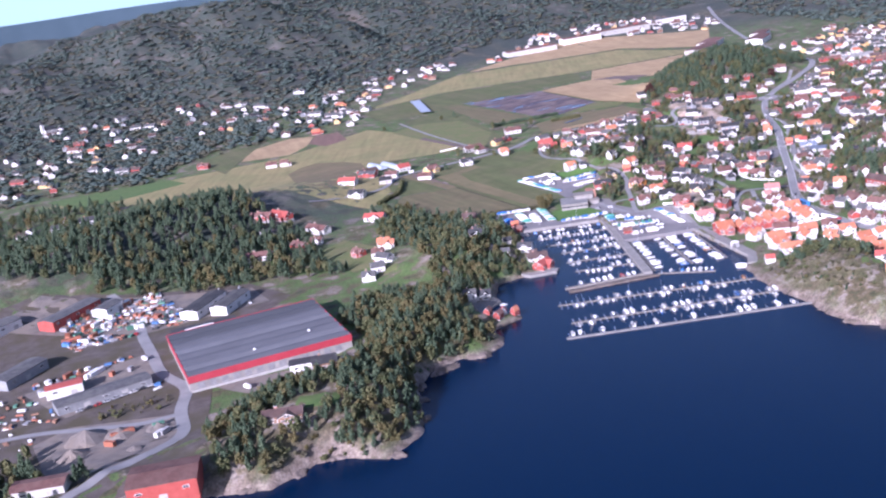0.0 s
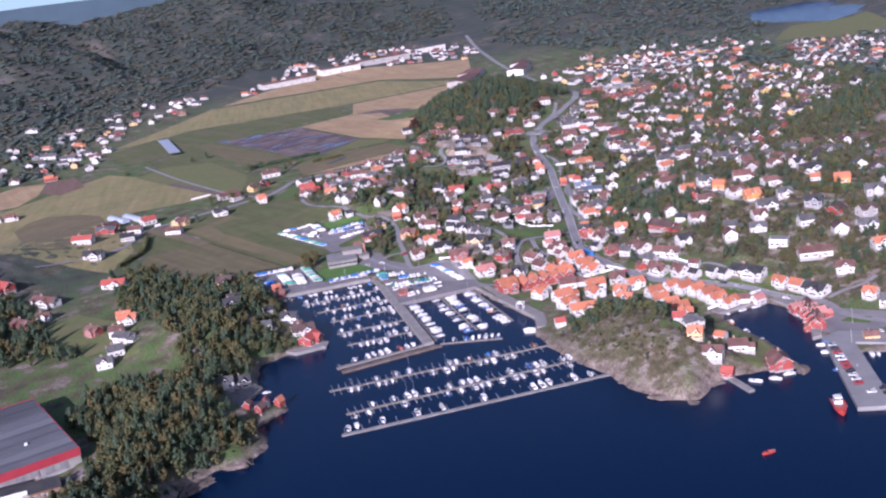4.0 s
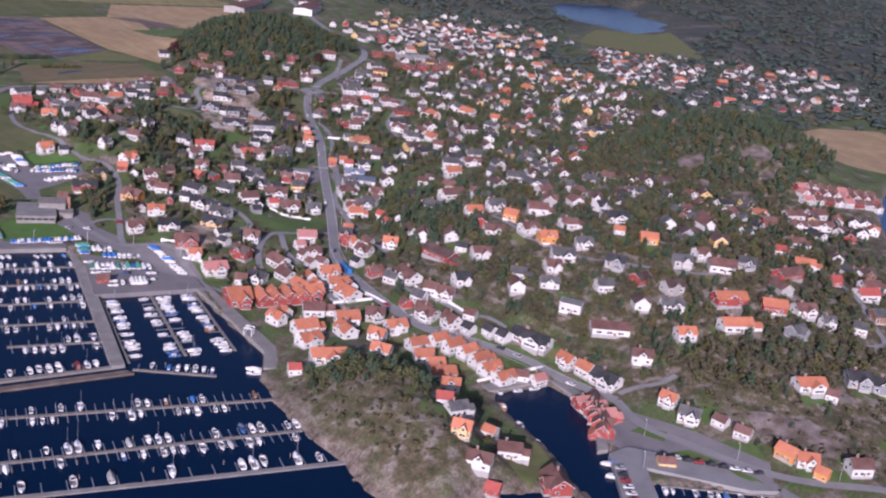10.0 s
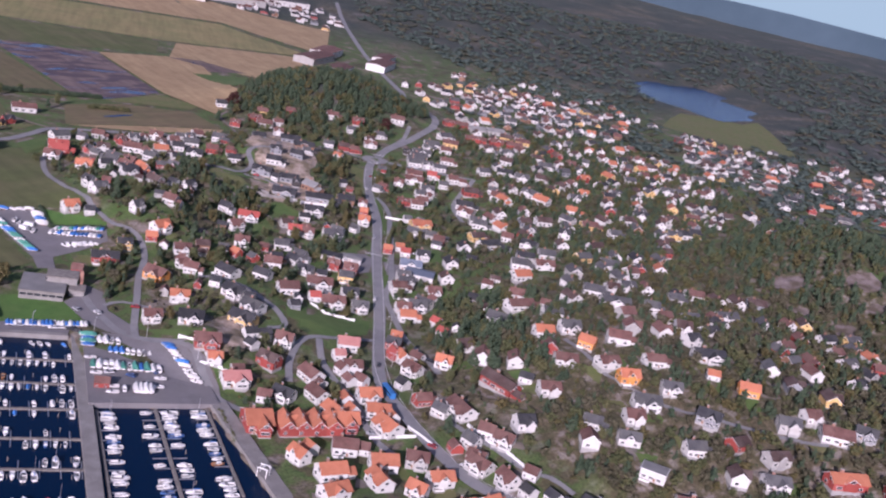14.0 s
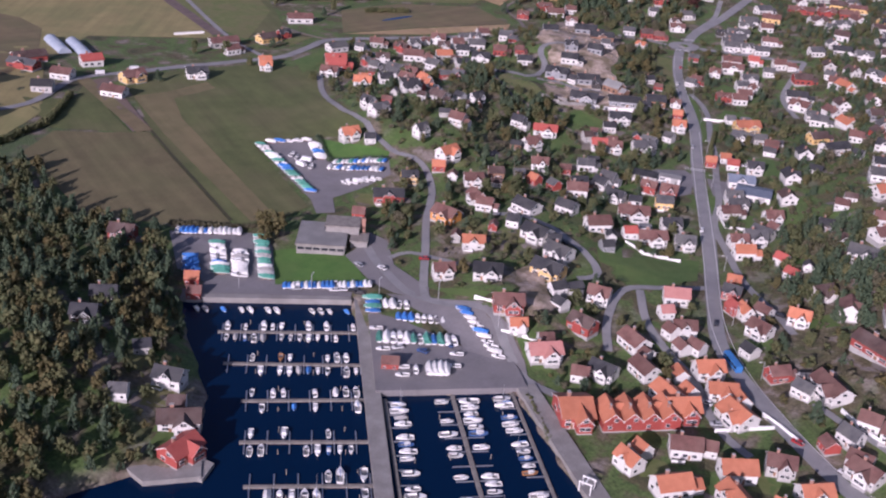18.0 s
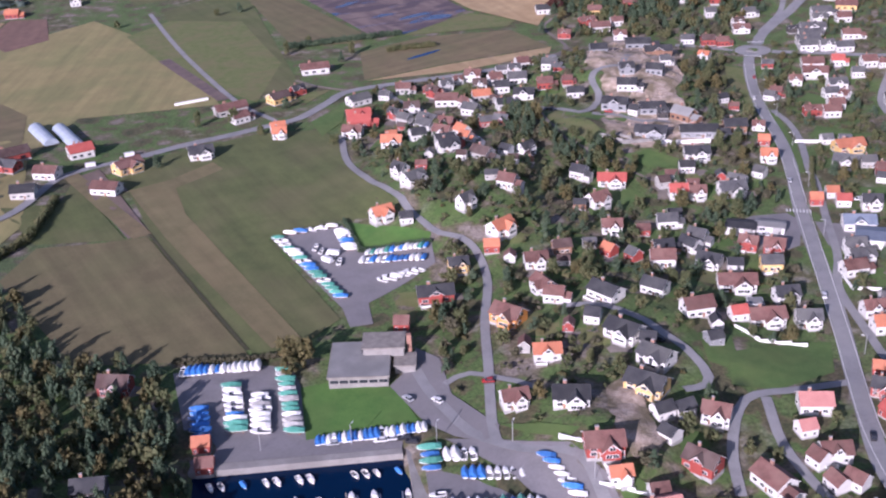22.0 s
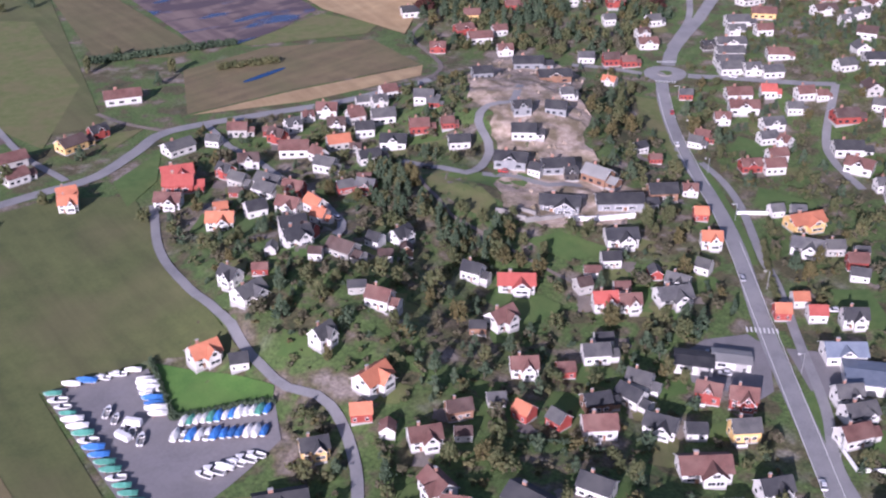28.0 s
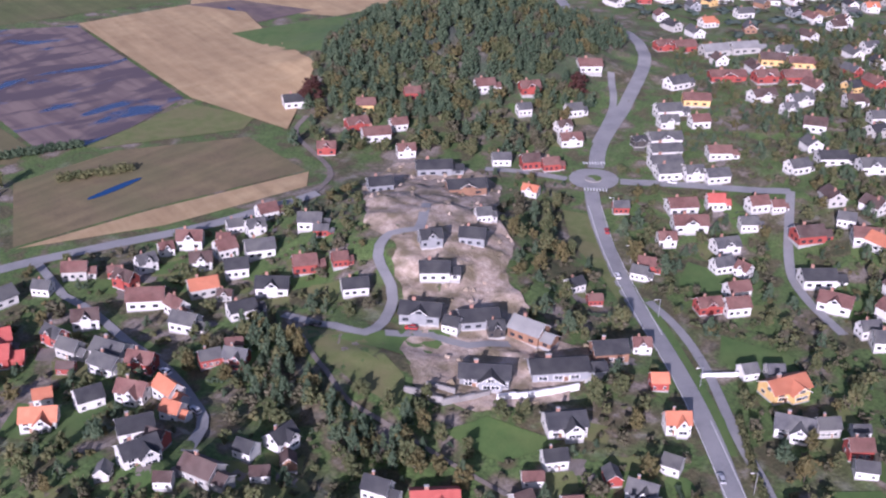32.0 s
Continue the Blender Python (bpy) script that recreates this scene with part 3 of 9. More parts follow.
def gable_prism(x0, x1, y0, y1, eave, ridge, along_x, wall):
    """Walls of one block with a grey footing below, in one piece."""
    if along_x:
        ym = (y0 + y1) / 2
        rows = [[(x, y0, -2.6), (x, y1, -2.6), (x, y1, 0.4), (x, y1, eave), (x, ym, ridge), (x, y0, eave), (x, y0, 0.4)] for x in (x0, x1)]
    else:
        xm = (x0 + x1) / 2
        rows = [[(x0, y, -2.6), (x1, y, -2.6), (x1, y, 0.4), (x1, y, eave), (xm, y, ridge), (x0, y, eave), (x0, y, 0.4)] for y in (y1, y0)]
    f = [(6, 2, 1, 0), (6, 5, 4, 3, 2), (7, 8, 9, 13), (9, 10, 11, 12, 13)] + [(i, (i + 1) % 7, (i + 1) % 7 + 7, i + 7) for i in range(7)]
    me = mesh_of("wall", rows[0] + rows[1], f, (WALLS[wall], M["footing"]))
    me.polygons.foreach_set("material_index", [1, 0, 1, 0, 1, 1, 0, 0, 0, 0, 1])
    return me


def gable_body(wall, wing):
    return gable_prism(-5, 5, -4, 4, 4.4, 7.5, True, wall) if not wing else gable_prism(-1.0, 3.6, -5.9, 0, 4.0, 6.7, False, wall)


def gable_roof(roof, wing):
    """Both slopes in one bent sheet; its gable edges are white boards."""
    t = 0.24
    if not wing:
        line = [(-4.45, 4.05), (0, 7.5), (4.45, 4.05)]
        v = [(x, y, z + dz) for x in (-5.45, 5.45) for dz in (0.0, t) for y, z in line]
    else:
        line = [(-2.75, 3.47), (0, 6.7), (2.75, 3.47)]
        v = [(1.3 - y, x, z + dz) for x in (-6.35, 0) for dz in (0.0, t) for y, z in line]
    f = [(3, 4, 10, 9), (4, 5, 11, 10), (1, 0, 6, 7), (2, 1, 7, 8), (0, 3, 9, 6), (5, 2, 8, 11), (0, 1, 4, 3), (1, 2, 5, 4), (7, 6, 9, 10), (8, 7, 10, 11)]
    me = mesh_of("roof", v, [q[::-1] for q in f], (ROOFS[roof], M["trim_white"]))
    me.polygons.foreach_set("material_index", [0] * 6 + [1] * 4)
    return me


def gable_cover(x0, x1, y0, y1, eave, ridge, along_x, roof, over=0.35, t=0.2):
    """A bent roof sheet over any gabled block."""
    if not along_x:
        x0, x1, y0, y1 = y0, y1, x0, x1
    ym = (y0 + y1) / 2
    fall = (ridge - eave) / (ym - y0) * over
    line = [(y0 - over, eave - fall), (ym, ridge), (y1 + over, eave - fall)]
    v = [(x, y, z + dz) for x in (x0 - over, x1 + over) for dz in (0.0, t) for y, z in line]
    f = [(3, 4, 10, 9), (4, 5, 11, 10), (1, 0, 6, 7), (2, 1, 7, 8), (0, 3, 9, 6), (5, 2, 8, 11), (0, 1, 4, 3), (1, 2, 5, 4), (7, 6, 9, 10), (8, 7, 10, 11)]
    if along_x:
        f = [q[::-1] for q in f]
    else:
        v = [(y, x, z) for x, y, z in v]
    me = mesh_of("roof", v, f, (ROOFS[roof], M["trim_white"]))
    me.polygons.foreach_set("material_index", [0] * 6 + [1] * 4)
    return me


def join_far_houses():
    """The houses past the nearest three hundred, as one body, in three shapes."""
    def bits(shape):
        out = [(gable_body("white", False), 0), (gable_roof("grey", False), 1), (chimney_at(-1.8, 0.6, 7.6), 3)]
        out += [(box_mesh("p", x - 0.75, x + 0.75, -4.07, -3.9, 1.25, 2.55, M["glass"]), 2) for x in (-3.4, -0.6, 2.8)]
        out += [(box_mesh("p", s * 5 - 0.07, s * 5 + 0.07, y - 0.65, y + 0.65, z, z + 1.25, M["glass"]), 2) for s in (-1, 1) for y, z in ((-1.6, 1.4), (1.6, 1.4), (0, 4.5))]
        if shape == 1:
            out += [(gable_prism(-1.9, 1.9, -4.5, -0.5, 4.9, 7.0, False, "white"), 0), (gable_cover(-1.9, 1.9, -4.5, -0.6, 4.9, 7.0, False, "grey"), 1), (box_mesh("p", -0.8, 0.8, -4.57, -4.4, 5.0, 6.2, M["glass"]), 2)]
        if shape == 2:
            out += [(gable_prism(5, 8.6, -2.9, 2.9, 2.7, 4.6, True, "white"), 0), (gable_cover(5.4, 8.6, -2.9, 2.9, 2.7, 4.6, True, "grey"), 1), (box_mesh("p", 6.2, 7.6, -2.97, -2.8, 0.9, 2.1, M["glass"]), 2)]
        return [(np.array([v.co[:] for v in me.vertices]), [(list(q.vertices), q.material_index) for q in me.polygons], slot) for me, slot in out]
    walls, roofs = list(WALLS), list(ROOFS)
    mats = [WALLS[k] for k in walls] + [ROOFS[k] for k in roofs] + [M["glass"], M["brick_stack"], M["footing"], M["trim_white"]]
    glass_at = len(walls) + len(roofs)
    shapes = [bits(k) for k in range(3)]
    verts, faces, slots = [], [], []
    for n, (m, wall, roof) in enumerate(FAR_HOUSES):
        rot, mov = np.array(m.to_3x3()), np.array(m.translation)
        for v, f, slot in shapes[(n * 7 // 3) % 3]:
            first, second = ((walls.index(wall), glass_at + 2), (len(walls) + roofs.index(roof), glass_at + 3), (glass_at, glass_at), (glass_at + 1, glass_at + 1))[slot]
            base = len(verts)
            verts += (v @ rot.T + mov).tolist()
            faces += [[base + i for i in q] for q, k in f]
            slots += [second if k else first for q, k in f]
    me = mesh_of("distant_houses", verts, faces, mats)
    me.polygons.foreach_set("material_index", slots)
    tagged(new("distant_houses", me), "white and red timber houses spread over the far slopes", "houses", kind="stuff")


def chimney_at(x, y, z):
    return box_mesh("c", x - 0.45, x + 0.45, y - 0.35, y + 0.35, z - 1.5, z + 1.4, M["brick_stack"])


def gable_roof_plain(roof):
    v = [(x, y, z + dz) for dz in (0, 0.25) for x in (-5.4, 5.4) for y, z in ((-4.4, 4.05), (0, 7.5), (4.4, 4.05))]
    f = [(6, 7, 10, 9)[::-1], (7, 8, 11, 10)[::-1], (0, 1, 7, 6), (1, 2, 8, 7), (3, 9, 10, 4), (4, 10, 11, 5), (0, 6, 9, 3), (2, 5, 11, 8)]
    return mesh_of("roof", v, f, ROOFS[roof])


def window_mesh(w, h):
    def make():
        fr = [box_mesh("f", -w / 2 - 0.12, w / 2 + 0.12, -0.07, 0.0, -h / 2 - 0.12, h / 2 + 0.12, M["trim_white"])]
        fr += [box_mesh("p", x0, x1, -0.1, -0.06, -h / 2, h / 2, M["glass"]) for x0, x1 in ((-w / 2, -0.04), (0.04, w / 2))]
        return joined("window", fr)
    return cached(("window", w, h), make)


def chimney_mesh():
    return joined("chimney", [box_mesh("c", -0.45, 0.45, -0.35, 0.35, -1.5, 1.3, M["brick_stack"]), box_mesh("c", -0.55, 0.55, -0.45, 0.45, 1.3, 1.45, M["footing"])])


PROTO = {}


def house_proto(wall, roof, kind, rich, deck=False):
    key = (wall, roof, kind, rich, deck)
    if key in PROTO:
        return PROTO[key]
    top = new("house")
    flat, wing = roof in ("flat",), kind == "ell"
    if flat:
        part("wall", cached(("fw", wall), lambda: box_mesh("wall", -5, 5, -4, 4, 0, 5.2, WALLS[wall])), top)
        part("roof", cached(("fr", roof), lambda: joined("roof", [box_mesh("r", -5.3, 5.3, -4.3, 4.3, 5.2, 5.5, M["trim_white"]), box_mesh("r", -5.1, 5.1, -4.1, 4.1, 5.5, 5.56, ROOFS[roof])])), top)
    else:
        part("wall", cached(("w", wall, False), lambda: gable_body(wall, False)), top)
        part("roof", cached(("r", roof, False), lambda: gable_roof(roof, False)), top)
        if wing:
            part("wing_wall", cached(("w", wall, True), lambda: gable_body(wall, True)), top)
            part("wing_roof", cached(("r", roof, True), lambda: gable_roof(roof, True)), top)
        if kind == "dormer":
            part("front_gable", cached(("dw", wall), lambda: gable_prism(-1.9, 1.9, -4.5, -0.5, 4.9, 7.0, False, wall)), top)
            part("front_gable_roof", cached(("dr", roof), lambda: gable_cover(-1.9, 1.9, -4.5, -0.6, 4.9, 7.0, False, roof)), top)
        if kind == "annex":
            part("annex_wall", cached(("aw", wall), lambda: gable_prism(5, 8.6, -2.9, 2.9, 2.7, 4.6, True, wall)), top)
            part("annex_roof", cached(("ar", roof), lambda: gable_cover(5.4, 8.6, -2.9, 2.9, 2.7, 4.6, True, roof)), top)
        if rich:
            part("chimney", cached("chimney", chimney_mesh), top, pose(-1.8, 0.6, 7.6))
    spots = [(-3.2, -4, 1.9, 0), (3.9 if wing else 2.6, -4, 1.9, 0), (-5, 1.4, 2.0, -90)]
    if rich:
        spots += [(-3.2 if wing else -0.4, -4, 3.65 if wing else 1.9, 0), (-5, -1.0, 4.9, -90), (5, 0.0, 4.9, 90), (5, -1.6, 2.0, 90)]
        if wing:
            spots += [(0.5, -5.9, 2.0, 0), (2.2, -5.9, 2.0, 0), (1.3, -5.9, 4.9, 0)]
    for x, y, z, turn in spots:
        if flat and z > 4.4 or kind == "annex" and x == 5 and z < 4:
            continue
        if kind == "dormer" and x == -0.4:
            x, y, z = 0, -4.5, 5.6
        part("window", window_mesh(1.5, 1.25), top, pose(x, y, z, 0, 0, turn))
    if rich:
        part("door", cached("door", lambda: joined("door", [box_mesh("d", -0.6, 0.6, -0.06, 0, 0, 2.25, M["trim_white"]), box_mesh("d", -0.45, 0.45, -0.1, -0.05, 0.05, 2.1, WALLS["timber"])])), top, pose(-1.4 if wing else 1.0, -4, 0.1) if not wing else pose(-2.0, -4, 0.1))
    if deck:
        part("terrace", cached("terrace", lambda: box_mesh("terrace", -4.6, -0.4, -6.6, -4.02, -2.6, 0.35, M["deck"])), top)
        sides = ((-4.6, -0.4, -6.6, -6.5), (-4.6, -4.5, -6.5, -4.02), (-0.5, -0.4, -6.5, -4.02))
        part("railing", cached("rail", lambda: joined("railing", [box_mesh("r", *a, 0.36, 1.3, M["trim_white"]) for a in sides])), top)
    tagged(top, "%s house with a %s roof%s" % (WALL_WORDS[wall], ROOF_WORDS[roof], " and railed terrace" if deck else ""), "house", "houses of the town")
    PROTO[key] = top
    top["fresh"] = 1
    return top


HOUSE_AT, FAR_HOUSES = [], []


def house(x, y, turn, length, depth, wall, roof, kind="", tall=None, rich=True):
    """Sets one house on its ground; the front side is turned to the harbour."""
    turn = turn % 360
    front = radians(turn - 90)
    if math.cos(front) * 0.6 + math.sin(front) * 0.8 > 0.35:
        turn += 180
    near = x < 760 and y < 960 and x + y < 1520
    r = random.Random(int(x * 7 + y * 13))
    up = tall or r.uniform(0.76, 0.94) * (0.82 if length < 7 else 1.0)
    corners = [zt(x + a, y + b) for a in (-4, 0, 4) for b in (-4, 0, 4)]
    m = pose(x, y, sum(corners) / 9 + 0.25, 0, 0, turn) @ Matrix.Diagonal((length / 10, depth / 8, up, 1))
    block_disc(x, y, max(length, depth) * 0.55 + 1)
    HOUSE_AT.append((x, y))
    if not near:
        if roof in ("orange", "red") and r.random() < 0.6:
            roof = r.choice(["brown", "dark", "grey"])
        FAR_HOUSES.append((m, wall, roof))
        return None
    if kind == "" and length > 7.2 and roof != "flat":
        kind = r.choice(["dormer", "ell", "ell", "annex", ""])
    rich = rich and length > 6.6
    proto = house_proto(wall, roof, kind, rich, rich and kind in ("", "dormer") and length > 7.5 and r.random() < 0.4)
    if "fresh" in proto:
        del proto["fresh"]
        proto.matrix_basis = m
        return proto
    return set_copy(proto, m)


def set_copy(proto, m):
    """A copy with its own scale in m."""
    keep = proto.matrix_basis.copy()
    proto.matrix_basis = Matrix.Identity(4)
    ob = copy_thing(proto, m)
    proto.matrix_basis = keep
    return ob


def wet_field_mat():
    """Purple-brown ploughed soil in furrow bands; rain stands shiny in the long hollows across them, the sky's
    reflection painted in as blue.
    """
    m = bpy.data.materials.new("wet_ploughed_soil")
    m.use_nodes = True
    n, l = m.node_tree.nodes, m.node_tree.links
    geo = n.new("ShaderNodeNewGeometry")

    def bands(stretch, size, detail, lo, hi, distort=0.0):
        mp, tx, rg = n.new("ShaderNodeMapping"), n.new("ShaderNodeTexNoise"), n.new("ShaderNodeMapRange")
        mp.inputs["Scale"].default_value = stretch
        tx.inputs["Scale"].default_value, tx.inputs["Detail"].default_value, tx.inputs["Distortion"].default_value = 1 / size, detail, distort
        rg.inputs[1].default_value, rg.inputs[2].default_value = lo, hi
        l.new(geo.outputs["Position"], mp.inputs["Vector"]), l.new(mp.outputs[0], tx.inputs["Vector"]), l.new(tx.outputs["Fac"], rg.inputs[0])
        return rg.outputs[0]

    def over(fac, a, b):
        x = n.new("ShaderNodeMix")
        x.data_type = "RGBA"
        l.new(fac, x.inputs[0])
        for k, c in ((6, a), (7, b)):
            if isinstance(c, tuple):
                x.inputs[k].default_value = (*c, 1)
            else:
                l.new(c, x.inputs[k])
        return x.outputs[2]

    soil = over(bands((1, 0.12, 1), 7, 3, 0.4, 0.62), (0.2, 0.15, 0.135), (0.13, 0.095, 0.095))
    damp = over(bands((0.4, 1, 1), 14, 5, 0.46, 0.56, 0.6), soil, (0.085, 0.064, 0.076))
    # pools: glossy, with the reflected sky put into the base as blue
    pool = bands((0.42, 1, 1), 17, 4, 0.565, 0.63, 0.5)
    l.new(over(pool, damp, (0.028, 0.05, 0.12)), n["Principled BSDF"].inputs["Base Color"])
    gloss = n.new("ShaderNodeMapRange")
    gloss.inputs[3].default_value, gloss.inputs[4].default_value = 0.95, 0.12
    l.new(pool, gloss.inputs[0]), l.new(gloss.outputs[0], n["Principled BSDF"].inputs["Roughness"])
    return m


M["field_wet"] = wet_field_mat()
M["heath_rock"] = mat("heath_rock", (0.15, 0.12, 0.11), (0.27, 0.225, 0.21), 5, 0.95, 0.4, 1.5, patch_col=(0.085, 0.065, 0.04), patch_size=9, patch_amount=0.9)
M["ditch"] = mat("ditch_growth", (0.035, 0.04, 0.018), (0.07, 0.065, 0.03), 2, 0.95)
M["dust"] = mat("dusty_gravel", (0.07, 0.058, 0.05), (0.125, 0.105, 0.095), 6, 0.95, 0.05, patch_col=(0.07, 0.06, 0.032), patch_size=18, patch_amount=0.9)


def field(poly, key, label, lift=0.2, **kw):
    block_poly(poly)
    return patch("field", poly, M[key], lift, label, "field", **kw)


def lane(pts, width, label, key="asphalt", lift=0.32, name="road"):
    width *= 0.76
    block_line(pts, width / 2 + 1.5)
    return ribbon(name, pts, width, M[key], lift, label)


def lawn(poly, label, key="lawn", lift=0.26):
    block_poly(poly)
    return patch("lawn", poly, M[key], lift, label, "lawn", 5.0)


def paved(poly, label, key="lot_asphalt", lift=0.24, level=None, name="pavement"):
    block_poly(poly)
    return patch(name, poly, M[key], lift, label, "paved yard", 6.0, level)


# ---- fields ----
field([(426, 866), (425, 748), (440, 742), (462, 752), (467, 832), (500, 826), (522, 808), (532, 885), (541, 912), (546, 938), (520, 955), (476, 955), (435, 952), (430, 900)], "field_green", "mown green hay field beside the harbour")
field([(360, 858), (369, 776), (418, 748), (423.5, 748), (424, 864), (405, 870), (380, 880)], "field_olive", "olive-brown stubble field by the shore wood")
field([(375, 927), (401, 921), (413, 945), (415, 866), (405, 872), (380, 884)], "field_green", "green end of the stubble field")
field([(415, 948), (428, 953), (426, 868), (416, 867)], "field_plough", "narrow ploughed strip", 0.32)
field([(432, 918), (453, 920), (479, 930), (480, 918), (452, 908), (446, 877), (444, 746), (432, 747), (430, 858)], "field_band", "pale mown band of stubble", 0.3)
ribbon("ditch", [(425.5, 866), (424.8, 830), (424.8, 800), (424.4, 751)], 1.6, M["ditch"], 0.36, "dark overgrown ditch between two fields", category="ditch")
field([(560, 1255), (546, 1165), (540, 1101), (535, 1020), (567, 1015), (590, 1100), (640, 1290)], "field_green", "green meadow beside the farm lane")
field([(600, 1100), (640, 1310), (660, 1311), (653, 1093), (640, 1080)], "field_olive", "olive stubble field")
field([(655, 1092), (663, 1200), (668, 1310), (715, 1285), (764, 1262), (744, 1108), (700, 1087), (672, 1080)], "field_wet", "ploughed purple-brown field with wet blue hollows")
field([(766, 1264), (842, 1262), (863, 1225), (815, 1089), (757, 1037), (746, 1105)], "field_tan", "tan harvested grain field", 0.8)
field([(672, 1078), (741, 1100), (756, 1062), (742, 1052), (682, 1072)], "lawn_dry", "green headland strip beside the ploughed land", 0.3)
field([(604, 1004), (630, 1060), (682, 1066), (738, 1042), (734, 992), (660, 1002)], "field_dark", "dark olive harvested field")
field([(604, 1002), (660, 1000), (734, 990), (722, 976), (657, 984)], "field_tan", "pale straw edge of the harvested field", 0.26)
field([(828, 1189), (904, 1179), (899, 1150), (826, 1097)], "lawn", "bright green winter crop field", 0.9)
field([(845, 1262), (905, 1182), (1000, 1180), (1075, 1300), (900, 1340)], "field_tan", "tan field below the hills")
field([(115, 1217), (250, 1219), (376, 1201), (510, 1262), (535, 1130), (515, 1015), (440, 1040), (400, 985), (380, 905), (340, 862), (266, 1015)], "field_pale", "wide olive meadow below the wooded hills")
field([(428.9, 1254.5), (458.2, 1305.9), (482.3, 1292.4), (468.6, 1228.6), (436, 1215.2)], "field_red", "brown tilled plot", 0.3)
field([(338, 1234.9), (372.7, 1299.5), (428.4, 1323.5), (453.5, 1301.1), (421.8, 1242.8), (388.3, 1209.9)], "field_tan", "pale stubble field", 0.28)
field([(515.8, 1200.5), (556.5, 1224.2), (598.2, 1186.7), (578, 1069.8), (534.4, 1005.1), (515.4, 1083.3)], "lawn_dry", "bright green pasture by the greenhouse", 0.28)
field([(550, 1290), (720, 1290), (840, 1280), (880, 1345), (700, 1420), (560, 1400)], "field_green", "flat green valley pasture")
field([(560, 1410), (700, 1430), (890, 1350), (1080, 1310), (1050, 1480), (800, 1560)], "field_pale", "olive valley meadow")
field([(820, 1570), (1060, 1490), (1110, 1330), (1250, 1500), (1100, 1690)], "field_tan", "harvested valley field")
field([(1162, 614), (1271, 608), (1333, 569), (1274, 506), (1150, 488), (1120, 531)], "field_tan", "tan stubble field beside the lake")
field([(1419, 1022), (1500, 1065), (1573, 1097), (1632, 1060), (1640, 1035), (1700, 1045), (1529, 885), (1465, 906)], "lawn_dry", "pale green field by the distant lake")
field([(837, 1266), (878, 1254), (902, 1203), (832, 1200)], "field_plough", "ploughed dark plot beside the green crop", 0.3)
field([(347, 1097), (368, 1117), (389, 1123), (410, 1095), (417, 1064), (400, 1000), (376, 964), (345, 945), (324, 947), (330, 1020)], "field_dark", "brown sand riding ground in the meadow", 0.32)
field([(514.6, 1125.1), (522.8, 1126.7), (524.1, 1020.9), (516.4, 1021.7)], "field_plough", "dark strip of turned soil beside the farm lane", 0.34)
field([(409.2, 953.4), (417.1, 955.4), (426.7, 865.8), (417.7, 865.3)], "field_dark", "dark vegetable bed beside the country road", 0.34)
field([(303, 1180), (376, 1300), (366, 1340), (301, 1288)], "field_green", "small green meadow below the hills", 0.3)
field([(120, 1249), (250, 1222), (259, 1180), (147, 1160)], "lawn", "bright green pasture between woods", 0.3)
# water left standing in the furrows
for x, y, a, b, t in ((660, 1028, 15, 3.5, 12), (860, 1235, 9, 2, 80)):
    b *= 0.62
    ring = [(x + a * math.cos(k * 0.52) * math.cos(radians(t)) - b * math.sin(k * 0.52) * math.sin(radians(t)) + 0.5 * math.sin(k * 2.3),
             y + a * math.cos(k * 0.52) * math.sin(radians(t)) + b * math.sin(k * 0.52) * math.cos(radians(t))) for k in range(12)]
    tagged(patch("puddle", ring, lake_water, 0.42), "standing blue rainwater in a ploughed field", "puddle", kind="structure")

for shape, name in ((LAKE, "inland lake below the hill"), (FAR_LAKE, "distant lake in the forest")):
    patch("lake", [(x, y) for x, y in shape], lake_water, 0.06, "clear blue " + name, "lake", 60, 0.0)

# ---- roads ----
lane([(1073, 1142), (1035, 1093), (1016, 1040), (975, 988), (914, 952), (859, 925), (834, 908)], 9.6, "grey asphalt main road towards the hills")
lane([(1489, 1788), (1330, 1560), (1180, 1330), (1073, 1142)], 9, "grey asphalt road up the valley")
MAIN = [(814, 894), (794, 874), (760, 833), (735, 797), (708, 762), (668, 717), (617, 654), (576, 607.6), (550.4, 576.2), (536, 540), (526.9, 505.7), (524.8, 486.1), (530.6, 463.4), (540, 434.7), (542.9, 409.4), (544.9, 391.8)]
lane(MAIN, 8.4, "grey asphalt main road through the town")
for off in (-2.75, 2.75):                                  # white edge lines
    run = []
    for (ax, ay), (bx, by) in zip(MAIN[:-1], MAIN[1:]):
        k = off / math.hypot(bx - ax, by - ay)
        run.append(((ax + bx) / 2 - (by - ay) * k, (ay + by) / 2 + (bx - ax) * k))
    ribbon("road_marking", run, 0.22, M["paint_line"], 0.52, "thin white edge line of the main road", 1, category="road marking")
lane([(830, 891), (846, 871), (872, 832)], 8, "asphalt side road from the roundabout")
lane([(872, 832), (824, 803), (805, 785), (791, 762)], 5, "narrow residential street")
lane([(815, 909), (807, 927), (796, 941)], 6, "asphalt spur from the roundabout")
lane([(857, 927), (900, 951), (933, 979)], 5, "asphalt service road beside the hill")
lane([(758, 821), (750, 802), (735, 780), (710, 752), (697, 735), (672, 707), (650, 682), (630, 664), (615.1, 640.2), (601.6, 616.5), (589, 587.1), (580.4, 569.1)], 4.5, "narrow asphalt service road")
lane([(452, 959), (476, 962), (500, 962), (517, 963), (541, 964), (566, 978), (587, 990), (628, 983), (670, 972), (718, 963)], 8, "grey country road along the fields")
lane([(300, 905), (371, 915), (410, 952), (452, 959)], 6, "grey country road along the fields")
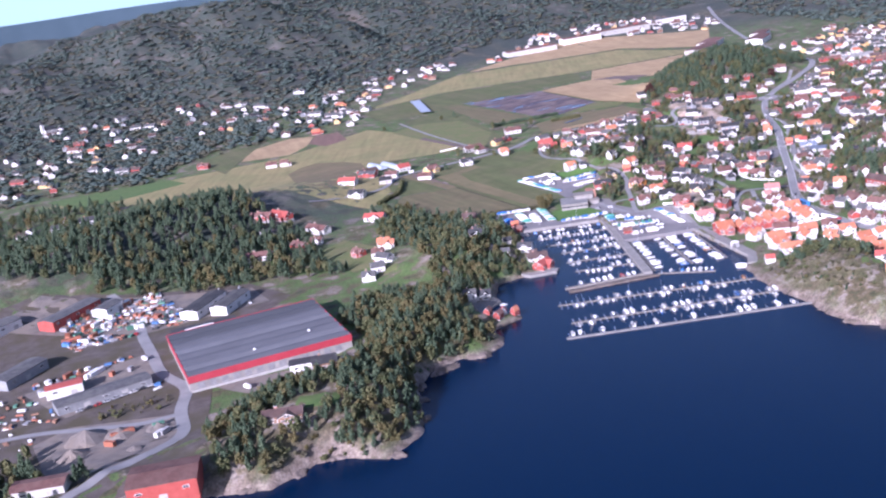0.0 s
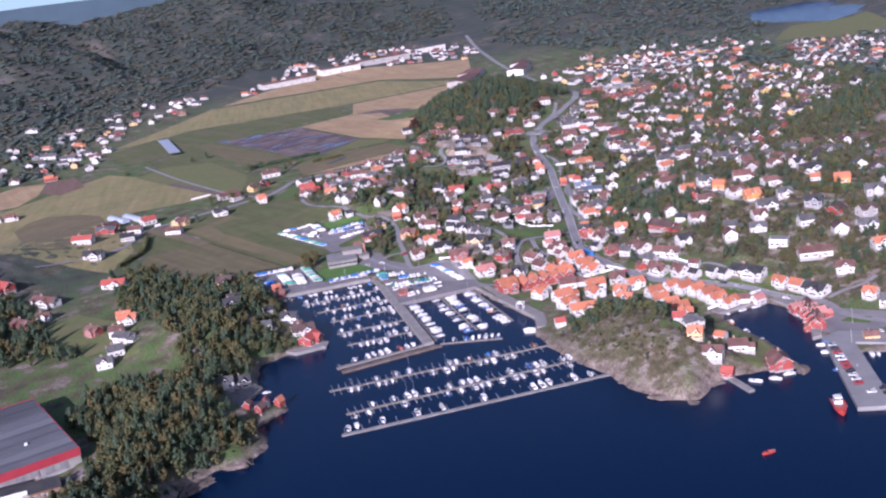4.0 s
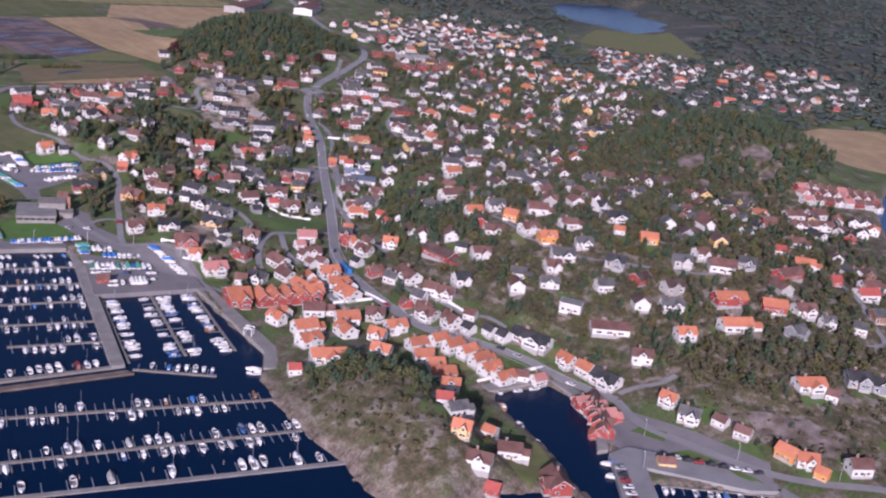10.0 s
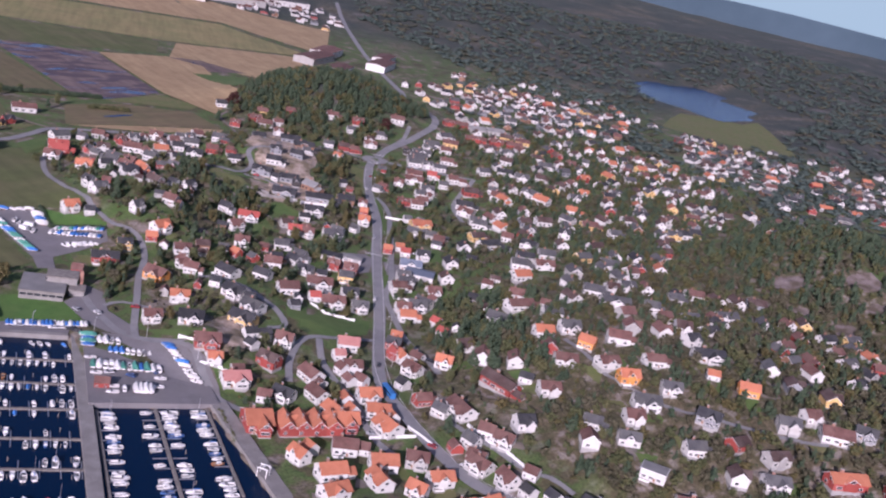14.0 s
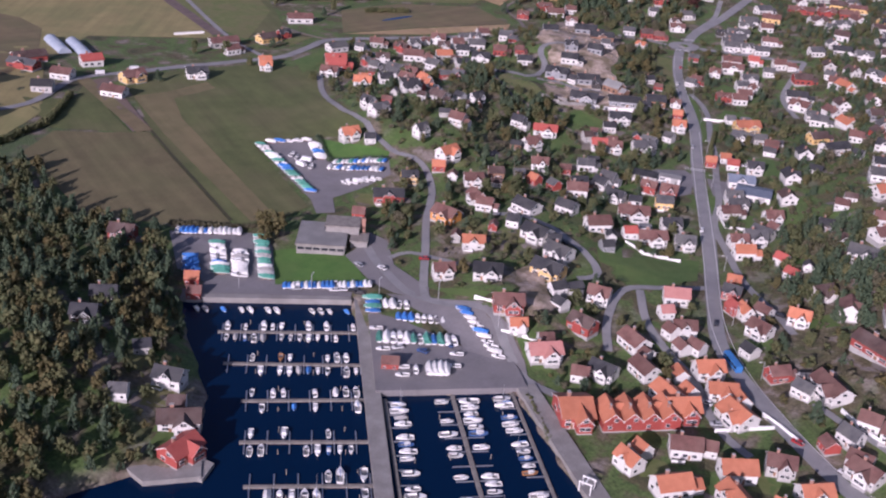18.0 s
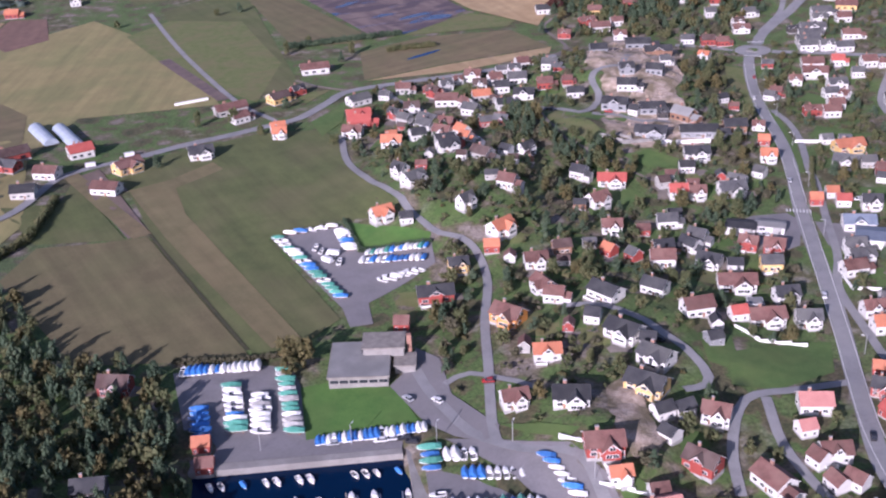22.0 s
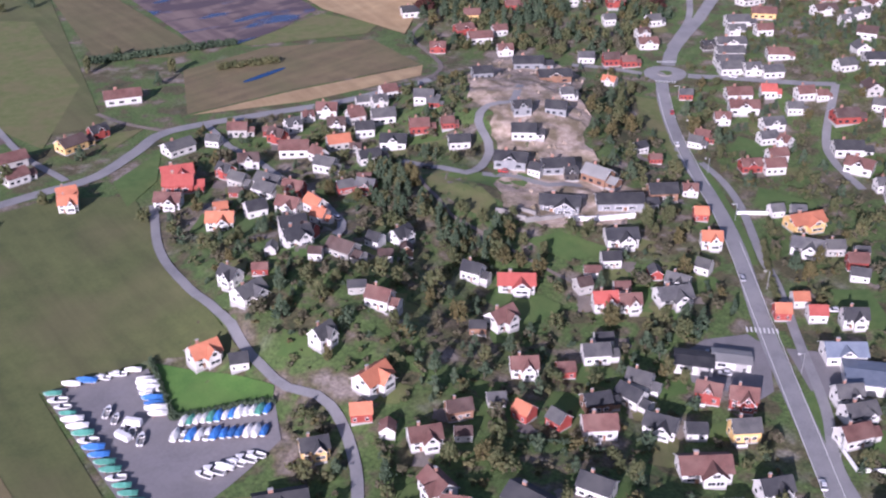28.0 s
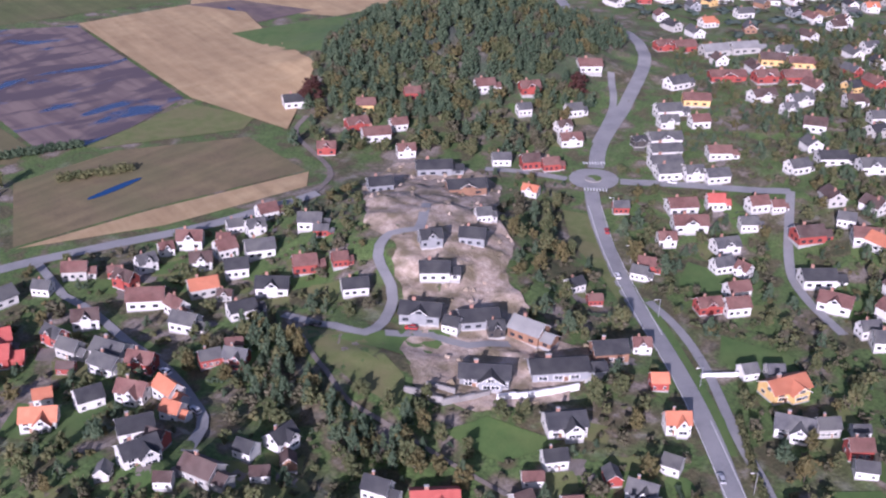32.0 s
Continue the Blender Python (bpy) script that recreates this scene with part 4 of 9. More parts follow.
lane([(551, 1255), (538, 1165), (531, 1101), (525, 1013), (530, 968)], 4.5, "narrow farm road")
lane([(587, 990), (575, 1012), (570, 1030)], 3.5, "gravel farm drive", "gravel")
lane([(718, 965), (742, 985), (757, 1030), (775, 1045)], 3.5, "gravel farm track", "gravel")
lane([(549, 925), (534, 889), (528, 857), (526, 824), (523, 801), (524, 782), (530, 768), (522.1, 743.6), (502.5, 715.1), (487.5, 690.1), (471, 663), (466, 652)], 4.5, "winding grey residential lane")
lane([(469, 714), (464, 690), (463, 676), (463, 663), (470, 645), (480, 630), (476, 612), (472, 592), (478, 577)], 5, "grey harbour road round the boatyard")
lane([(470, 690), (480, 690), (489, 675.6), (492.7, 665.5)], 3.5, "asphalt house drive")
lane([(530.4, 705.9), (541.6, 695.3), (544.9, 681.9), (545.4, 663), (543.5, 645.5), (538.1, 638.2), (529.9, 639.8)], 4.5, "grey residential street ending in a turning place")
lane([(511.1, 595.1), (524, 612), (543.4, 626.2), (563, 622), (585.1, 616.6)], 4.5, "grey lane beside the old houses")
lane([(550.2, 624.1), (538, 605), (531.2, 584.2), (526.9, 565.9), (516, 546), (512, 533), (511.8, 522.6)], 4.5, "narrow old town street")
lane([(601, 958), (603, 940), (602, 918), (601, 887.3), (594, 860), (589, 850), (578, 840)], 4.5, "grey residential street over the knoll")
lane([(605, 985), (601, 958)], 4.5, "street junction with the country road")
lane([(645.9, 889.4), (649.3, 875.8), (655.6, 858.9), (671.8, 865), (682, 875.8), (689.9, 892.1), (702.8, 900), (711.6, 894.8), (731.7, 911.1)], 5, "new asphalt street on the building site")
lane([(661.9, 855.9), (673.5, 846.1), (679.4, 835.4), (691.4, 827.9)], 5, "new asphalt yard street")
lane([(644.5, 884.8), (633.8, 854.9), (629.1, 833.5), (635, 806), (640, 780)], 2.2, "narrow gravel footpath", "gravel")
lane([(551, 532.2), (548.6, 515.1), (548, 501), (547, 487), (551.4, 460.7)], 4, "narrow lane behind the main street")
lane([(544.9, 391.8), (536.2, 372.3), (537.5, 346.2), (541, 322), (550, 302), (566, 284), (590, 260), (700, 200)], 6.5, "grey coast road past the east quay")
lane([(715.5, 462), (762.1, 446.9), (776, 413.1), (737.2, 364.1), (713.1, 344.3)], 4.5, "residential road on the hillside")
lane([(671.7, 416.2), (644.7, 455.2), (631.7, 499.1), (649, 551.6)], 4, "residential road on the hillside")
lane([(550.4, 394), (560.9, 390.7), (569.9, 384), (578.1, 382.1)], 4, "short residential road by the east harbour")
lane([(681.7, 333.9), (697.8, 330.3), (713.1, 344.3)], 4, "residential road end")
lane([(10, 462), (37, 479), (57, 490), (72, 498), (86, 514), (93, 547), (103, 576), (98, 610), (101, 650), (104, 690), (112, 740), (104, 790)], 9, "grey road through the industrial estate")
lane([(91, 543), (72, 546), (46, 561), (22, 575), (-20, 588)], 6.5, "grey yard road between the works")
# verge strip between main and service road
lawn([(750, 814), (744, 806), (729, 785), (713, 764), (701, 750), (703, 748), (716, 761), (732, 782), (747, 803), (753, 812)], "narrow green verge between two roads", lift=0.34)
for poly in ([(800, 876), (792, 866), (774, 845), (760, 845), (770, 868), (790, 890)], [(760, 845), (772, 842), (756, 824), (748, 826)]):
    lawn(poly, "grass bank beside the main road", "lawn_dry")
# roundabout: ring of asphalt with a planted island
RB = (824, 901)
paved([(RB[0] + 11 * math.cos(k * 0.2618), RB[1] + 11 * math.sin(k * 0.2618)) for k in range(24)], "asphalt roundabout on the main road", "asphalt", 0.42, name="roundabout")
isl = [(RB[0] + 3.4 * math.cos(k * 0.3927), RB[1] + 3.4 * math.sin(k * 0.3927)) for k in range(16)]
patch("traffic_island", isl, M["lawn"], 0.75, "planted green island of the roundabout", "traffic island")
slab("kerb", [(RB[0] + 4.0 * math.cos(k * 0.3927), RB[1] + 4.0 * math.sin(k * 0.3927)) for k in range(16)], zt(*RB) + 0.68, zt(*RB), M["concrete"], "pale stone kerb round the island", "kerb")


def stripes(p, q, count, width, label):
    """A zebra crossing laid from p to q."""
    a, b = Vector((*p, 0)), Vector((*q, 0))
    way = (b - a).normalized()
    side = Vector((-way.y, way.x, 0)) * width / 2
    for k in range(count):
        c = a + (b - a) * (k + 0.5) / count
        h = way * 0.3
        v = [c - h - side, c + h - side, c + h + side, c - h + side]
        v = [(u.x, u.y, zt(c.x, c.y) + 0.75) for u in v]
        tagged(new("crossing_stripe", mesh_of("stripe", v, [(0, 1, 2, 3)], M["paint_line"])), label, "road marking", kind="structure")


stripes((665, 724), (673, 716), 8, 3.2, "white zebra crossing stripes on the road")
stripes((812, 897), (819, 889), 8, 3.0, "white zebra crossing stripes by the roundabout")
stripes((833, 915), (841, 908), 8, 3.0, "white zebra crossing stripes by the roundabout")

# ---- lawns and yards ----
paved([(468, 832), (498, 822), (492, 795), (519, 781), (512, 766), (492, 760), (476, 756), (470, 741), (462, 744), (466, 758)], "grey asphalt yard full of laid-up boats")
lawn([(500, 824), (522, 786), (519, 782), (493, 795)], "green garden lawn with a hedge", "turf")
lawn([(419, 690), (453, 677), (456, 699), (443, 710), (438, 716), (430, 718)], "smooth green lawn below the clubhouse", "turf")
paved([(455, 701), (454, 676), (458, 664), (466, 654), (472, 660), (469, 684), (477, 705), (474, 716), (463, 705)], "grey asphalt drive beside the clubhouse", lift=0.3)
lawn([(472, 660), (480.4, 650.8), (486.8, 638.3), (481.9, 637.5), (475, 650)], "oval green traffic lawn", lift=0.5)
lawn([(467, 584), (475, 579), (463, 557), (459, 562)], "green strip by the quay hall")
lawn([(484, 622), (492, 608), (482.9, 591.1), (478, 600)], "terraced green garden")
for poly in ([(547.2, 647.3), (557.3, 663.2), (566.9, 657.1), (552.6, 636.3)], [(557.1, 648.3), (589.6, 643.5), (596.9, 638.5), (582.6, 624.3), (556.8, 624.8), (544.8, 633.5)], [(655, 690), (645, 690), (632, 674), (640, 668)],
             [(648, 790), (668, 785), (658.4, 805.9), (642.9, 809.5)], [(700, 690), (718, 712), (708, 722), (694, 704)], [(740, 760), (765, 765), (758, 790), (745, 782)],
             [(775, 800), (800, 805), (795, 830), (778, 822)], [(560, 868), (575, 880), (560, 905), (548, 893)], [(645.9, 863.8), (664.4, 856.5), (683.6, 842.6), (659, 837.1)],
             [(610, 770), (628, 770), (622, 795), (606, 790)], [(540, 930), (560, 945), (575, 972), (545, 955)], [(556, 985), (580, 1000), (560, 1005)],
             [(455, 372), (478, 378), (487.2, 392.8), (470, 396), (458, 384)], [(546.4, 345.7), (556, 330), (548, 320), (542.2, 333.5)], [(554.4, 311.4), (570, 295), (562, 290), (550, 305)],
             [(505, 250), (540, 285), (575, 250), (530, 215)], [(130, 470), (150, 462), (156, 474), (138, 482)],
             [(255, 700), (285, 690), (300, 730), (285, 790), (250, 770)], [(665.6, 413), (672.7, 411.9), (664, 431.4)], [(624.9, 509.3), (635.1, 515.8), (630.4, 534)], [(692, 408.9), (706.2, 416.2), (697.3, 429.5)]):
    lawn(poly, "green garden grass between houses", "lawn" if len(poly) % 2 == 0 else "lawn_dry")
paved([(641, 728), (650, 729), (664, 722), (663, 713), (645, 697), (638, 697), (629, 716)], "grey shop forecourt beside the main road")
paved([(667, 709), (676, 699), (684, 691), (660, 676), (654, 690)], "grey car park by the shop")
BUILD = [(737, 957), (770, 972), (792, 958), (787, 922), (749, 889), (739, 870), (721.6, 859.4), (712.4, 838.2), (700.8, 828.5), (713.4, 812.4), (702.1, 800.1), (684.5, 797.4), (659.9, 807.4), (647.6, 823.6), (659.2, 845.1), (676.9, 857.4), (688.2, 881.4), (699.9, 893.7), (700.1, 910.3)]
patch("building_ground", BUILD, M["blast_rock"], 0.28, "blasted pale rock and gravel of a building site", "building site", 3, rough=1.3)
rr = np.random.RandomState(4)
rubble_v, rubble_f = [], []
for k in range(420):                                    # broken rock over the site
    x, y = rr.uniform(645, 795), rr.uniform(798, 975)
    if inside_poly(x, y, BUILD) and not blocked(x, y):
        size = rr.uniform(0.3, 1.3) ** 1.6
        base = len(rubble_v)
        corners = np.array([(1, 0, 0), (-1, 0, 0), (0, 1, 0), (0, -1, 0), (0, 0, 1), (0, 0, -1)]) * rr.uniform(0.5, 1.3, (6, 3)) * size
        q = np.array(Matrix.Rotation(rr.uniform(0, 6.28), 3, Vector(rr.normal(size=3))))
        rubble_v += (corners @ q + np.array([x, y, zt(x, y) + 0.35 + 0.2 * size])).tolist()
        rubble_f += [tuple(base + i for i in t) for t in ((0, 2, 4), (2, 1, 4), (1, 3, 4), (3, 0, 4), (2, 0, 5), (1, 2, 5), (3, 1, 5), (0, 3, 5))]
tagged(new("rubble", mesh_of("rubble", rubble_v, rubble_f, M["blast_rock"])), "loose blasted stones over the building site", "rubble", kind="stuff")
block_poly(BUILD)
patch("rock_face", [(505.5, 650.5), (515.2, 654.1), (517.2, 649.4), (508.5, 632.6), (504.7, 621), (494, 616.2), (493.1, 623.5), (495, 632.3)], M["blast_rock"], 0.6, "bare sloping pale rock between the houses", "rock", 3, rough=1.2)
block_poly([(505.5, 650.5), (515.2, 654.1), (517.2, 649.4), (508.5, 632.6), (504.7, 621), (494, 616.2), (493.1, 623.5), (495, 632.3)])
lawn([(642.9, 879.4), (653.9, 858.3), (649.7, 833.2), (640.3, 820.7), (634, 834.2), (636.1, 858.2)], "rough brown-green common beside the pine strip", "lawn_dry", 0.22)
patch("industrial_ground", [(-60, 600), (-45, 470), (42, 436), (84, 452), (100, 520), (122, 585), (150, 640), (205, 690), (192, 740), (62, 815), (-20, 800)], M["dust"], 0.14, "dusty purple-grey gravel ground of an industrial estate", "yard", 9)
for poly in ([(20, 780), (60, 812), (190, 728), (190, 690), (130, 690), (105, 690), (60, 735)], [(20, 560), (40, 570), (88, 545), (84, 510), (46, 478), (20, 510)], [(25, 640), (95, 650), (100, 600), (40, 585)],
             [(115, 568), (200, 545), (212, 575), (190, 540), (170, 510), (138, 518)]):
    paved(poly, "dusty gravel yard of an industrial estate", "gravel")

for x, y, r in ((939, 578, 15), (982, 544, 17), (908, 517, 12), (902, 548, 11), (887, 569, 9), (960, 520, 10)):   # bare rock on the wooded hill
    ring = [(x + r * math.cos(k * 0.698), y + 0.7 * r * math.sin(k * 0.698)) for k in range(9)]
    patch("rock_face", ring, M["heath_rock"], 0.3, "bare grey rock showing through the pines", "rock", 4, rough=1.5)
    block_poly(ring)

# ---- quays ----
slab("quay", [(382, 695), (441, 667), (442, 669.5), (384, 698)], 2.25, -3, M["concrete"], "grey concrete quay along the boat basin")
paved([(384, 698), (442, 669.5), (446, 675), (424, 689), (434, 735), (428, 742), (397, 752)], "grey boatyard asphalt", level=2.3, lift=0.0, name="boatyard")
slab("mole", [(444, 671), (386, 540), (391.5, 538.5), (449.5, 669)], 1.7, -4, M["concrete"], "long grey concrete mole between two boat basins")
slab("boatyard", [(448, 668), (462, 659), (473, 643), (479, 637), (477, 612), (473, 599), (469, 587), (420, 607)], 2.4, -3, M["lot_asphalt"], "grey asphalt boatyard beside the basin", "boatyard")
paved([(455, 665), (466, 656), (474, 645), (481.1, 635.7), (482, 620), (478, 602), (471, 588), (463, 592), (462, 640)], "grey asphalt edge of the boatyard", lift=0.28)
slab("breakwater", [(337, 551), (390, 535), (391, 531), (336, 548)], 0.9, -4, M["rock"], "low stone breakwater", "breakwater")
slab("jetty", [(338, 557), (387, 542), (386.5, 540), (337.5, 555)], 0.9, -1, M["deck"], "wooden jetty along the breakwater", "jetty")
slab("promenade", [(466, 590), (448, 516), (437, 503), (441, 500), (454, 512), (473, 588)], 2.2, -3, M["concrete"], "grey waterside promenade", "promenade")
slab("quay", [(503, 368), (443, 313), (453.5, 301.5), (506, 352), (526, 316), (536, 308), (545, 318), (514, 366)], 2.0, -4, M["asphalt"], "wide grey asphalt pier of the east harbour", "pier")
slab("promenade", [(536, 310), (481, 249), (497, 240), (552, 300)], 2.0, -4, M["asphalt"], "grey quay beside the east basin", "quay")
paved([(503, 371), (519, 388), (541.6, 382.6), (546.9, 352.9), (549, 320), (536, 311), (514.4, 358.8)], "grey car park of the east harbour", lift=0.3)
patch("rock_face", [(570.1, 345.6), (584.5, 329.6), (591.7, 306.2), (588, 294), (569.4, 304.7), (565, 332.2)], M["heath_rock"], 0.3, "bare pink-grey rock knoll with heather", "rock", 4, rough=1.6)
patch("rock_face", [(560, 620), (566, 626), (558.2, 630.2)], M["heath_rock"], 0.2, "low bare rock in a park lawn", "rock", 4)
for poly in ([(526.1, 353.1), (533.9, 348.4), (535.4, 335.1), (530.1, 337.4), (525, 348)], [(533.3, 331), (535.5, 324.6), (536, 312), (530, 318)], [(507.9, 361.5), (514.2, 360.8), (515.6, 355.9), (510.9, 356.6)], [(528.7, 373.6), (535.3, 372.3), (538.5, 361.8), (531.7, 358.9)]):
    patch("lawn", poly, M["lawn"], 0.42, "small green island in the harbour car park", "lawn", 5)
slab("quay", [(505, 432), (537, 422), (540, 427), (507, 438)], 1.8, -3, M["concrete"], "stone quay of the inner bay")
slab("quay", [(537, 422), (532, 399), (513, 381), (501, 372), (506, 370), (537, 396), (542, 421)], 1.8, -3, M["concrete"], "stone quay below the red warehouses")
slab("breakwater", [(443, 288), (453, 284), (475, 266), (470, 255), (455, 262), (441, 276)], 1.3, -4, M["rock"], "bare rock spit in front of the east basin", "rock spit")
slab("jetty", [(441, 381), (433, 361), (436, 360), (444, 380)], 1.0, -1, M["concrete"], "small concrete jetty", "jetty")
slab("jetty", [(268, 556), (288, 548), (291, 553), (272, 562)], 1.0, -1, M["deck"], "plank jetty by the boathouse", "jetty")
slab("quay", [(335, 610), (352, 588), (358, 594), (345, 614)], 1.3, -2, M["concrete"], "boathouse quay")

ROADS = BLOCK.copy()


# ---- houses: middle, turn, length, depth, walls, roof ----
house(596.8, 963.9, -51, 6.4, 5.4, "white", "grey")
house(610.9, 967.6, -35, 8.6, 6.2, "grey", "brown")
house(620.8, 949.1, -70, 7.9, 5.7, "red", "dark")
house(632.4, 955.1, -5, 7.2, 5.4, "white", "grey")
house(619.1, 932.4, -35, 12.3, 8.4, "white", "brown")
house(623.6, 919.8, -86, 7.6, 5.5, "white", "brown")
house(619.9, 908.4, -62, 9, 6.5, "white", "grey", "annex")
house(584.7, 930.8, -76, 7.4, 5.4, "red", "black")
house(584.7, 920.0, -68, 7.6, 5.5, "grey", "grey", "annex")
house(588.3, 903.0, -70, 9.5, 6.9, "white", "grey", "annex")
house(612.2, 882.1, -19, 6.7, 5.4, "red", "grey")
house(617, 874.3, -55, 7.5, 5.4, "red", "grey", "ell")
house(584.5, 879.6, -58, 9, 6.5, "white", "brown", "ell")
house(565.7, 900.0, -23, 5.5, 5.4, "white", "orange")
house(559.1, 887.7, -35, 10, 7.2, "white", "orange", "ell")
house(585.9, 859.6, -66, 5.8, 5.4, "white", "orange", "annex")
house(566.5, 844.4, -8, 10, 7.2, "white", "black", "ell")
house(573.9, 847.9, -63, 5.5, 5.4, "red", "dark")
house(575.0, 827.7, -72, 9.9, 7.1, "grey", "dark", "annex")
house(590.4, 830.4, -69, 5.5, 5.4, "white", "black")
house(601.7, 830.4, 10, 8.1, 5.8, "white", "black", "ell")
house(611.6, 801.3, -66, 7.4, 5.4, "white", "black", "annex")
house(621.5, 789.5, -39, 12.5, 8.4, "white", "red")
house(677, 855.4, -50, 13.2, 8.4, "slate", "black")
house(681.2, 844.5, -66, 5.5, 5.4, "white", "black")
house(690.8, 842.1, -33, 12.8, 8.4, "slate", "black", "ell")
house(699.5, 827.1, -78, 11.3, 8.1, "timber", "flat")
house(691.8, 835, -32, 5.5, 5.4, "dark", "black")
house(670.4, 819.1, -46, 15.2, 8.4, "slate", "black", "ell")
house(691.4, 807.4, -35, 17.8, 8.4, "slate", "black")
house(713.3, 804.3, -34, 11.2, 8, "timber", "black")
house(727.4, 801.6, -41, 6.2, 5.4, "white", "brown")
house(713.7, 784.4, -41, 5.5, 5.4, "red", "orange")
house(740.3, 841.5, -13, 6.1, 5.4, "white", "black")
house(672.6, 788.3, -33, 11.7, 8.4, "white", "black", "ell")
house(658.8, 780.0, -32, 6.9, 5.4, "white", "black")
house(699.1, 767.1, -41, 7.5, 5.4, "white", "orange")
house(682.8, 756.8, -71, 5.5, 5.4, "white", "grey")
house(666.8, 755.2, -66, 8.1, 5.9, "white", "grey", "ell")
house(648.9, 765.0, -36, 5.5, 5.4, "white", "brown")
house(639.6, 774.7, -16, 5.5, 5.4, "grey", "dark")
house(770.1, 834.5, -65, 6, 5.4, "white", "grey")
house(777.1, 836.5, -60, 6.5, 5.4, "red", "brown")
house(768.9, 803.2, -31, 8.9, 6.4, "red", "brown")
house(775.2, 795.8, -31, 8.9, 6.4, "white", "brown", "ell")
house(786.3, 802.5, -27, 8.6, 6.2, "white", "brown")
house(798.7, 817.2, -24, 7.9, 5.7, "white", "grey")
house(802.0, 809.6, -90, 5.7, 5.4, "white", "brown")
house(742.7, 770.1, -28, 5.5, 5.4, "white", "grey")
house(749.1, 764.2, -41, 5.7, 5.4, "grey", "grey")
house(742.9, 756.9, -20, 14, 8.4, "yellow", "orange", "ell")
house(726.4, 743.8, -60, 11.2, 8, "white", "grey", "ell")
house(733.6, 737.1, -37, 7, 5.4, "grey", "grey")
house(729.2, 724.7, -41, 7.2, 5.4, "red", "brown")
house(722.3, 718.8, -54, 6.5, 5.4, "white", "grey")
house(692.7, 722.7, -37, 5.5, 5.4, "white", "orange")
house(805.4, 773.4, -71, 11.5, 8.3, "white", "brown")
house(796.9, 756.3, -32, 7.5, 5.4, "white", "grey")
house(816.9, 787.4, -40, 12.6, 8.4, "white", "black")
house(674.3, 959.7, -22, 6.2, 5.4, "white", "grey")
house(677.5, 950.3, -16, 7, 5.4, "white", "grey")
house(667.5, 933.3, -26, 10.5, 7.5, "white", "grey")
house(653.2, 927.6, -29, 8.3, 6, "white", "black")
house(690.3, 932.2, -43, 8.9, 6.4, "white", "grey")
house(654.7, 960.7, -40, 9.5, 6.8, "white", "brown", "ell")
house(644.8, 961.9, -19, 5.5, 5.4, "white", "brown")
house(637.6, 925.4, -20, 9.9, 7.1, "grey", "orange")
house(669.1, 908, -29, 8.4, 6.1, "red", "brown")
house(679.1, 900.3, -29, 5.5, 5.4, "red", "brown")
house(654, 906.5, -42, 11.1, 8, "white", "black", "ell")
house(671.3, 882.7, -30, 8.9, 6.4, "white", "black")
house(737.4, 945.8, -27, 10.1, 7.3, "slate", "black")
house(774.2, 952.0, -35, 15.3, 8.4, "slate", "black")
house(765.2, 922.7, -32, 15.9, 8.4, "timber", "black", "ell")
house(707.7, 883.7, -27, 8, 5.8, "slate", "black")
house(723.5, 877.7, -51, 9.4, 6.8, "slate", "black")
house(741.4, 889.6, -31, 5.9, 5.4, "white", "grey")
house(696.3, 869.3, -40, 10.3, 7.4, "white", "black", "ell")
house(783.4, 1016.3, -18, 10.4, 7.5, "red", "brown")
house(782.2, 1000.6, -27, 12.9, 8.4, "white", "brown", "ell")
house(798.1, 1002.3, -23, 8.1, 5.8, "white", "brown")
house(799.5, 1028.4, -39, 9.2, 6.6, "yellow", "brown")
house(779.5, 976.2, -30, 8.2, 5.9, "white", "red")
house(753.9, 1002.6, -39, 8.4, 6.1, "red", "brown")
house(778.4, 1058.7, -24, 12.2, 8.4, "white", "black")
house(823.4, 1020.2, -33, 8.1, 5.8, "red", "brown")
house(856.3, 1001.2, -29, 9.9, 7.1, "white", "brown")
house(875.0, 986.7, -29, 10.1, 7.2, "red", "brown")
house(922.3, 986.0, -38, 12.5, 8.4, "white", "brown")
house(857.0, 973.8, -26, 7.1, 5.4, "white", "grey")
house(876.2, 957.3, -23, 8.3, 6, "white", "grey")
house(857.5, 948.0, -17, 7.6, 5.5, "white", "red")
house(846.8, 934.4, -32, 10.4, 7.5, "white", "red")
house(805.7, 940.5, -39, 8.4, 6.1, "white", "grey")
house(812.4, 928.9, -31, 8.2, 5.9, "red", "orange")
house(817.8, 921.3, -30, 7.5, 5.4, "red", "brown")
house(790.2, 908.2, -68, 6.9, 5.4, "white", "orange")
house(808.7, 874.0, -40, 6.5, 5.4, "red", "grey")
house(827.5, 856.8, -35, 12.2, 8.4, "white", "brown")
house(838.9, 847.8, -40, 7.4, 5.4, "white", "red")
house(817.8, 845.7, -40, 13.7, 8.4, "white", "brown")
house(800.5, 844.4, -40, 7.2, 5.4, "white", "brown")
house(849.3, 834.2, -26, 8.6, 6.2, "white", "brown")
house(854.8, 828.2, -34, 5.6, 5.4, "white", "brown")
house(834.0, 828.4, -40, 7.2, 5.4, "white", "grey")
house(879.3, 903.8, -34, 15.2, 8.4, "white", "grey")
house(867.6, 894.9, -34, 14.3, 8.4, "white", "grey")
house(856.8, 887.0, -34, 13.9, 8.4, "white", "grey")
house(848.6, 879.4, -33, 10.5, 7.6, "white", "grey")
house(869.0, 910.7, -28, 6.8, 5.4, "dark", "black")
house(854.8, 870.2, -31, 8.2, 5.9, "white", "grey")
house(860.6, 862.2, -30, 10.5, 7.6, "white", "grey")
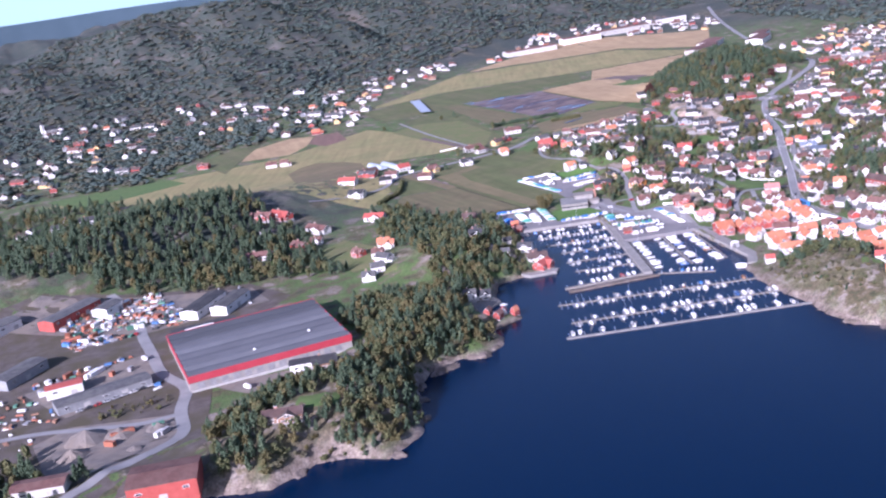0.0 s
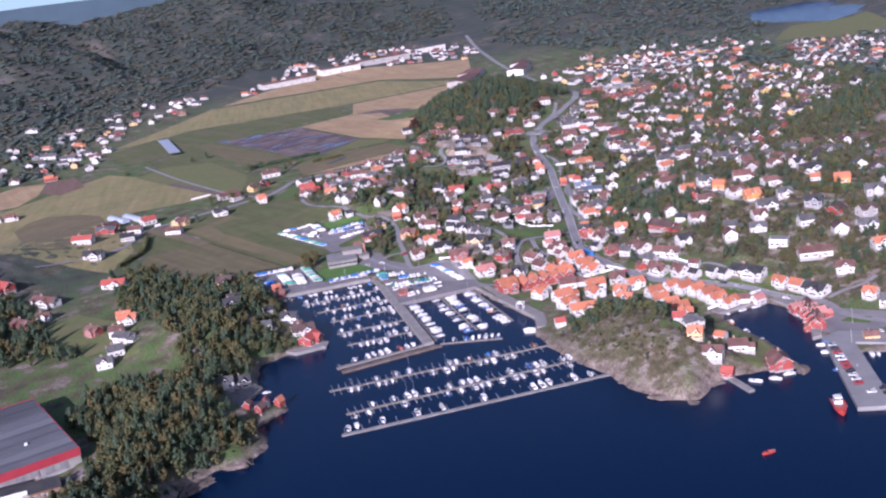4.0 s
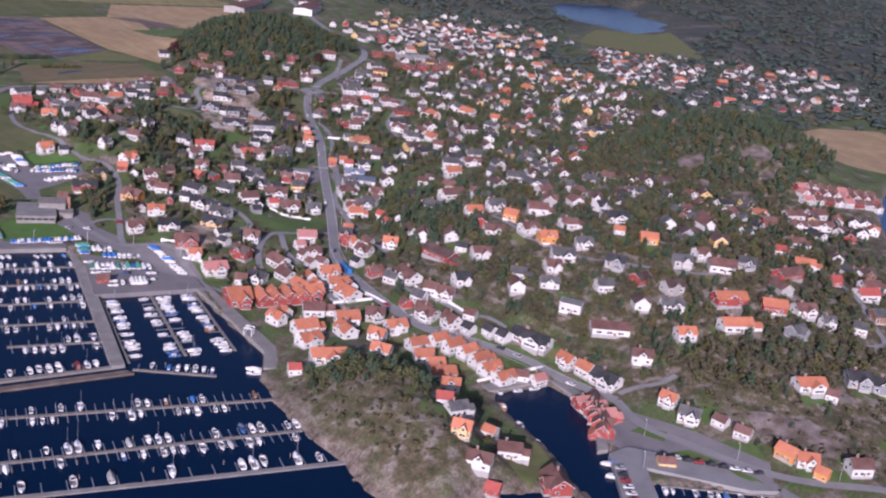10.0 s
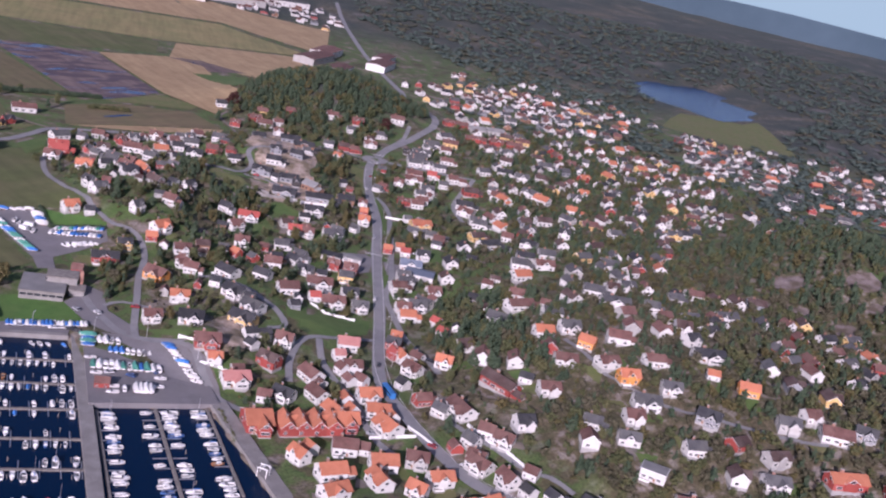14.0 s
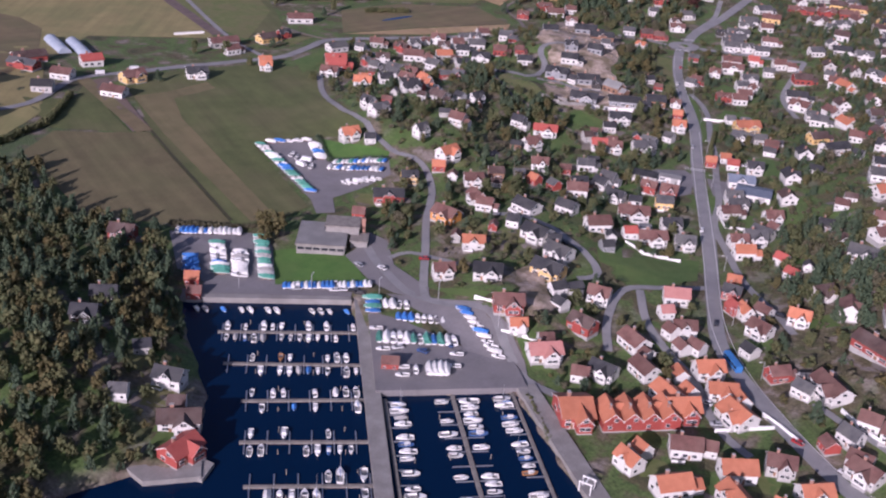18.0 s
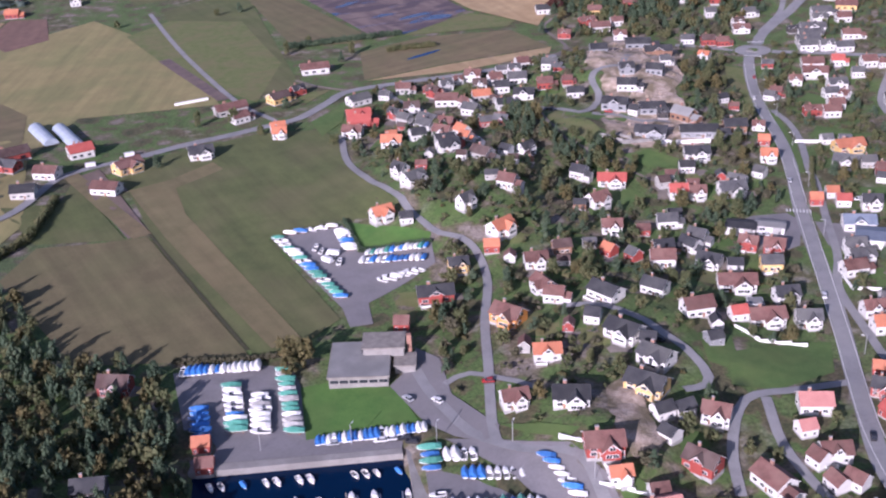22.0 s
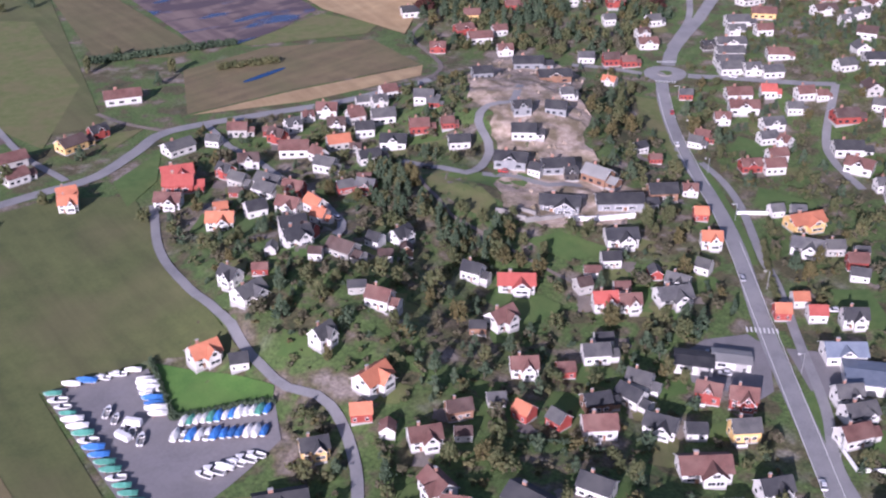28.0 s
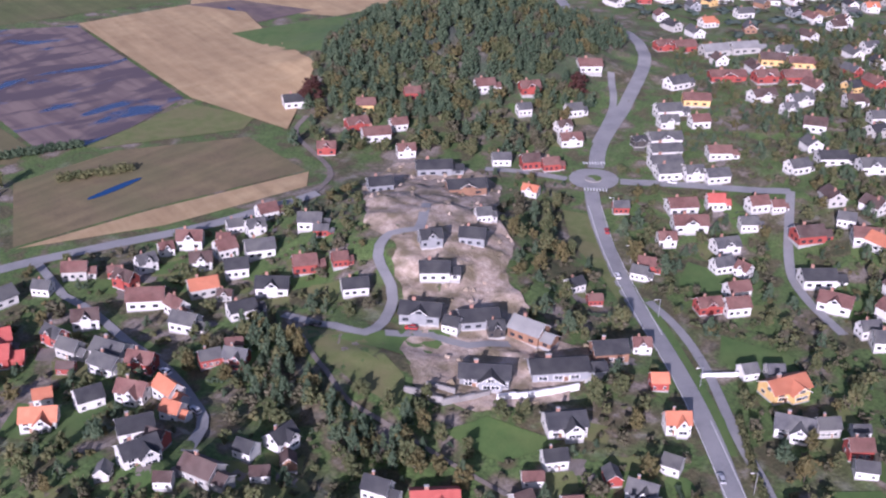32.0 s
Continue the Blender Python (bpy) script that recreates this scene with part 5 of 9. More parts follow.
house(882.2, 875.5, -39, 10.6, 7.6, "white", "brown")
house(910.3, 924.5, -32, 12.7, 8.4, "white", "grey")
house(898.2, 915.5, -30, 9.5, 6.8, "white", "grey")
house(933.8, 923.8, -46, 13.5, 8.4, "yellow", "brown")
house(908.2, 904.2, -30, 9.3, 6.7, "white", "brown")
house(947.9, 946.0, -13, 12.3, 8.4, "white", "red")
house(977.6, 934.2, -38, 19.2, 8.4, "red", "brown")
house(988.3, 917.3, -30, 12.6, 8.4, "red", "brown")
house(999.7, 905.3, -38, 14.7, 8.4, "red", "brown")
house(1012.1, 965.6, -23, 16.5, 8.4, "grey", "flat")
house(1029.0, 957.0, -27, 16.8, 8.4, "grey", "flat")
house(997.3, 991.0, -26, 10.4, 7.5, "red", "brown")
house(1005.2, 982.1, -28, 12.9, 8.4, "red", "brown")
house(1018.1, 931.2, -47, 13.3, 8.4, "yellow", "orange")
house(1025.8, 917.9, -47, 13.2, 8.4, "yellow", "orange")
house(961.7, 902.5, -21, 13.4, 8.4, "white", "red")
house(952.3, 881.3, -27, 7.5, 5.4, "white", "grey")
house(941.0, 860.6, -59, 10.5, 7.6, "white", "red")
house(911.6, 835.4, -39, 13, 8.4, "white", "black")
house(892.1, 841.1, -21, 9.8, 7, "white", "grey")
house(914.3, 817.6, -39, 11.6, 8.3, "white", "grey")
house(861.8, 800.7, -61, 7.1, 5.4, "white", "grey")
house(853.6, 787.5, -52, 11.1, 8, "white", "brown")
house(841.7, 806.2, -30, 11.6, 8.3, "red", "dark")
house(813.8, 825.8, -27, 10.2, 7.4, "white", "grey")
house(521.0, 941.9, -24, 7.4, 5.4, "white", "orange")
house(563.7, 932.0, -32, 11.9, 8.4, "red", "red")
house(553.7, 920.7, -41, 10.2, 7.4, "white", "brown")
house(536.3, 825.2, 12, 10.1, 7.3, "white", "grey", "ell")
house(537.5, 839.7, -72, 7.2, 5.4, "white", "black", "ell")
house(541.8, 789.7, 14, 7.4, 5.4, "white", "grey", "ell")
house(567.7, 795.8, -62, 8.3, 6, "white", "brown", "annex")
house(544.4, 766.9, 12, 10.4, 7.5, "white", "orange", "ell")
house(534.2, 758.4, -31, 6.2, 5.4, "red", "orange")
house(601.4, 774.3, 2, 9.5, 6.8, "white", "brown", "ell")
house(589.7, 750.2, -34, 8.4, 6, "white", "brown")
house(613.9, 742.9, -31, 8.5, 6.1, "white", "grey")
house(600.6, 742.8, -33, 5.5, 5.4, "red", "brown")
house(637.7, 762.2, -32, 8.3, 5.9, "white", "red")
house(643.9, 756.5, -33, 7.4, 5.4, "white", "brown")
house(658.8, 750.4, -25, 11.6, 8.4, "white", "grey", "ell")
house(606.8, 720.8, -83, 8.3, 6, "white", "black")
house(613.5, 723.7, -66, 7.7, 5.5, "white", "grey", "annex")
house(626.1, 707.2, -58, 7.6, 5.5, "red", "brown")
house(631.9, 698.8, -49, 8.2, 5.9, "red", "brown")
house(603.3, 705.7, -62, 9.4, 6.8, "white", "black", "ell")
house(609.8, 698.2, -40, 6, 5.4, "white", "black")
house(620.1, 689.1, -33, 8.2, 5.9, "yellow", "grey")
house(586.3, 714.4, -34, 9.6, 6.9, "white", "brown")
house(595.2, 724.2, -24, 8.2, 5.9, "timber", "black")
house(573.9, 732.5, -79, 5.5, 5.4, "red", "orange")
house(579.4, 723.8, -85, 5.5, 5.4, "red", "grey")
house(558.5, 743.9, -23, 7.4, 5.4, "timber", "dark")
house(512.2, 811.3, 0, 9.2, 6.6, "white", "orange", "ell")
house(518.1, 800.1, -23, 5.5, 5.4, "white", "black")
house(676.4, 694.4, -38, 12.7, 8.4, "white", "steel")
house(681.4, 721.7, -40, 5.5, 5.4, "red", "orange")
house(689.2, 713.4, -40, 6.2, 5.4, "white", "red")
house(694.7, 703.0, -40, 8.2, 5.9, "white", "black")
house(643.0, 668.3, -20, 9.3, 6.7, "white", "brown")
house(657.6, 680.3, -32, 8.2, 5.9, "white", "grey")
house(516.3, 755.4, -22, 7.9, 5.7, "yellow", "black")
house(498, 742.7, -24, 13.5, 8.4, "red", "black")
house(476.9, 731.3, -35, 5.5, 5.4, "red", "brown")
house(509, 709.3, -67, 11.2, 8.1, "ochre", "brown", "ell")
house(505.2, 680.6, -30, 9.3, 6.7, "white", "orange")
house(542.4, 739.2, -24, 9, 6.5, "white", "brown", "ell")
house(532.8, 721, -94, 9.2, 6.6, "white", "brown")
house(530.7, 711, -47, 7.5, 5.4, "white", "brown")
house(546.4, 700.3, -77, 11.6, 8.3, "white", "black")
house(531.2, 688.7, -50, 5.6, 5.4, "white", "black")
house(533.1, 673.7, -71, 11.8, 8.4, "white", "black")
house(536, 664.9, -44, 5.5, 5.4, "white", "black")
house(564.8, 694.2, -67, 9.2, 6.6, "white", "black")
house(566.7, 673.9, -19, 10.7, 7.7, "white", "brown")
house(598.0, 685.6, -35, 13.9, 8.4, "white", "brown")
house(579, 665.7, -21, 6, 5.4, "white", "red")
house(587.7, 660.6, -28, 12.6, 8.4, "white", "brown", "ell")
house(606.3, 668.3, -25, 8.9, 6.4, "white", "black")
house(599.7, 651.6, -35, 8.8, 6.4, "white", "grey", "ell")
house(590.9, 668.9, -35, 5.5, 5.4, "grey", "flat")
house(557.4, 655.5, -16, 5.5, 5.4, "slate", "black")
house(624.1, 643.1, -25, 8.5, 6.1, "white", "brown")
house(618.2, 633.3, -27, 9, 6.5, "white", "orange")
house(653.2, 673.5, -24, 9.8, 7, "white", "grey")
house(634.3, 642.4, -35, 9.9, 7.2, "white", "grey", "ell")
house(658.1, 654.7, -23, 8.6, 6.2, "white", "brown")
house(481.4, 665.4, -18, 8.5, 6.1, "white", "brown", "ell")
house(494.2, 652.7, -35, 11.3, 8.2, "white", "black")
house(531.7, 655.5, -73, 11, 7.9, "white", "grey")
house(519.1, 645.5, -65, 12.6, 8.4, "yellow", "black")
house(514, 632.3, -7, 6.4, 5.4, "white", "black")
house(521.3, 630.9, -8, 6.5, 5.4, "white", "black")
house(528.2, 623.4, -54, 8.6, 6.2, "white", "brown", "ell")
house(508.3, 622.5, -81, 5.6, 5.4, "white", "black")
house(486.7, 627.1, -28, 11.3, 8.1, "red", "brown", "ell")
house(484.0, 616.0, -24, 6.6, 5.4, "white", "orange", "ell")
house(490, 606.3, -22, 5.5, 5.4, "white", "brown")
house(509.1, 608.9, -73, 10, 7.2, "red", "dark")
house(559, 612.2, -35, 10.1, 7.3, "white", "pink")
house(547.6, 605.1, -18, 5.5, 5.4, "white", "pink")
house(539.6, 592.7, -92, 5.5, 5.4, "white", "brown")
house(545, 591.8, -29, 8.9, 6.4, "white", "brown")
house(522, 593.4, -93, 11, 7.9, "white", "brown")
house(536, 582.6, -99, 6.2, 5.4, "white", "brown")
house(540.6, 579.8, -81, 6.2, 5.4, "white", "brown")
house(584.5, 606.3, -58, 7.5, 5.4, "red", "black")
house(426.8, 978.4, -19, 7.1, 5.4, "white", "red")
house(439.6, 942.9, 17, 13.5, 8.4, "yellow", "brown")
house(476.7, 940.1, -11, 12, 8.4, "white", "black")
house(514.9, 996.7, 0, 17.7, 8.4, "grey", "brown")
house(513.4, 979.1, 8, 9.5, 6.8, "white", "orange")
house(523.7, 950.0, -12, 7.7, 5.5, "white", "orange")
house(544.7, 997.5, 12, 11.7, 8.4, "yellow", "dark")
house(559.7, 1003.4, 8, 8.1, 5.9, "red", "black")
house(586.5, 1037.0, -17, 16.8, 8.4, "white", "brown")
house(580.7, 966.6, 6, 12.6, 8.4, "white", "grey", "ell")
house(567.6, 941.0, -19, 12.6, 8.4, "red", "red")
house(593.5, 909.6, -67, 11.1, 8, "white", "grey")
house(596.4, 895.6, -56, 8.5, 6.1, "red", "brown")
house(592.0, 872.5, -86, 8.3, 6, "white", "orange")
house(573.0, 857.9, -20, 9.6, 6.9, "white", "black")
house(485.4, 600.8, -19, 11.9, 8.4, "white", "pink", "ell")
house(490, 584.9, -42, 6.2, 5.4, "white", "brown")
house(499.2, 583.2, -67, 9.5, 6.9, "white", "black", "ell")
house(513.3, 577.1, -95, 10.4, 7.5, "white", "brown")
house(522.7, 569, -111, 6.1, 5.4, "white", "orange")
house(532.8, 565.4, -22, 10.2, 7.4, "white", "orange")
house(517.4, 558.5, -99, 5.5, 5.4, "white", "orange")
house(527.8, 553.1, -33, 10.1, 7.3, "white", "orange")
house(528.9, 544.9, -110, 5.7, 5.4, "white", "orange")
house(520.4, 543.4, -103, 5.6, 5.4, "white", "orange")
house(522.2, 539.3, -96, 11.6, 8.4, "white", "orange")
house(510, 560.6, -92, 11.3, 8.1, "white", "orange")
house(493.7, 534.2, -36, 10.1, 7.3, "white", "brown")
house(500.6, 530.7, -43, 5.5, 5.4, "white", "brown")
house(472.3, 536.5, -87, 8.5, 6.1, "white", "orange")
house(480.1, 539.6, -90, 5.5, 5.4, "white", "orange")
house(499.8, 517.2, -29, 10.9, 7.9, "white", "orange")
house(514.4, 512.9, -43, 9, 6.5, "grey", "brown")
house(569.9, 576.7, -81, 9.1, 6.6, "white", "brown")
house(555.8, 567.9, -90, 5.8, 5.4, "white", "black")
house(551.9, 550.5, -16, 7.9, 5.7, "red", "brown")
house(556.7, 542.0, -28, 5.5, 5.4, "white", "grey")
house(551.4, 537.8, -79, 7.4, 5.4, "white", "grey")
house(558.9, 532.7, -104, 13.9, 8.4, "white", "brown")
house(589.5, 538.6, -91, 18.9, 8.4, "red", "dark")
house(552.4, 511.2, -64, 7.1, 5.4, "white", "brown")
house(542.3, 509.9, -89, 7.6, 5.5, "white", "grey")
house(535.4, 512.1, -110, 5.5, 5.4, "red", "brown")
house(551.8, 500.7, -67, 8.5, 6.1, "white", "brown")
house(536.0, 500.5, -69, 7.7, 5.5, "white", "brown")
house(601.8, 534, -60, 6.5, 5.4, "white", "black")
house(628.9, 621, -80, 5.7, 5.4, "white", "red")
house(620, 606.7, -80, 6.1, 5.4, "white", "red")
house(595.2, 615.8, -48, 5.8, 5.4, "red", "orange")
house(575.6, 596, -97, 6.3, 5.4, "red", "red")
house(576.6, 591.1, -108, 7.5, 5.4, "white", "orange")
house(583.3, 587.7, -83, 6.7, 5.4, "white", "brown")
house(588.5, 574.6, -54, 8.3, 5.9, "white", "orange")
house(649.9, 645.7, -89, 5.6, 5.4, "white", "brown")
house(686.2, 639.6, -51, 6.5, 5.4, "white", "brown")
house(648.5, 595.4, -61, 12.3, 8.4, "white", "grey")
house(679.4, 611.7, -43, 8.4, 6.1, "white", "brown")
house(678.4, 590, -52, 5.6, 5.4, "white", "brown")
house(666.9, 631.2, -48, 6.7, 5.4, "dark", "black")
house(640.9, 644.3, -74, 9.6, 6.9, "white", "grey")
house(755.9, 704.0, -8, 15.9, 8.4, "white", "black")
house(781.7, 710.9, -54, 7.9, 5.7, "white", "brown")
house(755.5, 687.9, -70, 5.5, 5.4, "white", "black")
house(776.0, 686.2, -69, 10.7, 7.7, "white", "black")
house(746.6, 664.4, -41, 11.2, 8.1, "white", "black")
house(725.8, 650.7, -41, 10.8, 7.8, "white", "grey")
house(822.3, 693.8, -54, 7.9, 5.7, "white", "black")
house(856.0, 718.9, -84, 10.7, 7.7, "white", "grey")
house(717.1, 682.6, -56, 6.5, 5.4, "white", "black")
house(793.8, 748.0, -49, 9.9, 7.1, "white", "grey")
house(852.1, 780.0, -97, 10.9, 7.9, "white", "orange")
house(884.0, 781.4, -82, 12.6, 8.4, "white", "orange")
house(878.1, 763.6, -82, 12.2, 8.4, "white", "orange")
house(355.2, 655.0, -13, 5.9, 5.4, "grey", "black")
house(358.5, 636.1, -44, 9.8, 7, "white", "black")
house(340.5, 632.0, -28, 5.9, 5.4, "white", "grey")
house(356.4, 622.7, -28, 5.5, 5.4, "white", "dark")
house(354.5, 614.9, -23, 12.8, 8.4, "white", "dark")
house(353.1, 692.4, -26, 9.3, 6.7, "dark", "black")
house(389.9, 703.5, -26, 5.5, 5.4, "red", "orange")
house(387.7, 695.1, -26, 5.5, 5.4, "red", "brown")
house(377.0, 751.3, -38, 10.3, 7.4, "red", "dark")
house(475.4, 520.3, -16, 11.1, 8, "white", "orange")
house(466.8, 507.8, -5, 10.7, 7.7, "white", "orange")
house(457.5, 485.7, -31, 15, 8.4, "white", "orange")
house(442.4, 489.8, -32, 5.5, 5.4, "white", "red")
house(488.5, 506.5, -103, 10.6, 7.6, "white", "orange")
house(498.7, 495.6, -70, 8, 6, "white", "orange")
house(479.9, 475.4, -66, 8.6, 6, "white", "orange")
house(518.1, 443, -8, 10.5, 6, "white", "orange")
house(513.4, 497.9, -21, 10.1, 7.3, "white", "orange")
house(507.9, 479, -14, 9.1, 6.6, "white", "orange")
house(501.5, 468.8, -31, 9, 6.5, "white", "orange")
house(500.8, 460.5, -31, 7.7, 5.6, "white", "orange")
house(496.9, 452.9, -32, 11, 7.9, "white", "orange")
house(490.6, 442.7, -48, 8.2, 5.9, "white", "orange")
house(460.9, 421.8, -50, 6.6, 5.4, "white", "red")
house(457.8, 412.9, -20, 8.5, 6.1, "white", "grey")
house(518.2, 475.1, -4, 8.6, 5.6, "white", "orange")
house(518.7, 466.2, -6, 9.4, 5.6, "white", "orange")
house(520.3, 458.5, -4, 9, 5.6, "white", "orange")
house(519.9, 450.6, -6, 10, 5.8, "white", "orange")
house(517, 433.8, -8, 10, 6.6, "white", "orange")
house(525.9, 430.6, -54, 6.3, 5.4, "white", "brown")
house(530.6, 424.7, -12, 6.9, 5.4, "white", "pink")
house(533.2, 495.6, -86, 10.4, 7.5, "white", "brown")
house(533.6, 480.7, -100, 8.9, 6.4, "white", "brown")
house(535, 470.7, -94, 6, 5.4, "white", "black")
house(540.6, 462.3, -95, 6, 5.4, "white", "black")
house(542, 455, -95, 5.8, 5.4, "white", "black")
house(551, 444.9, -84, 18.8, 8.4, "white", "black", "ell")
house(552, 424.7, -94, 8.2, 5.9, "white", "orange")
house(552.4, 414.3, -94, 8, 5.8, "white", "orange")
house(552.9, 402.9, -91, 12.8, 8.4, "white", "black")
house(544.4, 477.9, -71, 6, 5.4, "white", "brown")
house(447.1, 400.8, -62, 7.3, 5.4, "yellow", "orange")
house(468.8, 403.0, -79, 5.5, 5.4, "white", "orange")
house(441.9, 386.8, -65, 9.2, 6.6, "white", "brown")
house(464.5, 389.7, -51, 9.3, 6.7, "white", "brown")
house(464.8, 366.7, -123, 12.1, 8.4, "red", "brown")
house(442.0, 379.1, -66, 5.5, 5.4, "red", "red")
house(556.9, 373, -83, 7.4, 5.4, "white", "orange")
house(552.1, 359.7, -71, 9.1, 6.5, "white", "grey")
house(558.0, 348.0, -92, 6.2, 5.4, "white", "brown")
house(557.5, 337.0, -83, 6.9, 5.4, "white", "brown")
house(557.2, 317, -94, 8.5, 6.1, "ochre", "orange")
house(559.1, 309.2, -53, 8.7, 6.2, "white", "orange")
house(556.3, 301, -86, 5.5, 5.4, "ochre", "orange")
house(571.7, 292.4, -38, 9.6, 6.9, "white", "brown")
house(594.6, 280.5, -37, 8.6, 6.2, "white", "black")
house(609.8, 333.2, -35, 13.6, 8.4, "white", "orange", "ell")
house(613.4, 322.8, -76, 5.5, 5.4, "white", "brown")
house(638.6, 321.6, -47, 11.5, 8.3, "slate", "black", "ell")
house(646.5, 311.6, -64, 10.1, 7.2, "slate", "black")
house(677.4, 304.1, -35, 7.3, 5.4, "white", "brown")
house(588.8, 426.4, -44, 18.6, 8.4, "white", "brown")
house(579.1, 401.3, -53, 9.7, 7, "white", "brown")
house(587.6, 449.2, -66, 10.7, 7.7, "white", "flat")
house(614.4, 448.6, -32, 8.9, 6.4, "white", "grey")
house(595.2, 469.2, -46, 9.6, 6.9, "white", "grey")
house(590.8, 486.1, -55, 8.2, 5.9, "white", "grey")
house(624.4, 482.7, -39, 12.2, 8.4, "white", "grey")
house(644.6, 483.5, -42, 9.2, 6.6, "white", "grey")
house(635.1, 501.6, -30, 9.8, 7, "ochre", "orange")
house(639.2, 517.3, -18, 10.9, 7.9, "white", "brown")
house(661.3, 505.8, -29, 10.3, 7.4, "white", "brown")
house(675.9, 481.1, -49, 6.1, 5.4, "white", "orange")
house(676.3, 461.8, -49, 9.5, 6.8, "ochre", "orange")
house(694.2, 496.2, -36, 15.9, 8.4, "white", "black")
house(638.1, 457.9, -68, 10.4, 7.5, "slate", "black")
house(625.7, 415, -40, 11, 7.9, "white", "grey")
house(678.4, 417, -50, 14, 8.4, "white", "brown")
house(695.7, 410.8, -63, 9.3, 6.7, "slate", "grey")
house(652.8, 397.7, -32, 16.9, 8.4, "red", "orange")
house(665.1, 378.8, -51, 12.2, 8.4, "red", "orange")
house(630.6, 382, -33, 15.9, 8.4, "white", "orange")
house(607.2, 395.8, -34, 9.6, 6.9, "white", "orange")
house(676.4, 367.5, -33, 11.2, 8, "white", "brown")
house(677.1, 354.4, -33, 7.6, 5.4, "white", "grey")
house(706.2, 391.4, -15, 16.6, 8.4, "red", "brown")
house(752, 419, -49, 10.1, 7.3, "white", "red")
house(746.7, 398.8, -57, 11.2, 8.1, "white", "orange")
house(738.6, 377, -32, 7.1, 5.4, "red", "red")
house(745.2, 360.3, -32, 12.9, 8.4, "white", "red")
house(750.7, 339, -19, 18.1, 8.4, "white", "red")
house(667.6, 599, -14, 15.8, 8.4, "white", "brown")
house(644.9, 562.4, -28, 9.9, 7.2, "white", "orange")
house(657.3, 556.3, -28, 10.3, 7.4, "white", "grey")
house(713.7, 569.4, -40, 15.8, 8.4, "white", "grey")
house(649, 537.7, -70, 8, 5.8, "ochre", "orange")
house(691.7, 320.7, -52, 11.4, 8.2, "grey", "dark")
house(691.3, 342.5, -66, 7.1, 5.4, "white", "grey")
house(921.7, 463.6, -28, 14.7, 8.4, "white", "brown")
house(896.3, 470.2, -29, 14.3, 8.4, "white", "brown")
house(863.0, 452.4, -47, 11.5, 8.3, "white", "brown")
house(888.9, 446.6, -37, 17, 8.4, "white", "brown")
house(239.6, 842.3, -1, 8.9, 6.4, "white", "black")
house(279.3, 830.0, -71, 22, 8.4, "white", "brown")
house(265.7, 797.8, -36, 8.6, 6.2, "white", "brown")
house(250.6, 795.1, -76, 14.7, 8.4, "red", "brown")
house(216.7, 793.0, -24, 18.1, 8.4, "white", "brown")
house(264.4, 874.2, -74, 22, 8.4, "red", "red")
house(297.6, 734.2, -34, 11.2, 8.1, "white", "orange")
house(278.3, 695.4, -66, 11.1, 8, "white", "grey")
house(265.7, 678.7, -15, 9.2, 6.6, "white", "grey")
house(255.2, 670.3, -31, 9, 6.5, "white", "grey")
house(275.2, 736.5, -69, 9.6, 6.9, "red", "brown")
house(248.2, 876.0, -47, 17.5, 8.4, "red", "brown")
house(328.0, 826.0, -46, 16.6, 8.4, "white", "red")
house(138.1, 1082.8, -20, 15, 8.4, "white", "black")
house(170.3, 1074.2, -22, 12.6, 8.4, "white", "grey")
house(185.9, 1054.6, -34, 9, 6.5, "white", "black")
house(357.2, 952.3, -47, 16.4, 8.4, "white", "red")
house(386.7, 974.4, -48, 16.8, 8.4, "red", "red")
house(346.0, 904.6, -45, 14.4, 8.4, "white", "black")
house(403.5, 955.2, -41, 11.6, 8.4, "white", "brown")
house(423.0, 921.8, -44, 13, 8.4, "white", "brown")
house(222.6, 1333.4, -46, 18.7, 8.4, "white", "red")
house(236.3, 1323.6, -52, 14.4, 8.4, "red", "red")
house(497.0, 1647.2, -62, 22, 8.4, "white", "grey")
house(483.0, 1696.0, -53, 22, 8.4, "white", "grey")
house(580.8, 1696.6, -48, 19.1, 8.4, "white", "grey")
house(518.2, 1465.1, -51, 21.5, 8.4, "white", "grey")
house(525.4, 1418.4, -51, 20.7, 8.4, "white", "grey")
house(552.9, 1429.0, -44, 15.8, 8.4, "white", "grey")
house(575.5, 1416.7, -55, 13, 8.4, "white", "grey")
house(232.5, 1077.7, -44, 14.8, 8.4, "white", "dark")
house(349.9, 1158.4, -25, 11.6, 8.4, "white", "brown")
house(361.7, 1149.6, -30, 8.8, 6.3, "white", "brown")
house(297.0, 1245.3, -41, 13.3, 8.4, "red", "brown")
house(217.4, 1786.7, -45, 9.8, 7.1, "white", "grey")
house(112.2, 1411.8, -46, 19.7, 8.4, "red", "brown")
house(129.6, 1392.6, -31, 9.9, 7.1, "white", "grey")
house(203.8, 1572.7, -43, 16.9, 8.4, "white", "brown")
house(219.0, 1618.1, -25, 14.9, 8.4, "red", "brown")
house(314.0, 1689.1, -25, 15.9, 8.4, "white", "grey")
house(332.4, 1676.2, -45, 18.4, 8.4, "white", "grey")
house(357.9, 1683.8, -32, 12.5, 8.4, "yellow", "dark")
house(316.1, 1800.4, 23, 19.8, 8.4, "white", "grey")


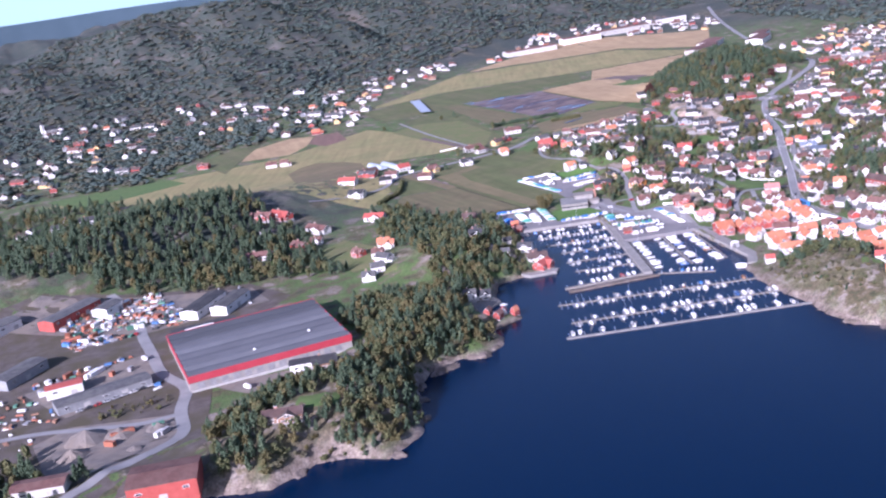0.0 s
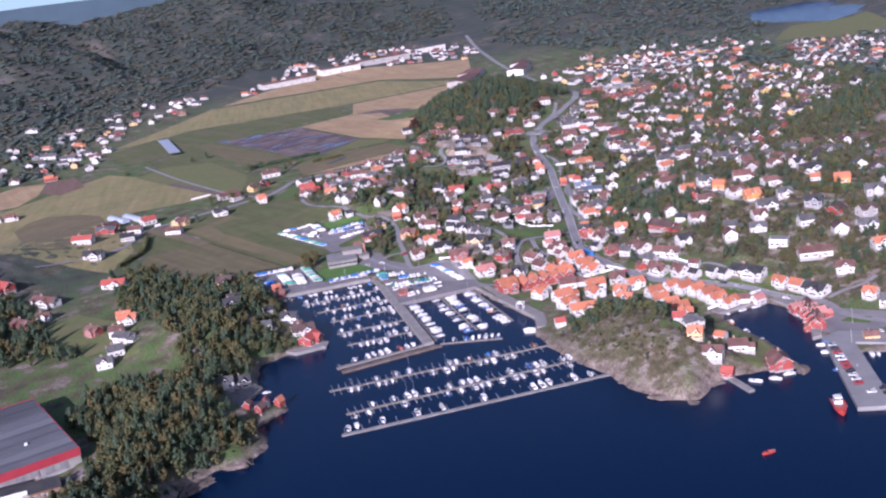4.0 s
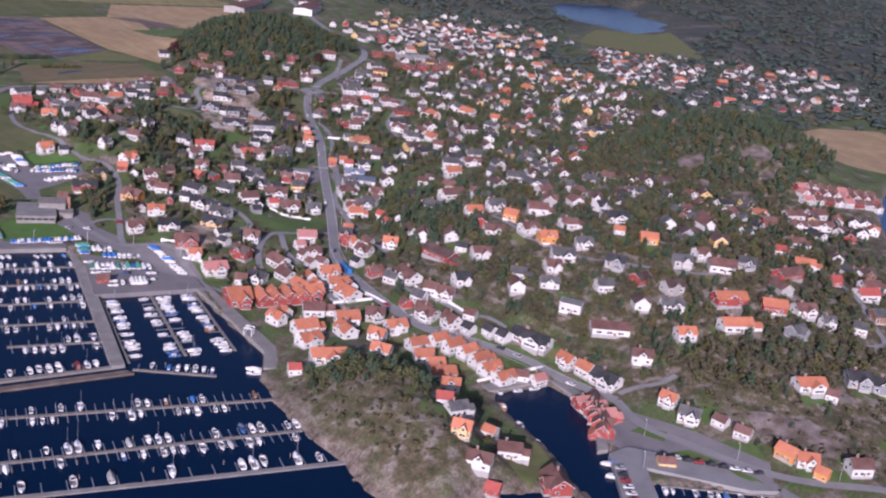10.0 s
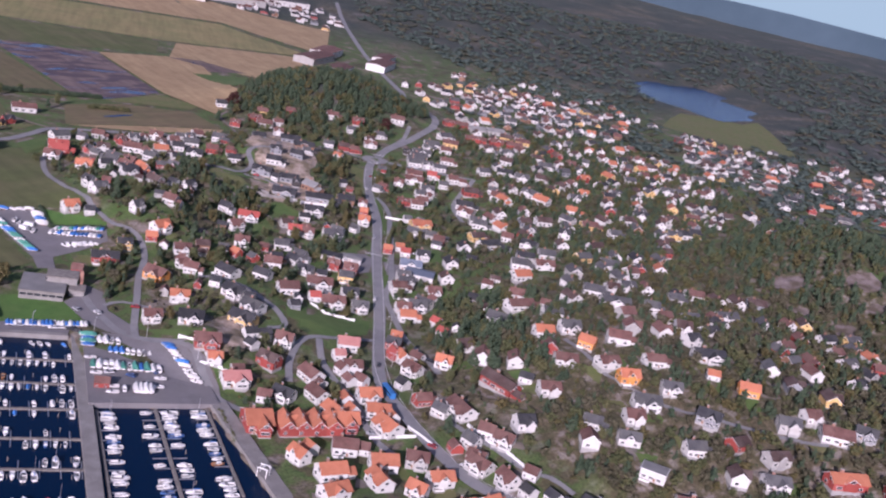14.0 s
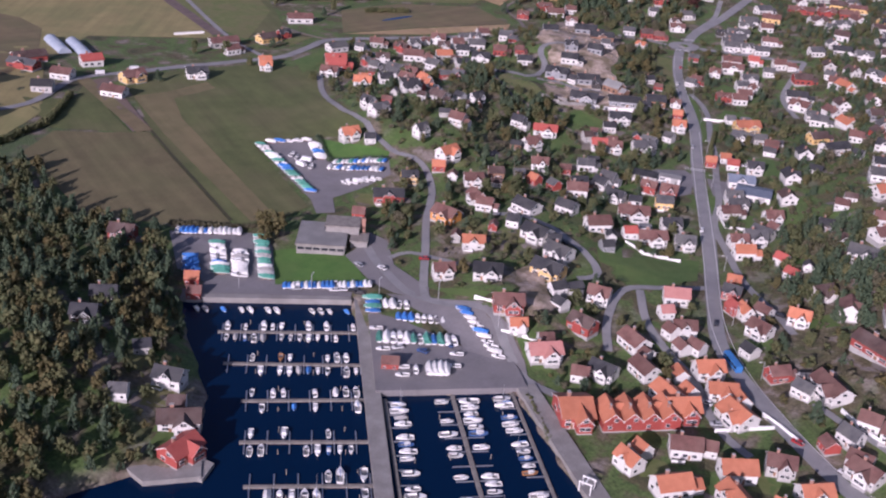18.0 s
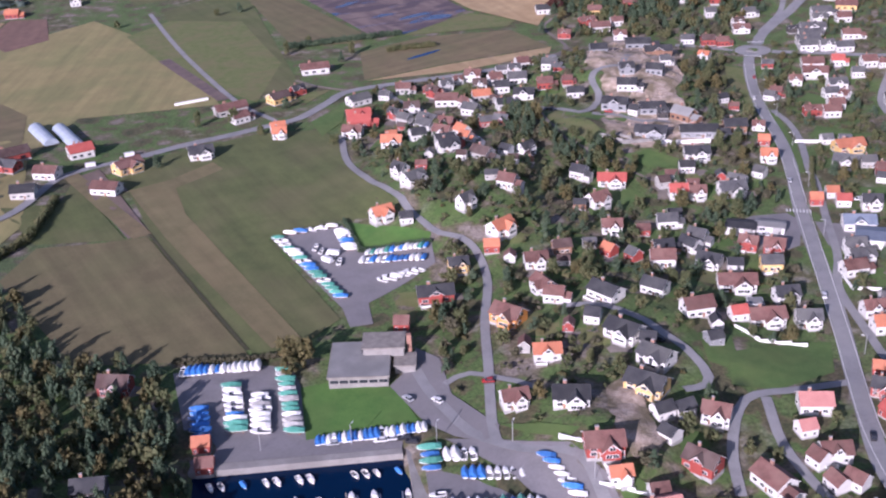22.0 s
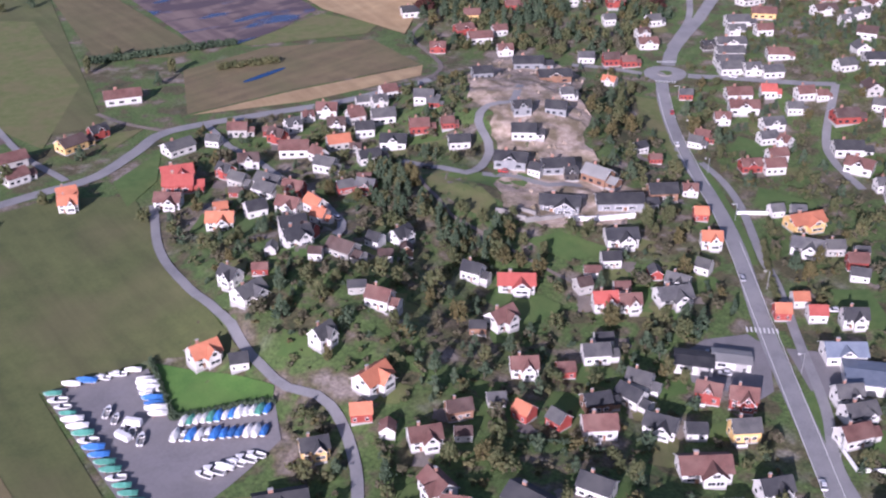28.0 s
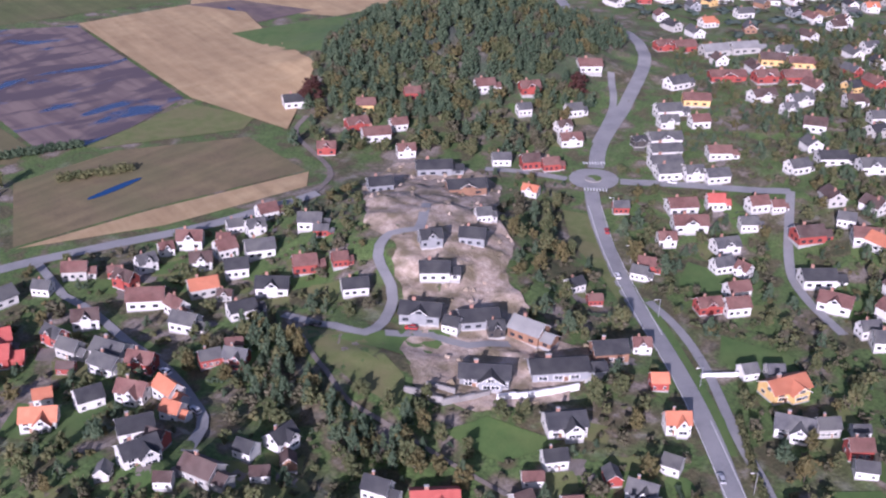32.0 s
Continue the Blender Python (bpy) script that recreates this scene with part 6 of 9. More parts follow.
# ---- garages and sheds beside some of the houses ----
gr = random.Random(41)
made = 0
for hx, hy in list(HOUSE_AT):
    if made < 34 and 490 < hx < 800 and 600 < hy < 960 and gr.random() < 0.8:
        a = gr.uniform(0, 6.28)
        gx, gy = hx + 10 * math.cos(a), hy + 10 * math.sin(a)
        if not any(blocked(gx + i, gy + j) for i in (-2, 2) for j in (-2, 2)) and all((gx - p) ** 2 + (gy - q) ** 2 > 60 for p, q in HOUSE_AT):
            house(gx, gy, gr.choice((-38, 52)) + gr.uniform(-8, 8), gr.uniform(4.6, 6), gr.uniform(3.8, 4.6), gr.choice(("white", "white", "red", "grey", "timber")), gr.choice(("black", "dark", "brown", "grey")), "", gr.uniform(0.5, 0.6), False)
            made += 1


# ---- the west shore: boathouses, huts and a landing ----
slab("quay", [(269, 567), (273, 553), (298, 567), (299, 582), (286, 586)], 1.5, -3, M["deck"], "grey boarded landing in front of white boathouses")
slab("quay", [(333, 604), (336, 594), (352, 589), (358, 604), (352, 612)], 1.8, -3, M["concrete"], "grey concrete landing below a red house")
for x, y, turn, L, w, r in ((284, 580, -30, 8, "white", "grey"), (293, 579, -28, 8.5, "white", "black"), (350, 601, 25, 11.5, "red", "red"), (275, 541, 40, 5, "red", "brown"), (279, 536, 30, 5.5, "red", "brown"), (285, 541, 60, 5, "white", "red"), (291, 538, 20, 4.5, "red", "orange"),
                            (342, 676, -30, 9, "dark", "black"), (300, 746, -30, 9, "white", "orange"), (282, 715, -30, 9, "white", "brown"), (526.1, 385.8, -27, 9.5, "red", "pink"), (528.7, 392.5, -27, 9.5, "red", "pink"), (531, 399, -27, 9.5, "red", "pink"), (515.4, 376.8, 63, 5, "red", "red")):
    house(x, y, turn, L, L * 0.75, w, r)


# ---- landmarks ----
def big_warehouse():
    """The wide flat-roofed warehouse with red fascia on the headland."""
    top = tagged(new("warehouse"), "huge warehouse with a dark grey ribbed roof and red fascia", "warehouse")
    top.matrix_basis = pose(154, 604.5, 3.4, 0, 0, -5.6)
    L, D, h = 46.2, 41.7, 8.5
    part("wall", box_mesh("wall", -L, L, -D, D, -3, h - 3.5, M["concrete"]), top)
    fas = mat("red_fascia", (0.3, 0.028, 0.042), (0.36, 0.04, 0.055), 4, 0.6)
    for name, a in (("front", (-L - 0.3, L + 0.3, -D - 0.3, -D + 0.2)), ("back", (-L - 0.3, L + 0.3, D - 0.2, D + 0.3)), ("side", (-L - 0.3, -L + 0.2, -D + 0.2, D - 0.2)), ("side", (L - 0.2, L + 0.3, -D + 0.2, D - 0.2))):
        part("fascia", box_mesh("fascia", *a, h - 3.6, h + 0.3, fas), top, None, "red sheet-metal fascia")
    shades = [mat("roof_felt_%s" % w, tuple(0.85 * c for c in k), k, 12, 0.75, patch_col=tuple(0.75 * c for c in k), patch_size=20) for w, k in (("dark", (0.085, 0.09, 0.1)), ("mid", (0.13, 0.135, 0.15)), ("pale", (0.17, 0.175, 0.19)))]
    n = 8
    for k in range(n):
        y0, y1 = -D + 2 * D * k / n, -D + 2 * D * (k + 1) / n
        ym, m = (y0 + y1) / 2, shades[(1, 2, 1, 1, 2, 1, 0, 0)[k]]
        v = [(x, y, z) for x in (-L, L) for y, z in ((y0 + 0.05, h - 0.4), (y0 + 0.05, h), (ym, h + 0.55), (y1 - 0.05, h), (y1 - 0.05, h - 0.4))]
        part("roof_bay", mesh_of("roof_bay", v, [(4, 3, 2, 1, 0), (5, 6, 7, 8, 9)] + [(i, (i + 1) % 5, (i + 1) % 5 + 5, i + 5) for i in range(5)], m), top)
    part("plinth", box_mesh("plinth", -L + 0.5, L - 0.5, -D - 1.6, -D - 0.3, -3, 0.9, M["footing"]), top, None, "pale concrete loading ramp")
    for k in range(13):
        part("loading_door", cached("dock_door", lambda: box_mesh("loading_door", -1.9, 1.9, -0.2, 0.05, 0.95, 4.4, M["dock_grey"])), top, pose(-40 + 6.5 * k, -D - 0.05, 0))
    for k in range(2):
        part("roof_vent", cached("vent", lambda: soft_box("roof_vent", -0.7, 0.7, -0.7, 0.7, 0, 1.0, M["trim_white"], 0.1)), top, pose(-6 + 34 * k, -26 + 8 * k, h + 0.3))
    back = part("annex", box_mesh("annex", -L + 4, -L + 44, D + 0.3, D + 14, -3, 6.4, WALLS["slate"]), top, None, "lower dark annex along the back wall")
    part("annex_roof", box_mesh("annex_roof", -L + 3.6, -L + 44.4, D + 0.3, D + 14.4, 6.4, 6.8, ROOFS["black"]), back)
    part("rooflight", box_mesh("rooflight", -L + 12, -L + 30, D + 6, D + 7.4, 6.8, 7.3, M["trim_white"]), back, None, "long pale rooflight")
    block_disc(154, 604, 50)


big_warehouse()
house(172, 540, -17, 13, 10, "timber", "black", tall=0.9)
house(125, 468, -25, 18, 9, "timber", "dark", "ell", tall=0.7)

# the red quay hall: a broad block, gabled bays, an end house
house(473.5, 567, -23, 11, 14, "red", "orange", tall=1.05)
for k in range(4):
    house(482.5 + 6.1 * k, 559.5 - 2.6 * k, 67, 12, 6.6, "red", "orange", tall=0.95)
house(507.3, 551.2, -23, 11, 9, "red", "orange", "ell", tall=1.0)


def clubhouse():
    """Low concrete clubhouse with flat roofs on several levels."""
    top = tagged(new("clubhouse"), "low grey concrete clubhouse with stepped flat roofs", "building")
    top.matrix_basis = pose(452, 716, zt(452, 710) + 0.2, 0, 0, -31)
    felt = ROOFS["flat"]
    part("wall", box_mesh("wall", -10, 10, -11, 11, -2, 3.6, M["concrete"]), top)
    part("roof", soft_box("roof", -10.6, 10.6, -11.6, 11.6, 3.6, 4.3, M["deck"], 0.08), top)
    part("roof_cover", box_mesh("roof_cover", -10.3, 10.3, -11.3, 11.3, 4.3, 4.34, felt), top)
    for k in range(6):
        part("window", cached("band", lambda: box_mesh("window", -1.4, 1.4, -0.12, 0.02, -0.55, 0.55, M["glass"])), top, pose(-8.2 + 3.3 * k, -11, 2.2))
    up = part("upper_storey", box_mesh("upper_storey", 1, 15, 2, 12, 3.6, 6.8, M["concrete"]), top)
    part("upper_roof", soft_box("upper_roof", 0.5, 15.5, 1.5, 12.5, 6.8, 7.4, M["deck"], 0.08), up)
    part("skylight", soft_box("skylight", -1.6, 1.6, -2, 2, 4.3, 5.6, M["glass"], 0.1), top, pose(2, 4.5, 0.6))
    wing_ = part("entrance_wing", box_mesh("entrance_wing", 12, 19, -4, 4, -2, 3.2, M["concrete"]), top)
    part("wing_roof", soft_box("wing_roof", 11.6, 19.4, -4.4, 4.4, 3.2, 3.7, M["deck"], 0.06), wing_)
    part("chimney", box_mesh("chimney", 16, 17.6, 5, 6.6, 3, 10, M["brick_stack"]), top)
    block_disc(454, 716, 16)


clubhouse()


def poly_tunnel(x, y, turn, length):
    v, f = [], []
    for k in range(9):
        a = math.pi * k / 8
        v += [(-length / 2, 4 * math.cos(a), 3.4 * math.sin(a)), (length / 2, 4 * math.cos(a), 3.4 * math.sin(a))]
    f = [(2 * k, 2 * k + 1, 2 * k + 3, 2 * k + 2) for k in range(8)] + [tuple(range(16, -1, -2)), tuple(range(1, 18, 2))]
    top = tagged(new("poly_tunnel"), "long grey-blue plastic poly tunnel on the farm", "greenhouse")
    top.matrix_basis = pose(x, y, zt(x, y) + 0.2, 0, 0, turn)
    part("cover", mesh_of("cover", v, f, M["tunnel_sheet"]), top)
    for k in range(7):
        part("hoop", cached("hoop", lambda: joined("hoop", [box_mesh("h", -0.08, 0.08, 4.05 * math.cos(a) - 0.1, 4.05 * math.cos(a) + 0.1, 3.42 * math.sin(a) - 0.5, 3.42 * math.sin(a) + 0.06, M["alu_grey"]) for a in (0.3, 0.8, 1.3, 1.84, 2.34, 2.84)])), top, pose(-length / 2 + length * (k + 0.5) / 7, 0, 0))


M["tunnel_sheet"] = mat("tunnel_plastic", (0.3, 0.36, 0.43), (0.42, 0.47, 0.53), 4, 0.45)
M["alu_grey"] = mat("galvanised_steel", (0.4, 0.41, 0.42), (0.5, 0.51, 0.52), 1, 0.5, metal=0.6)
poly_tunnel(416, 1019, 92, 32)
poly_tunnel(427, 1003, 92, 46)
house(393, 990, 5, 18, 10, "red", "red")
house(425, 976, 0, 12, 9, "white", "red")
house(388, 936, -25, 11, 8, "grey", "black")
tagged(patch("greenhouse_roof", [(635, 1399), (646, 1391), (608, 1279), (597, 1287)], M["tunnel_sheet"], 3.2), "long pale blue greenhouse roof", "greenhouse", kind="structure")


# ---- walls, hedges, lamps, a bus ----
def garden_wall(pts, high, label, material=None, thick=0.45):
    """A standing wall in straight lengths."""
    top = tagged(new("garden_wall"), label, "wall")
    for (ax, ay), (bx, by) in zip(pts, pts[1:]):
        n = max(1, int(math.hypot(bx - ax, by - ay) / 5))
        for k in range(n):
            px, py, qx, qy = ax + (bx - ax) * k / n, ay + (by - ay) * k / n, ax + (bx - ax) * (k + 1) / n, ay + (by - ay) * (k + 1) / n
            span, z = math.hypot(qx - px, qy - py), zt((px + qx) / 2, (py + qy) / 2)
            part("wall_panel", soft_box("wall_panel", 0, span, -thick / 2, thick / 2, -1.5, high, material or M["trim_white"], 0.05), top, pose(px, py, z, 0, 0, math.degrees(math.atan2(qy - py, qx - px))))


garden_wall([(573, 661.2), (574, 650), (588, 641)], 1.3, "white plastered garden wall along the street")
garden_wall([(531.7, 537.3), (531.9, 529.9), (530.5, 518.2)], 1.6, "white wall beside the main street")
garden_wall([(511, 538.5), (519, 535), (530, 530)], 1.4, "white wall round a lawn")
garden_wall([(645, 828.1), (651.1, 817.4), (666.2, 812.6)], 2.2, "pale concrete retaining wall on the building site", M["concrete"], 0.8)
garden_wall([(666.4, 809.9), (677.2, 803.9), (691.3, 798.3)], 2.2, "pale concrete retaining wall below the new houses", M["trim_white"], 0.8)
garden_wall([(653.3, 827.1), (657.2, 818.4)], 1.8, "short pale retaining wall", M["concrete"], 0.8)
garden_wall([(731, 780), (741, 772)], 1.5, "white fence wall beside the road")
garden_wall([(640, 672), (633, 660), (641, 653)], 1.3, "white garden wall by the service road")
garden_wall([(480, 640), (486, 630), (482, 618)], 1.2, "white wall below the red villa")
garden_wall([(478, 618), (488.6, 606.7), (485.9, 597.1)], 1.2, "white terrace wall of a garden")
garden_wall([(554.3, 523.8), (549.7, 507.2), (549, 492), (547, 478.5)], 1.4, "white wall along a steep lane")
garden_wall([(508.4, 441.7), (523.3, 437.5), (541.4, 430.2)], 1.3, "white wall above the inner quay")
garden_wall([(493, 1029), (513, 1028)], 1.5, "line of white wrapped bales beside a field", None, 1.5)


def bus(x, y, turn):
    top = tagged(new("bus"), "blue single-deck bus on the main road", "bus")
    top.matrix_basis = pose(x, y, zt(x, y) + 0.4, 0, 0, turn)
    part("body", soft_box("body", -1.25, 1.25, -5.8, 5.8, 0.35, 3.1, M["bus_blue"], 0.18), top)
    for s in (-1.27, 1.27):
        for k in range(5):
            part("window", cached("buswin", lambda: box_mesh("window", -0.03, 0.03, -0.85, 0.85, 1.6, 2.5, M["glass"])), top, pose(s, -4.2 + 2.1 * k, 0))
    part("windscreen", box_mesh("windscreen", -1.1, 1.1, 5.76, 5.84, 1.3, 2.7, M["glass"]), top)
    for sx in (-1.1, 1.1):
        for yy in (-3.6, 3.6):
            part("wheel", cached("wheel", wheel_mesh), top, pose(sx, yy, 0.45) @ Matrix.Diagonal((1.4, 1.4, 1.4, 1)))


M["bus_blue"] = mat("blue_bus_paint", (0.04, 0.17, 0.42), (0.05, 0.21, 0.5), 3, 0.35)


def street_lamp(x, y, turn):
    key = "lamp"
    if key not in PROTO:
        top = tagged(new("street_lamp"), "grey steel street lamp beside the road", "lamp post", "street lamps")
        part("post", box_mesh("post", -0.09, 0.09, -0.09, 0.09, -0.5, 7.5, M["alu_grey"]), top)
        part("arm", box_mesh("arm", -0.06, 1.6, -0.06, 0.06, 7.4, 7.52, M["alu_grey"]), top)
        part("lamp_head", soft_box("lamp_head", 1.2, 2.1, -0.2, 0.2, 7.3, 7.5, M["trim_white"], 0.05), top)
        top["fresh"] = 1
        PROTO[key] = top
    proto, m = PROTO[key], pose(x, y, zt(x, y), 0, 0, turn)
    if "fresh" in proto:
        del proto["fresh"]
        proto.matrix_basis = m
        return proto
    return set_copy(proto, m)


for (ax, ay), (bx, by) in zip([(814, 894), (760, 833), (708, 762), (668, 717), (617, 654), (576, 607.6), (550.4, 576.2)], [(760, 833), (708, 762), (668, 717), (617, 654), (576, 607.6), (550.4, 576.2), (534, 535)]):
    n = max(1, int(math.hypot(bx - ax, by - ay) / 32))
    for k in range(n):
        a = math.atan2(by - ay, bx - ax)
        street_lamp(ax + (bx - ax) * (k + 0.5) / n - 5.6 * math.sin(a), ay + (by - ay) * (k + 0.5) / n + 5.6 * math.cos(a), math.degrees(a) - 90)
for x, y in ((452, 665), (470, 650), (430, 680), (405, 693), (478, 620), (529.3, 367.3), (541.2, 330.6), (480, 335), (462, 316), (504, 352.5), (560, 295)):
    street_lamp(x, y, 40)


def pool(x, y, r):
    top = tagged(new("garden_pool"), "round turquoise garden pool", "pool")
    top.matrix_basis = pose(x, y, zt(x, y) + 0.3)
    ring = [(r * math.cos(k * 0.3927), r * math.sin(k * 0.3927)) for k in range(16)]
    part("rim", mesh_of("rim", [(a, b, z) for z in (-0.5, 1.0) for a, b in ring], [(k, (k + 1) % 16, (k + 1) % 16 + 16, k + 16) for k in range(16)], M["trim_white"]), top)
    part("water_surface", mesh_of("water_surface", [(a, b, 0.8) for a, b in ring], [tuple(range(16))], M["pool_blue"]), top)


M["pool_blue"] = mat("pool_liner", (0.05, 0.35, 0.6), (0.07, 0.42, 0.68), 1, 0.2)
pool(538.3, 751, 2.6)
pool(496.3, 655.2, 2.0)
house(432, 619, -30, 6, 5, "red", "brown", tall=0.6)
house(515.5, 348.8, -45, 7, 5, "yellow", "brown", tall=0.6)
for k in range(4):
    house(530 - 4.2 * k + 1, 394 - 4.6 * k + 1, 30, 15, 5.5, "red", "brown", tall=0.85)
house(512.5, 381, 30, 6, 5, "red", "orange", tall=0.6)


def boat_crane(x, y):
    top = tagged(new("boat_crane"), "white steel boat hoist on the quay", "crane")
    top.matrix_basis = pose(x, y, 2.2, 0, 0, 30) @ Matrix.Diagonal((0.62, 0.62, 0.55, 1))
    for sx in (-2.5, 2.5):
        for sy in (-3, 3):
            part("leg", soft_box("leg", -0.25, 0.25, -0.25, 0.25, 0, 6.5, M["trim_white"], 0.05), top, pose(sx, sy, 0))
        part("beam", soft_box("beam", -0.3, 0.3, -3.5, 3.5, 6.3, 7.0, M["trim_white"], 0.05), top, pose(sx, 0, 0))
    part("cross_beam", soft_box("cross_beam", -2.8, 2.8, -0.3, 0.3, 6.9, 7.4, M["trim_white"], 0.05), top)


boat_crane(453, 533)


# ---- boats ----
M["gelcoat"] = mat("white_gelcoat", (0.74, 0.74, 0.73), (0.82, 0.82, 0.81), 2, 0.35, spread=0.06)
M["boat_blue"] = mat("blue_hull_paint", (0.05, 0.12, 0.3), (0.07, 0.16, 0.38), 2, 0.4)
M["boat_red"] = mat("red_hull_paint", (0.45, 0.05, 0.04), (0.52, 0.08, 0.06), 2, 0.45)
M["boat_wood"] = mat("varnished_hull", (0.35, 0.16, 0.06), (0.45, 0.22, 0.09), 1.5, 0.4)
M["cockpit"] = mat("grey_cockpit", (0.2, 0.2, 0.2), (0.34, 0.33, 0.31), 1, 0.8, spread=0.3)
M["alu"] = mat("mast_aluminium", (0.55, 0.56, 0.58), (0.65, 0.66, 0.68), 1, 0.35, metal=0.8)
TARPS = {"blue": mat("blue_tarpaulin", (0.03, 0.13, 0.4), (0.05, 0.2, 0.52), 1.5, 0.6, 0.08, 0.8, spread=0.3),
         "green": mat("green_tarpaulin", (0.05, 0.22, 0.17), (0.09, 0.32, 0.25), 1.5, 0.6, 0.08, 0.8, spread=0.3),
         "white": mat("white_tarpaulin", (0.6, 0.6, 0.58), (0.75, 0.75, 0.73), 1.5, 0.6, 0.08, 0.8, spread=0.12),
         "grey": mat("grey_tarpaulin", (0.3, 0.3, 0.3), (0.42, 0.41, 0.39), 1.5, 0.6, 0.08, 0.8, spread=0.3)}


def hull_mesh(material, beam=0.19, keel=-0.06):
    """A hull 1 m long, bow towards +y."""
    rings = []
    for y, b, k in ((-0.5, 0.85, 0.7), (-0.2, 1.0, 1.0), (0.12, 0.96, 1.0), (0.32, 0.66, 0.85), (0.44, 0.3, 0.5), (0.5, 0.03, -0.3)):
        rings.append([(-beam * b, y, 0.11 + 0.04 * (y + 0.5)), (-beam * b * 0.8, y, 0.0), (0, y, keel * k), (beam * b * 0.8, y, 0.0), (beam * b, y, 0.11 + 0.04 * (y + 0.5))])
    v = [p for r in rings for p in r]
    f = [(i * 5 + k, i * 5 + k + 1, (i + 1) * 5 + k + 1, (i + 1) * 5 + k) for i in range(5) for k in range(4)] + [(4, 3, 2, 1, 0)]
    f += [(i * 5, (i + 1) * 5, (i + 1) * 5 + 4, i * 5 + 4) for i in range(2, 5)]       # foredeck
    w = len(v)
    v += [(s * beam * 0.72, y, 0.1) for y in (-0.46, 0.1) for s in (-1, 1)] + [(s * beam * 0.72, y, 0.02) for y in (-0.46, 0.1) for s in (-1, 1)]
    f += [(0, 10, w + 2, w), (4, w + 1, w + 3, 14), (0, w, w + 1, 4), (10, 14, w + 3, w + 2)]
    f += [(w, w + 2, w + 6, w + 4), (w + 1, w + 5, w + 7, w + 3), (w, w + 4, w + 5, w + 1), (w + 2, w + 3, w + 7, w + 6)]
    return mesh_of("hull", v, f, material)


def tarp_mesh(material):
    v, f = [], []
    for y, b, h in ((-0.52, 0.85, 0.12), (-0.25, 1.05, 0.24), (0.1, 1.05, 0.27), (0.34, 0.7, 0.22), (0.52, 0.06, 0.17)):
        v += [(-0.2 * b, y, 0.06), (-0.19 * b, y, 0.13), (0, y, h), (0.19 * b, y, 0.13), (0.2 * b, y, 0.06)]
    f = [(i * 5 + k + 1, i * 5 + k, (i + 1) * 5 + k, (i + 1) * 5 + k + 1) for i in range(4) for k in range(4)] + [(0, 1, 2, 3, 4)]
    return mesh_of("tarpaulin", v, f, material)


def boat_proto(kind, colour):
    key = ("boat", kind, colour)
    if key in PROTO:
        return PROTO[key]
    word = {"motor": "motorboat", "open": "open_boat", "sail": "sailing_boat", "covered": "covered_boat"}[kind]
    top = new(word)
    hullm = {"white": "gelcoat", "blue": "boat_blue", "red": "boat_red", "wood": "boat_wood"}.get(colour, "gelcoat") if kind != "covered" else "gelcoat"
    part("hull", cached(("hull", hullm), lambda: hull_mesh(M[hullm])), top)
    if kind == "covered":
        part("tarpaulin", cached(("tarp", colour), lambda: tarp_mesh(TARPS[colour])), top)
        part("cradle", cached("cradle", lambda: joined("cradle", [box_mesh("c", -0.14, 0.14, y, y + 0.03, -0.12, -0.02, M["brick_stack"]) for y in (-0.3, 0.2)] + [box_mesh("c", -0.02, 0.02, -0.27, 0.2, -0.11, -0.08, M["brick_stack"])])), top)
    else:
        part("cockpit_floor", cached("floor", lambda: box_mesh("floor", -0.135, 0.135, -0.455, 0.095, 0.02, 0.03, M["cockpit"])), top)
        if kind == "motor":
            part("cabin", cached("cabin", lambda: soft_box("cabin", -0.12, 0.12, -0.12, 0.24, 0.08, 0.24, M["gelcoat"], 0.02)), top)
            part("windscreen", cached("screen", lambda: box_mesh("windscreen", -0.125, 0.125, -0.1, 0.2, 0.165, 0.21, M["glass"])), top)
        elif kind == "open":
            part("windscreen", cached("screen2", lambda: soft_box("windscreen", -0.12, 0.12, 0.05, 0.13, 0.1, 0.2, M["glass"], 0.01)), top)
            part("outboard_motor", cached("outboard", lambda: soft_box("outboard", -0.03, 0.03, -0.56, -0.48, 0.0, 0.18, M["cockpit"], 0.01)), top)
        else:
            part("cabin", cached("scabin", lambda: soft_box("cabin", -0.09, 0.09, -0.05, 0.3, 0.09, 0.19, M["gelcoat"], 0.02)), top)
            part("mast", cached("mast", lambda: box_mesh("mast", -0.009, 0.009, 0.09, 0.108, 0.1, 1.35, M["alu"])), top)
            part("boom", cached("boom", lambda: soft_box("boom", -0.018, 0.018, -0.36, 0.09, 0.27, 0.31, TARPS["blue"], 0.006)), top)
    words = {"motor": "%s cabin motorboat moored at a pontoon", "open": "%s open motorboat with a windscreen", "sail": "%s sailing boat with a bare mast", "covered": "laid-up boat under a %s tarpaulin"}[kind]
    tagged(top, words % ("varnished wooden" if colour == "wood" else colour), "boat", "boats of the harbour")
    top["fresh"] = 1
    PROTO[key] = top
    return top


def boat(x, y, z, turn, length, kind, colour="white"):
    proto = boat_proto(kind, colour)
    m = pose(x, y, z, 0, 0, turn) @ Matrix.Diagonal((length * (1.05 if length < 7 else 0.95), length, length, 1))
    if "fresh" in proto:
        del proto["fresh"]
        proto.matrix_basis = m
        return proto
    return set_copy(proto, m)


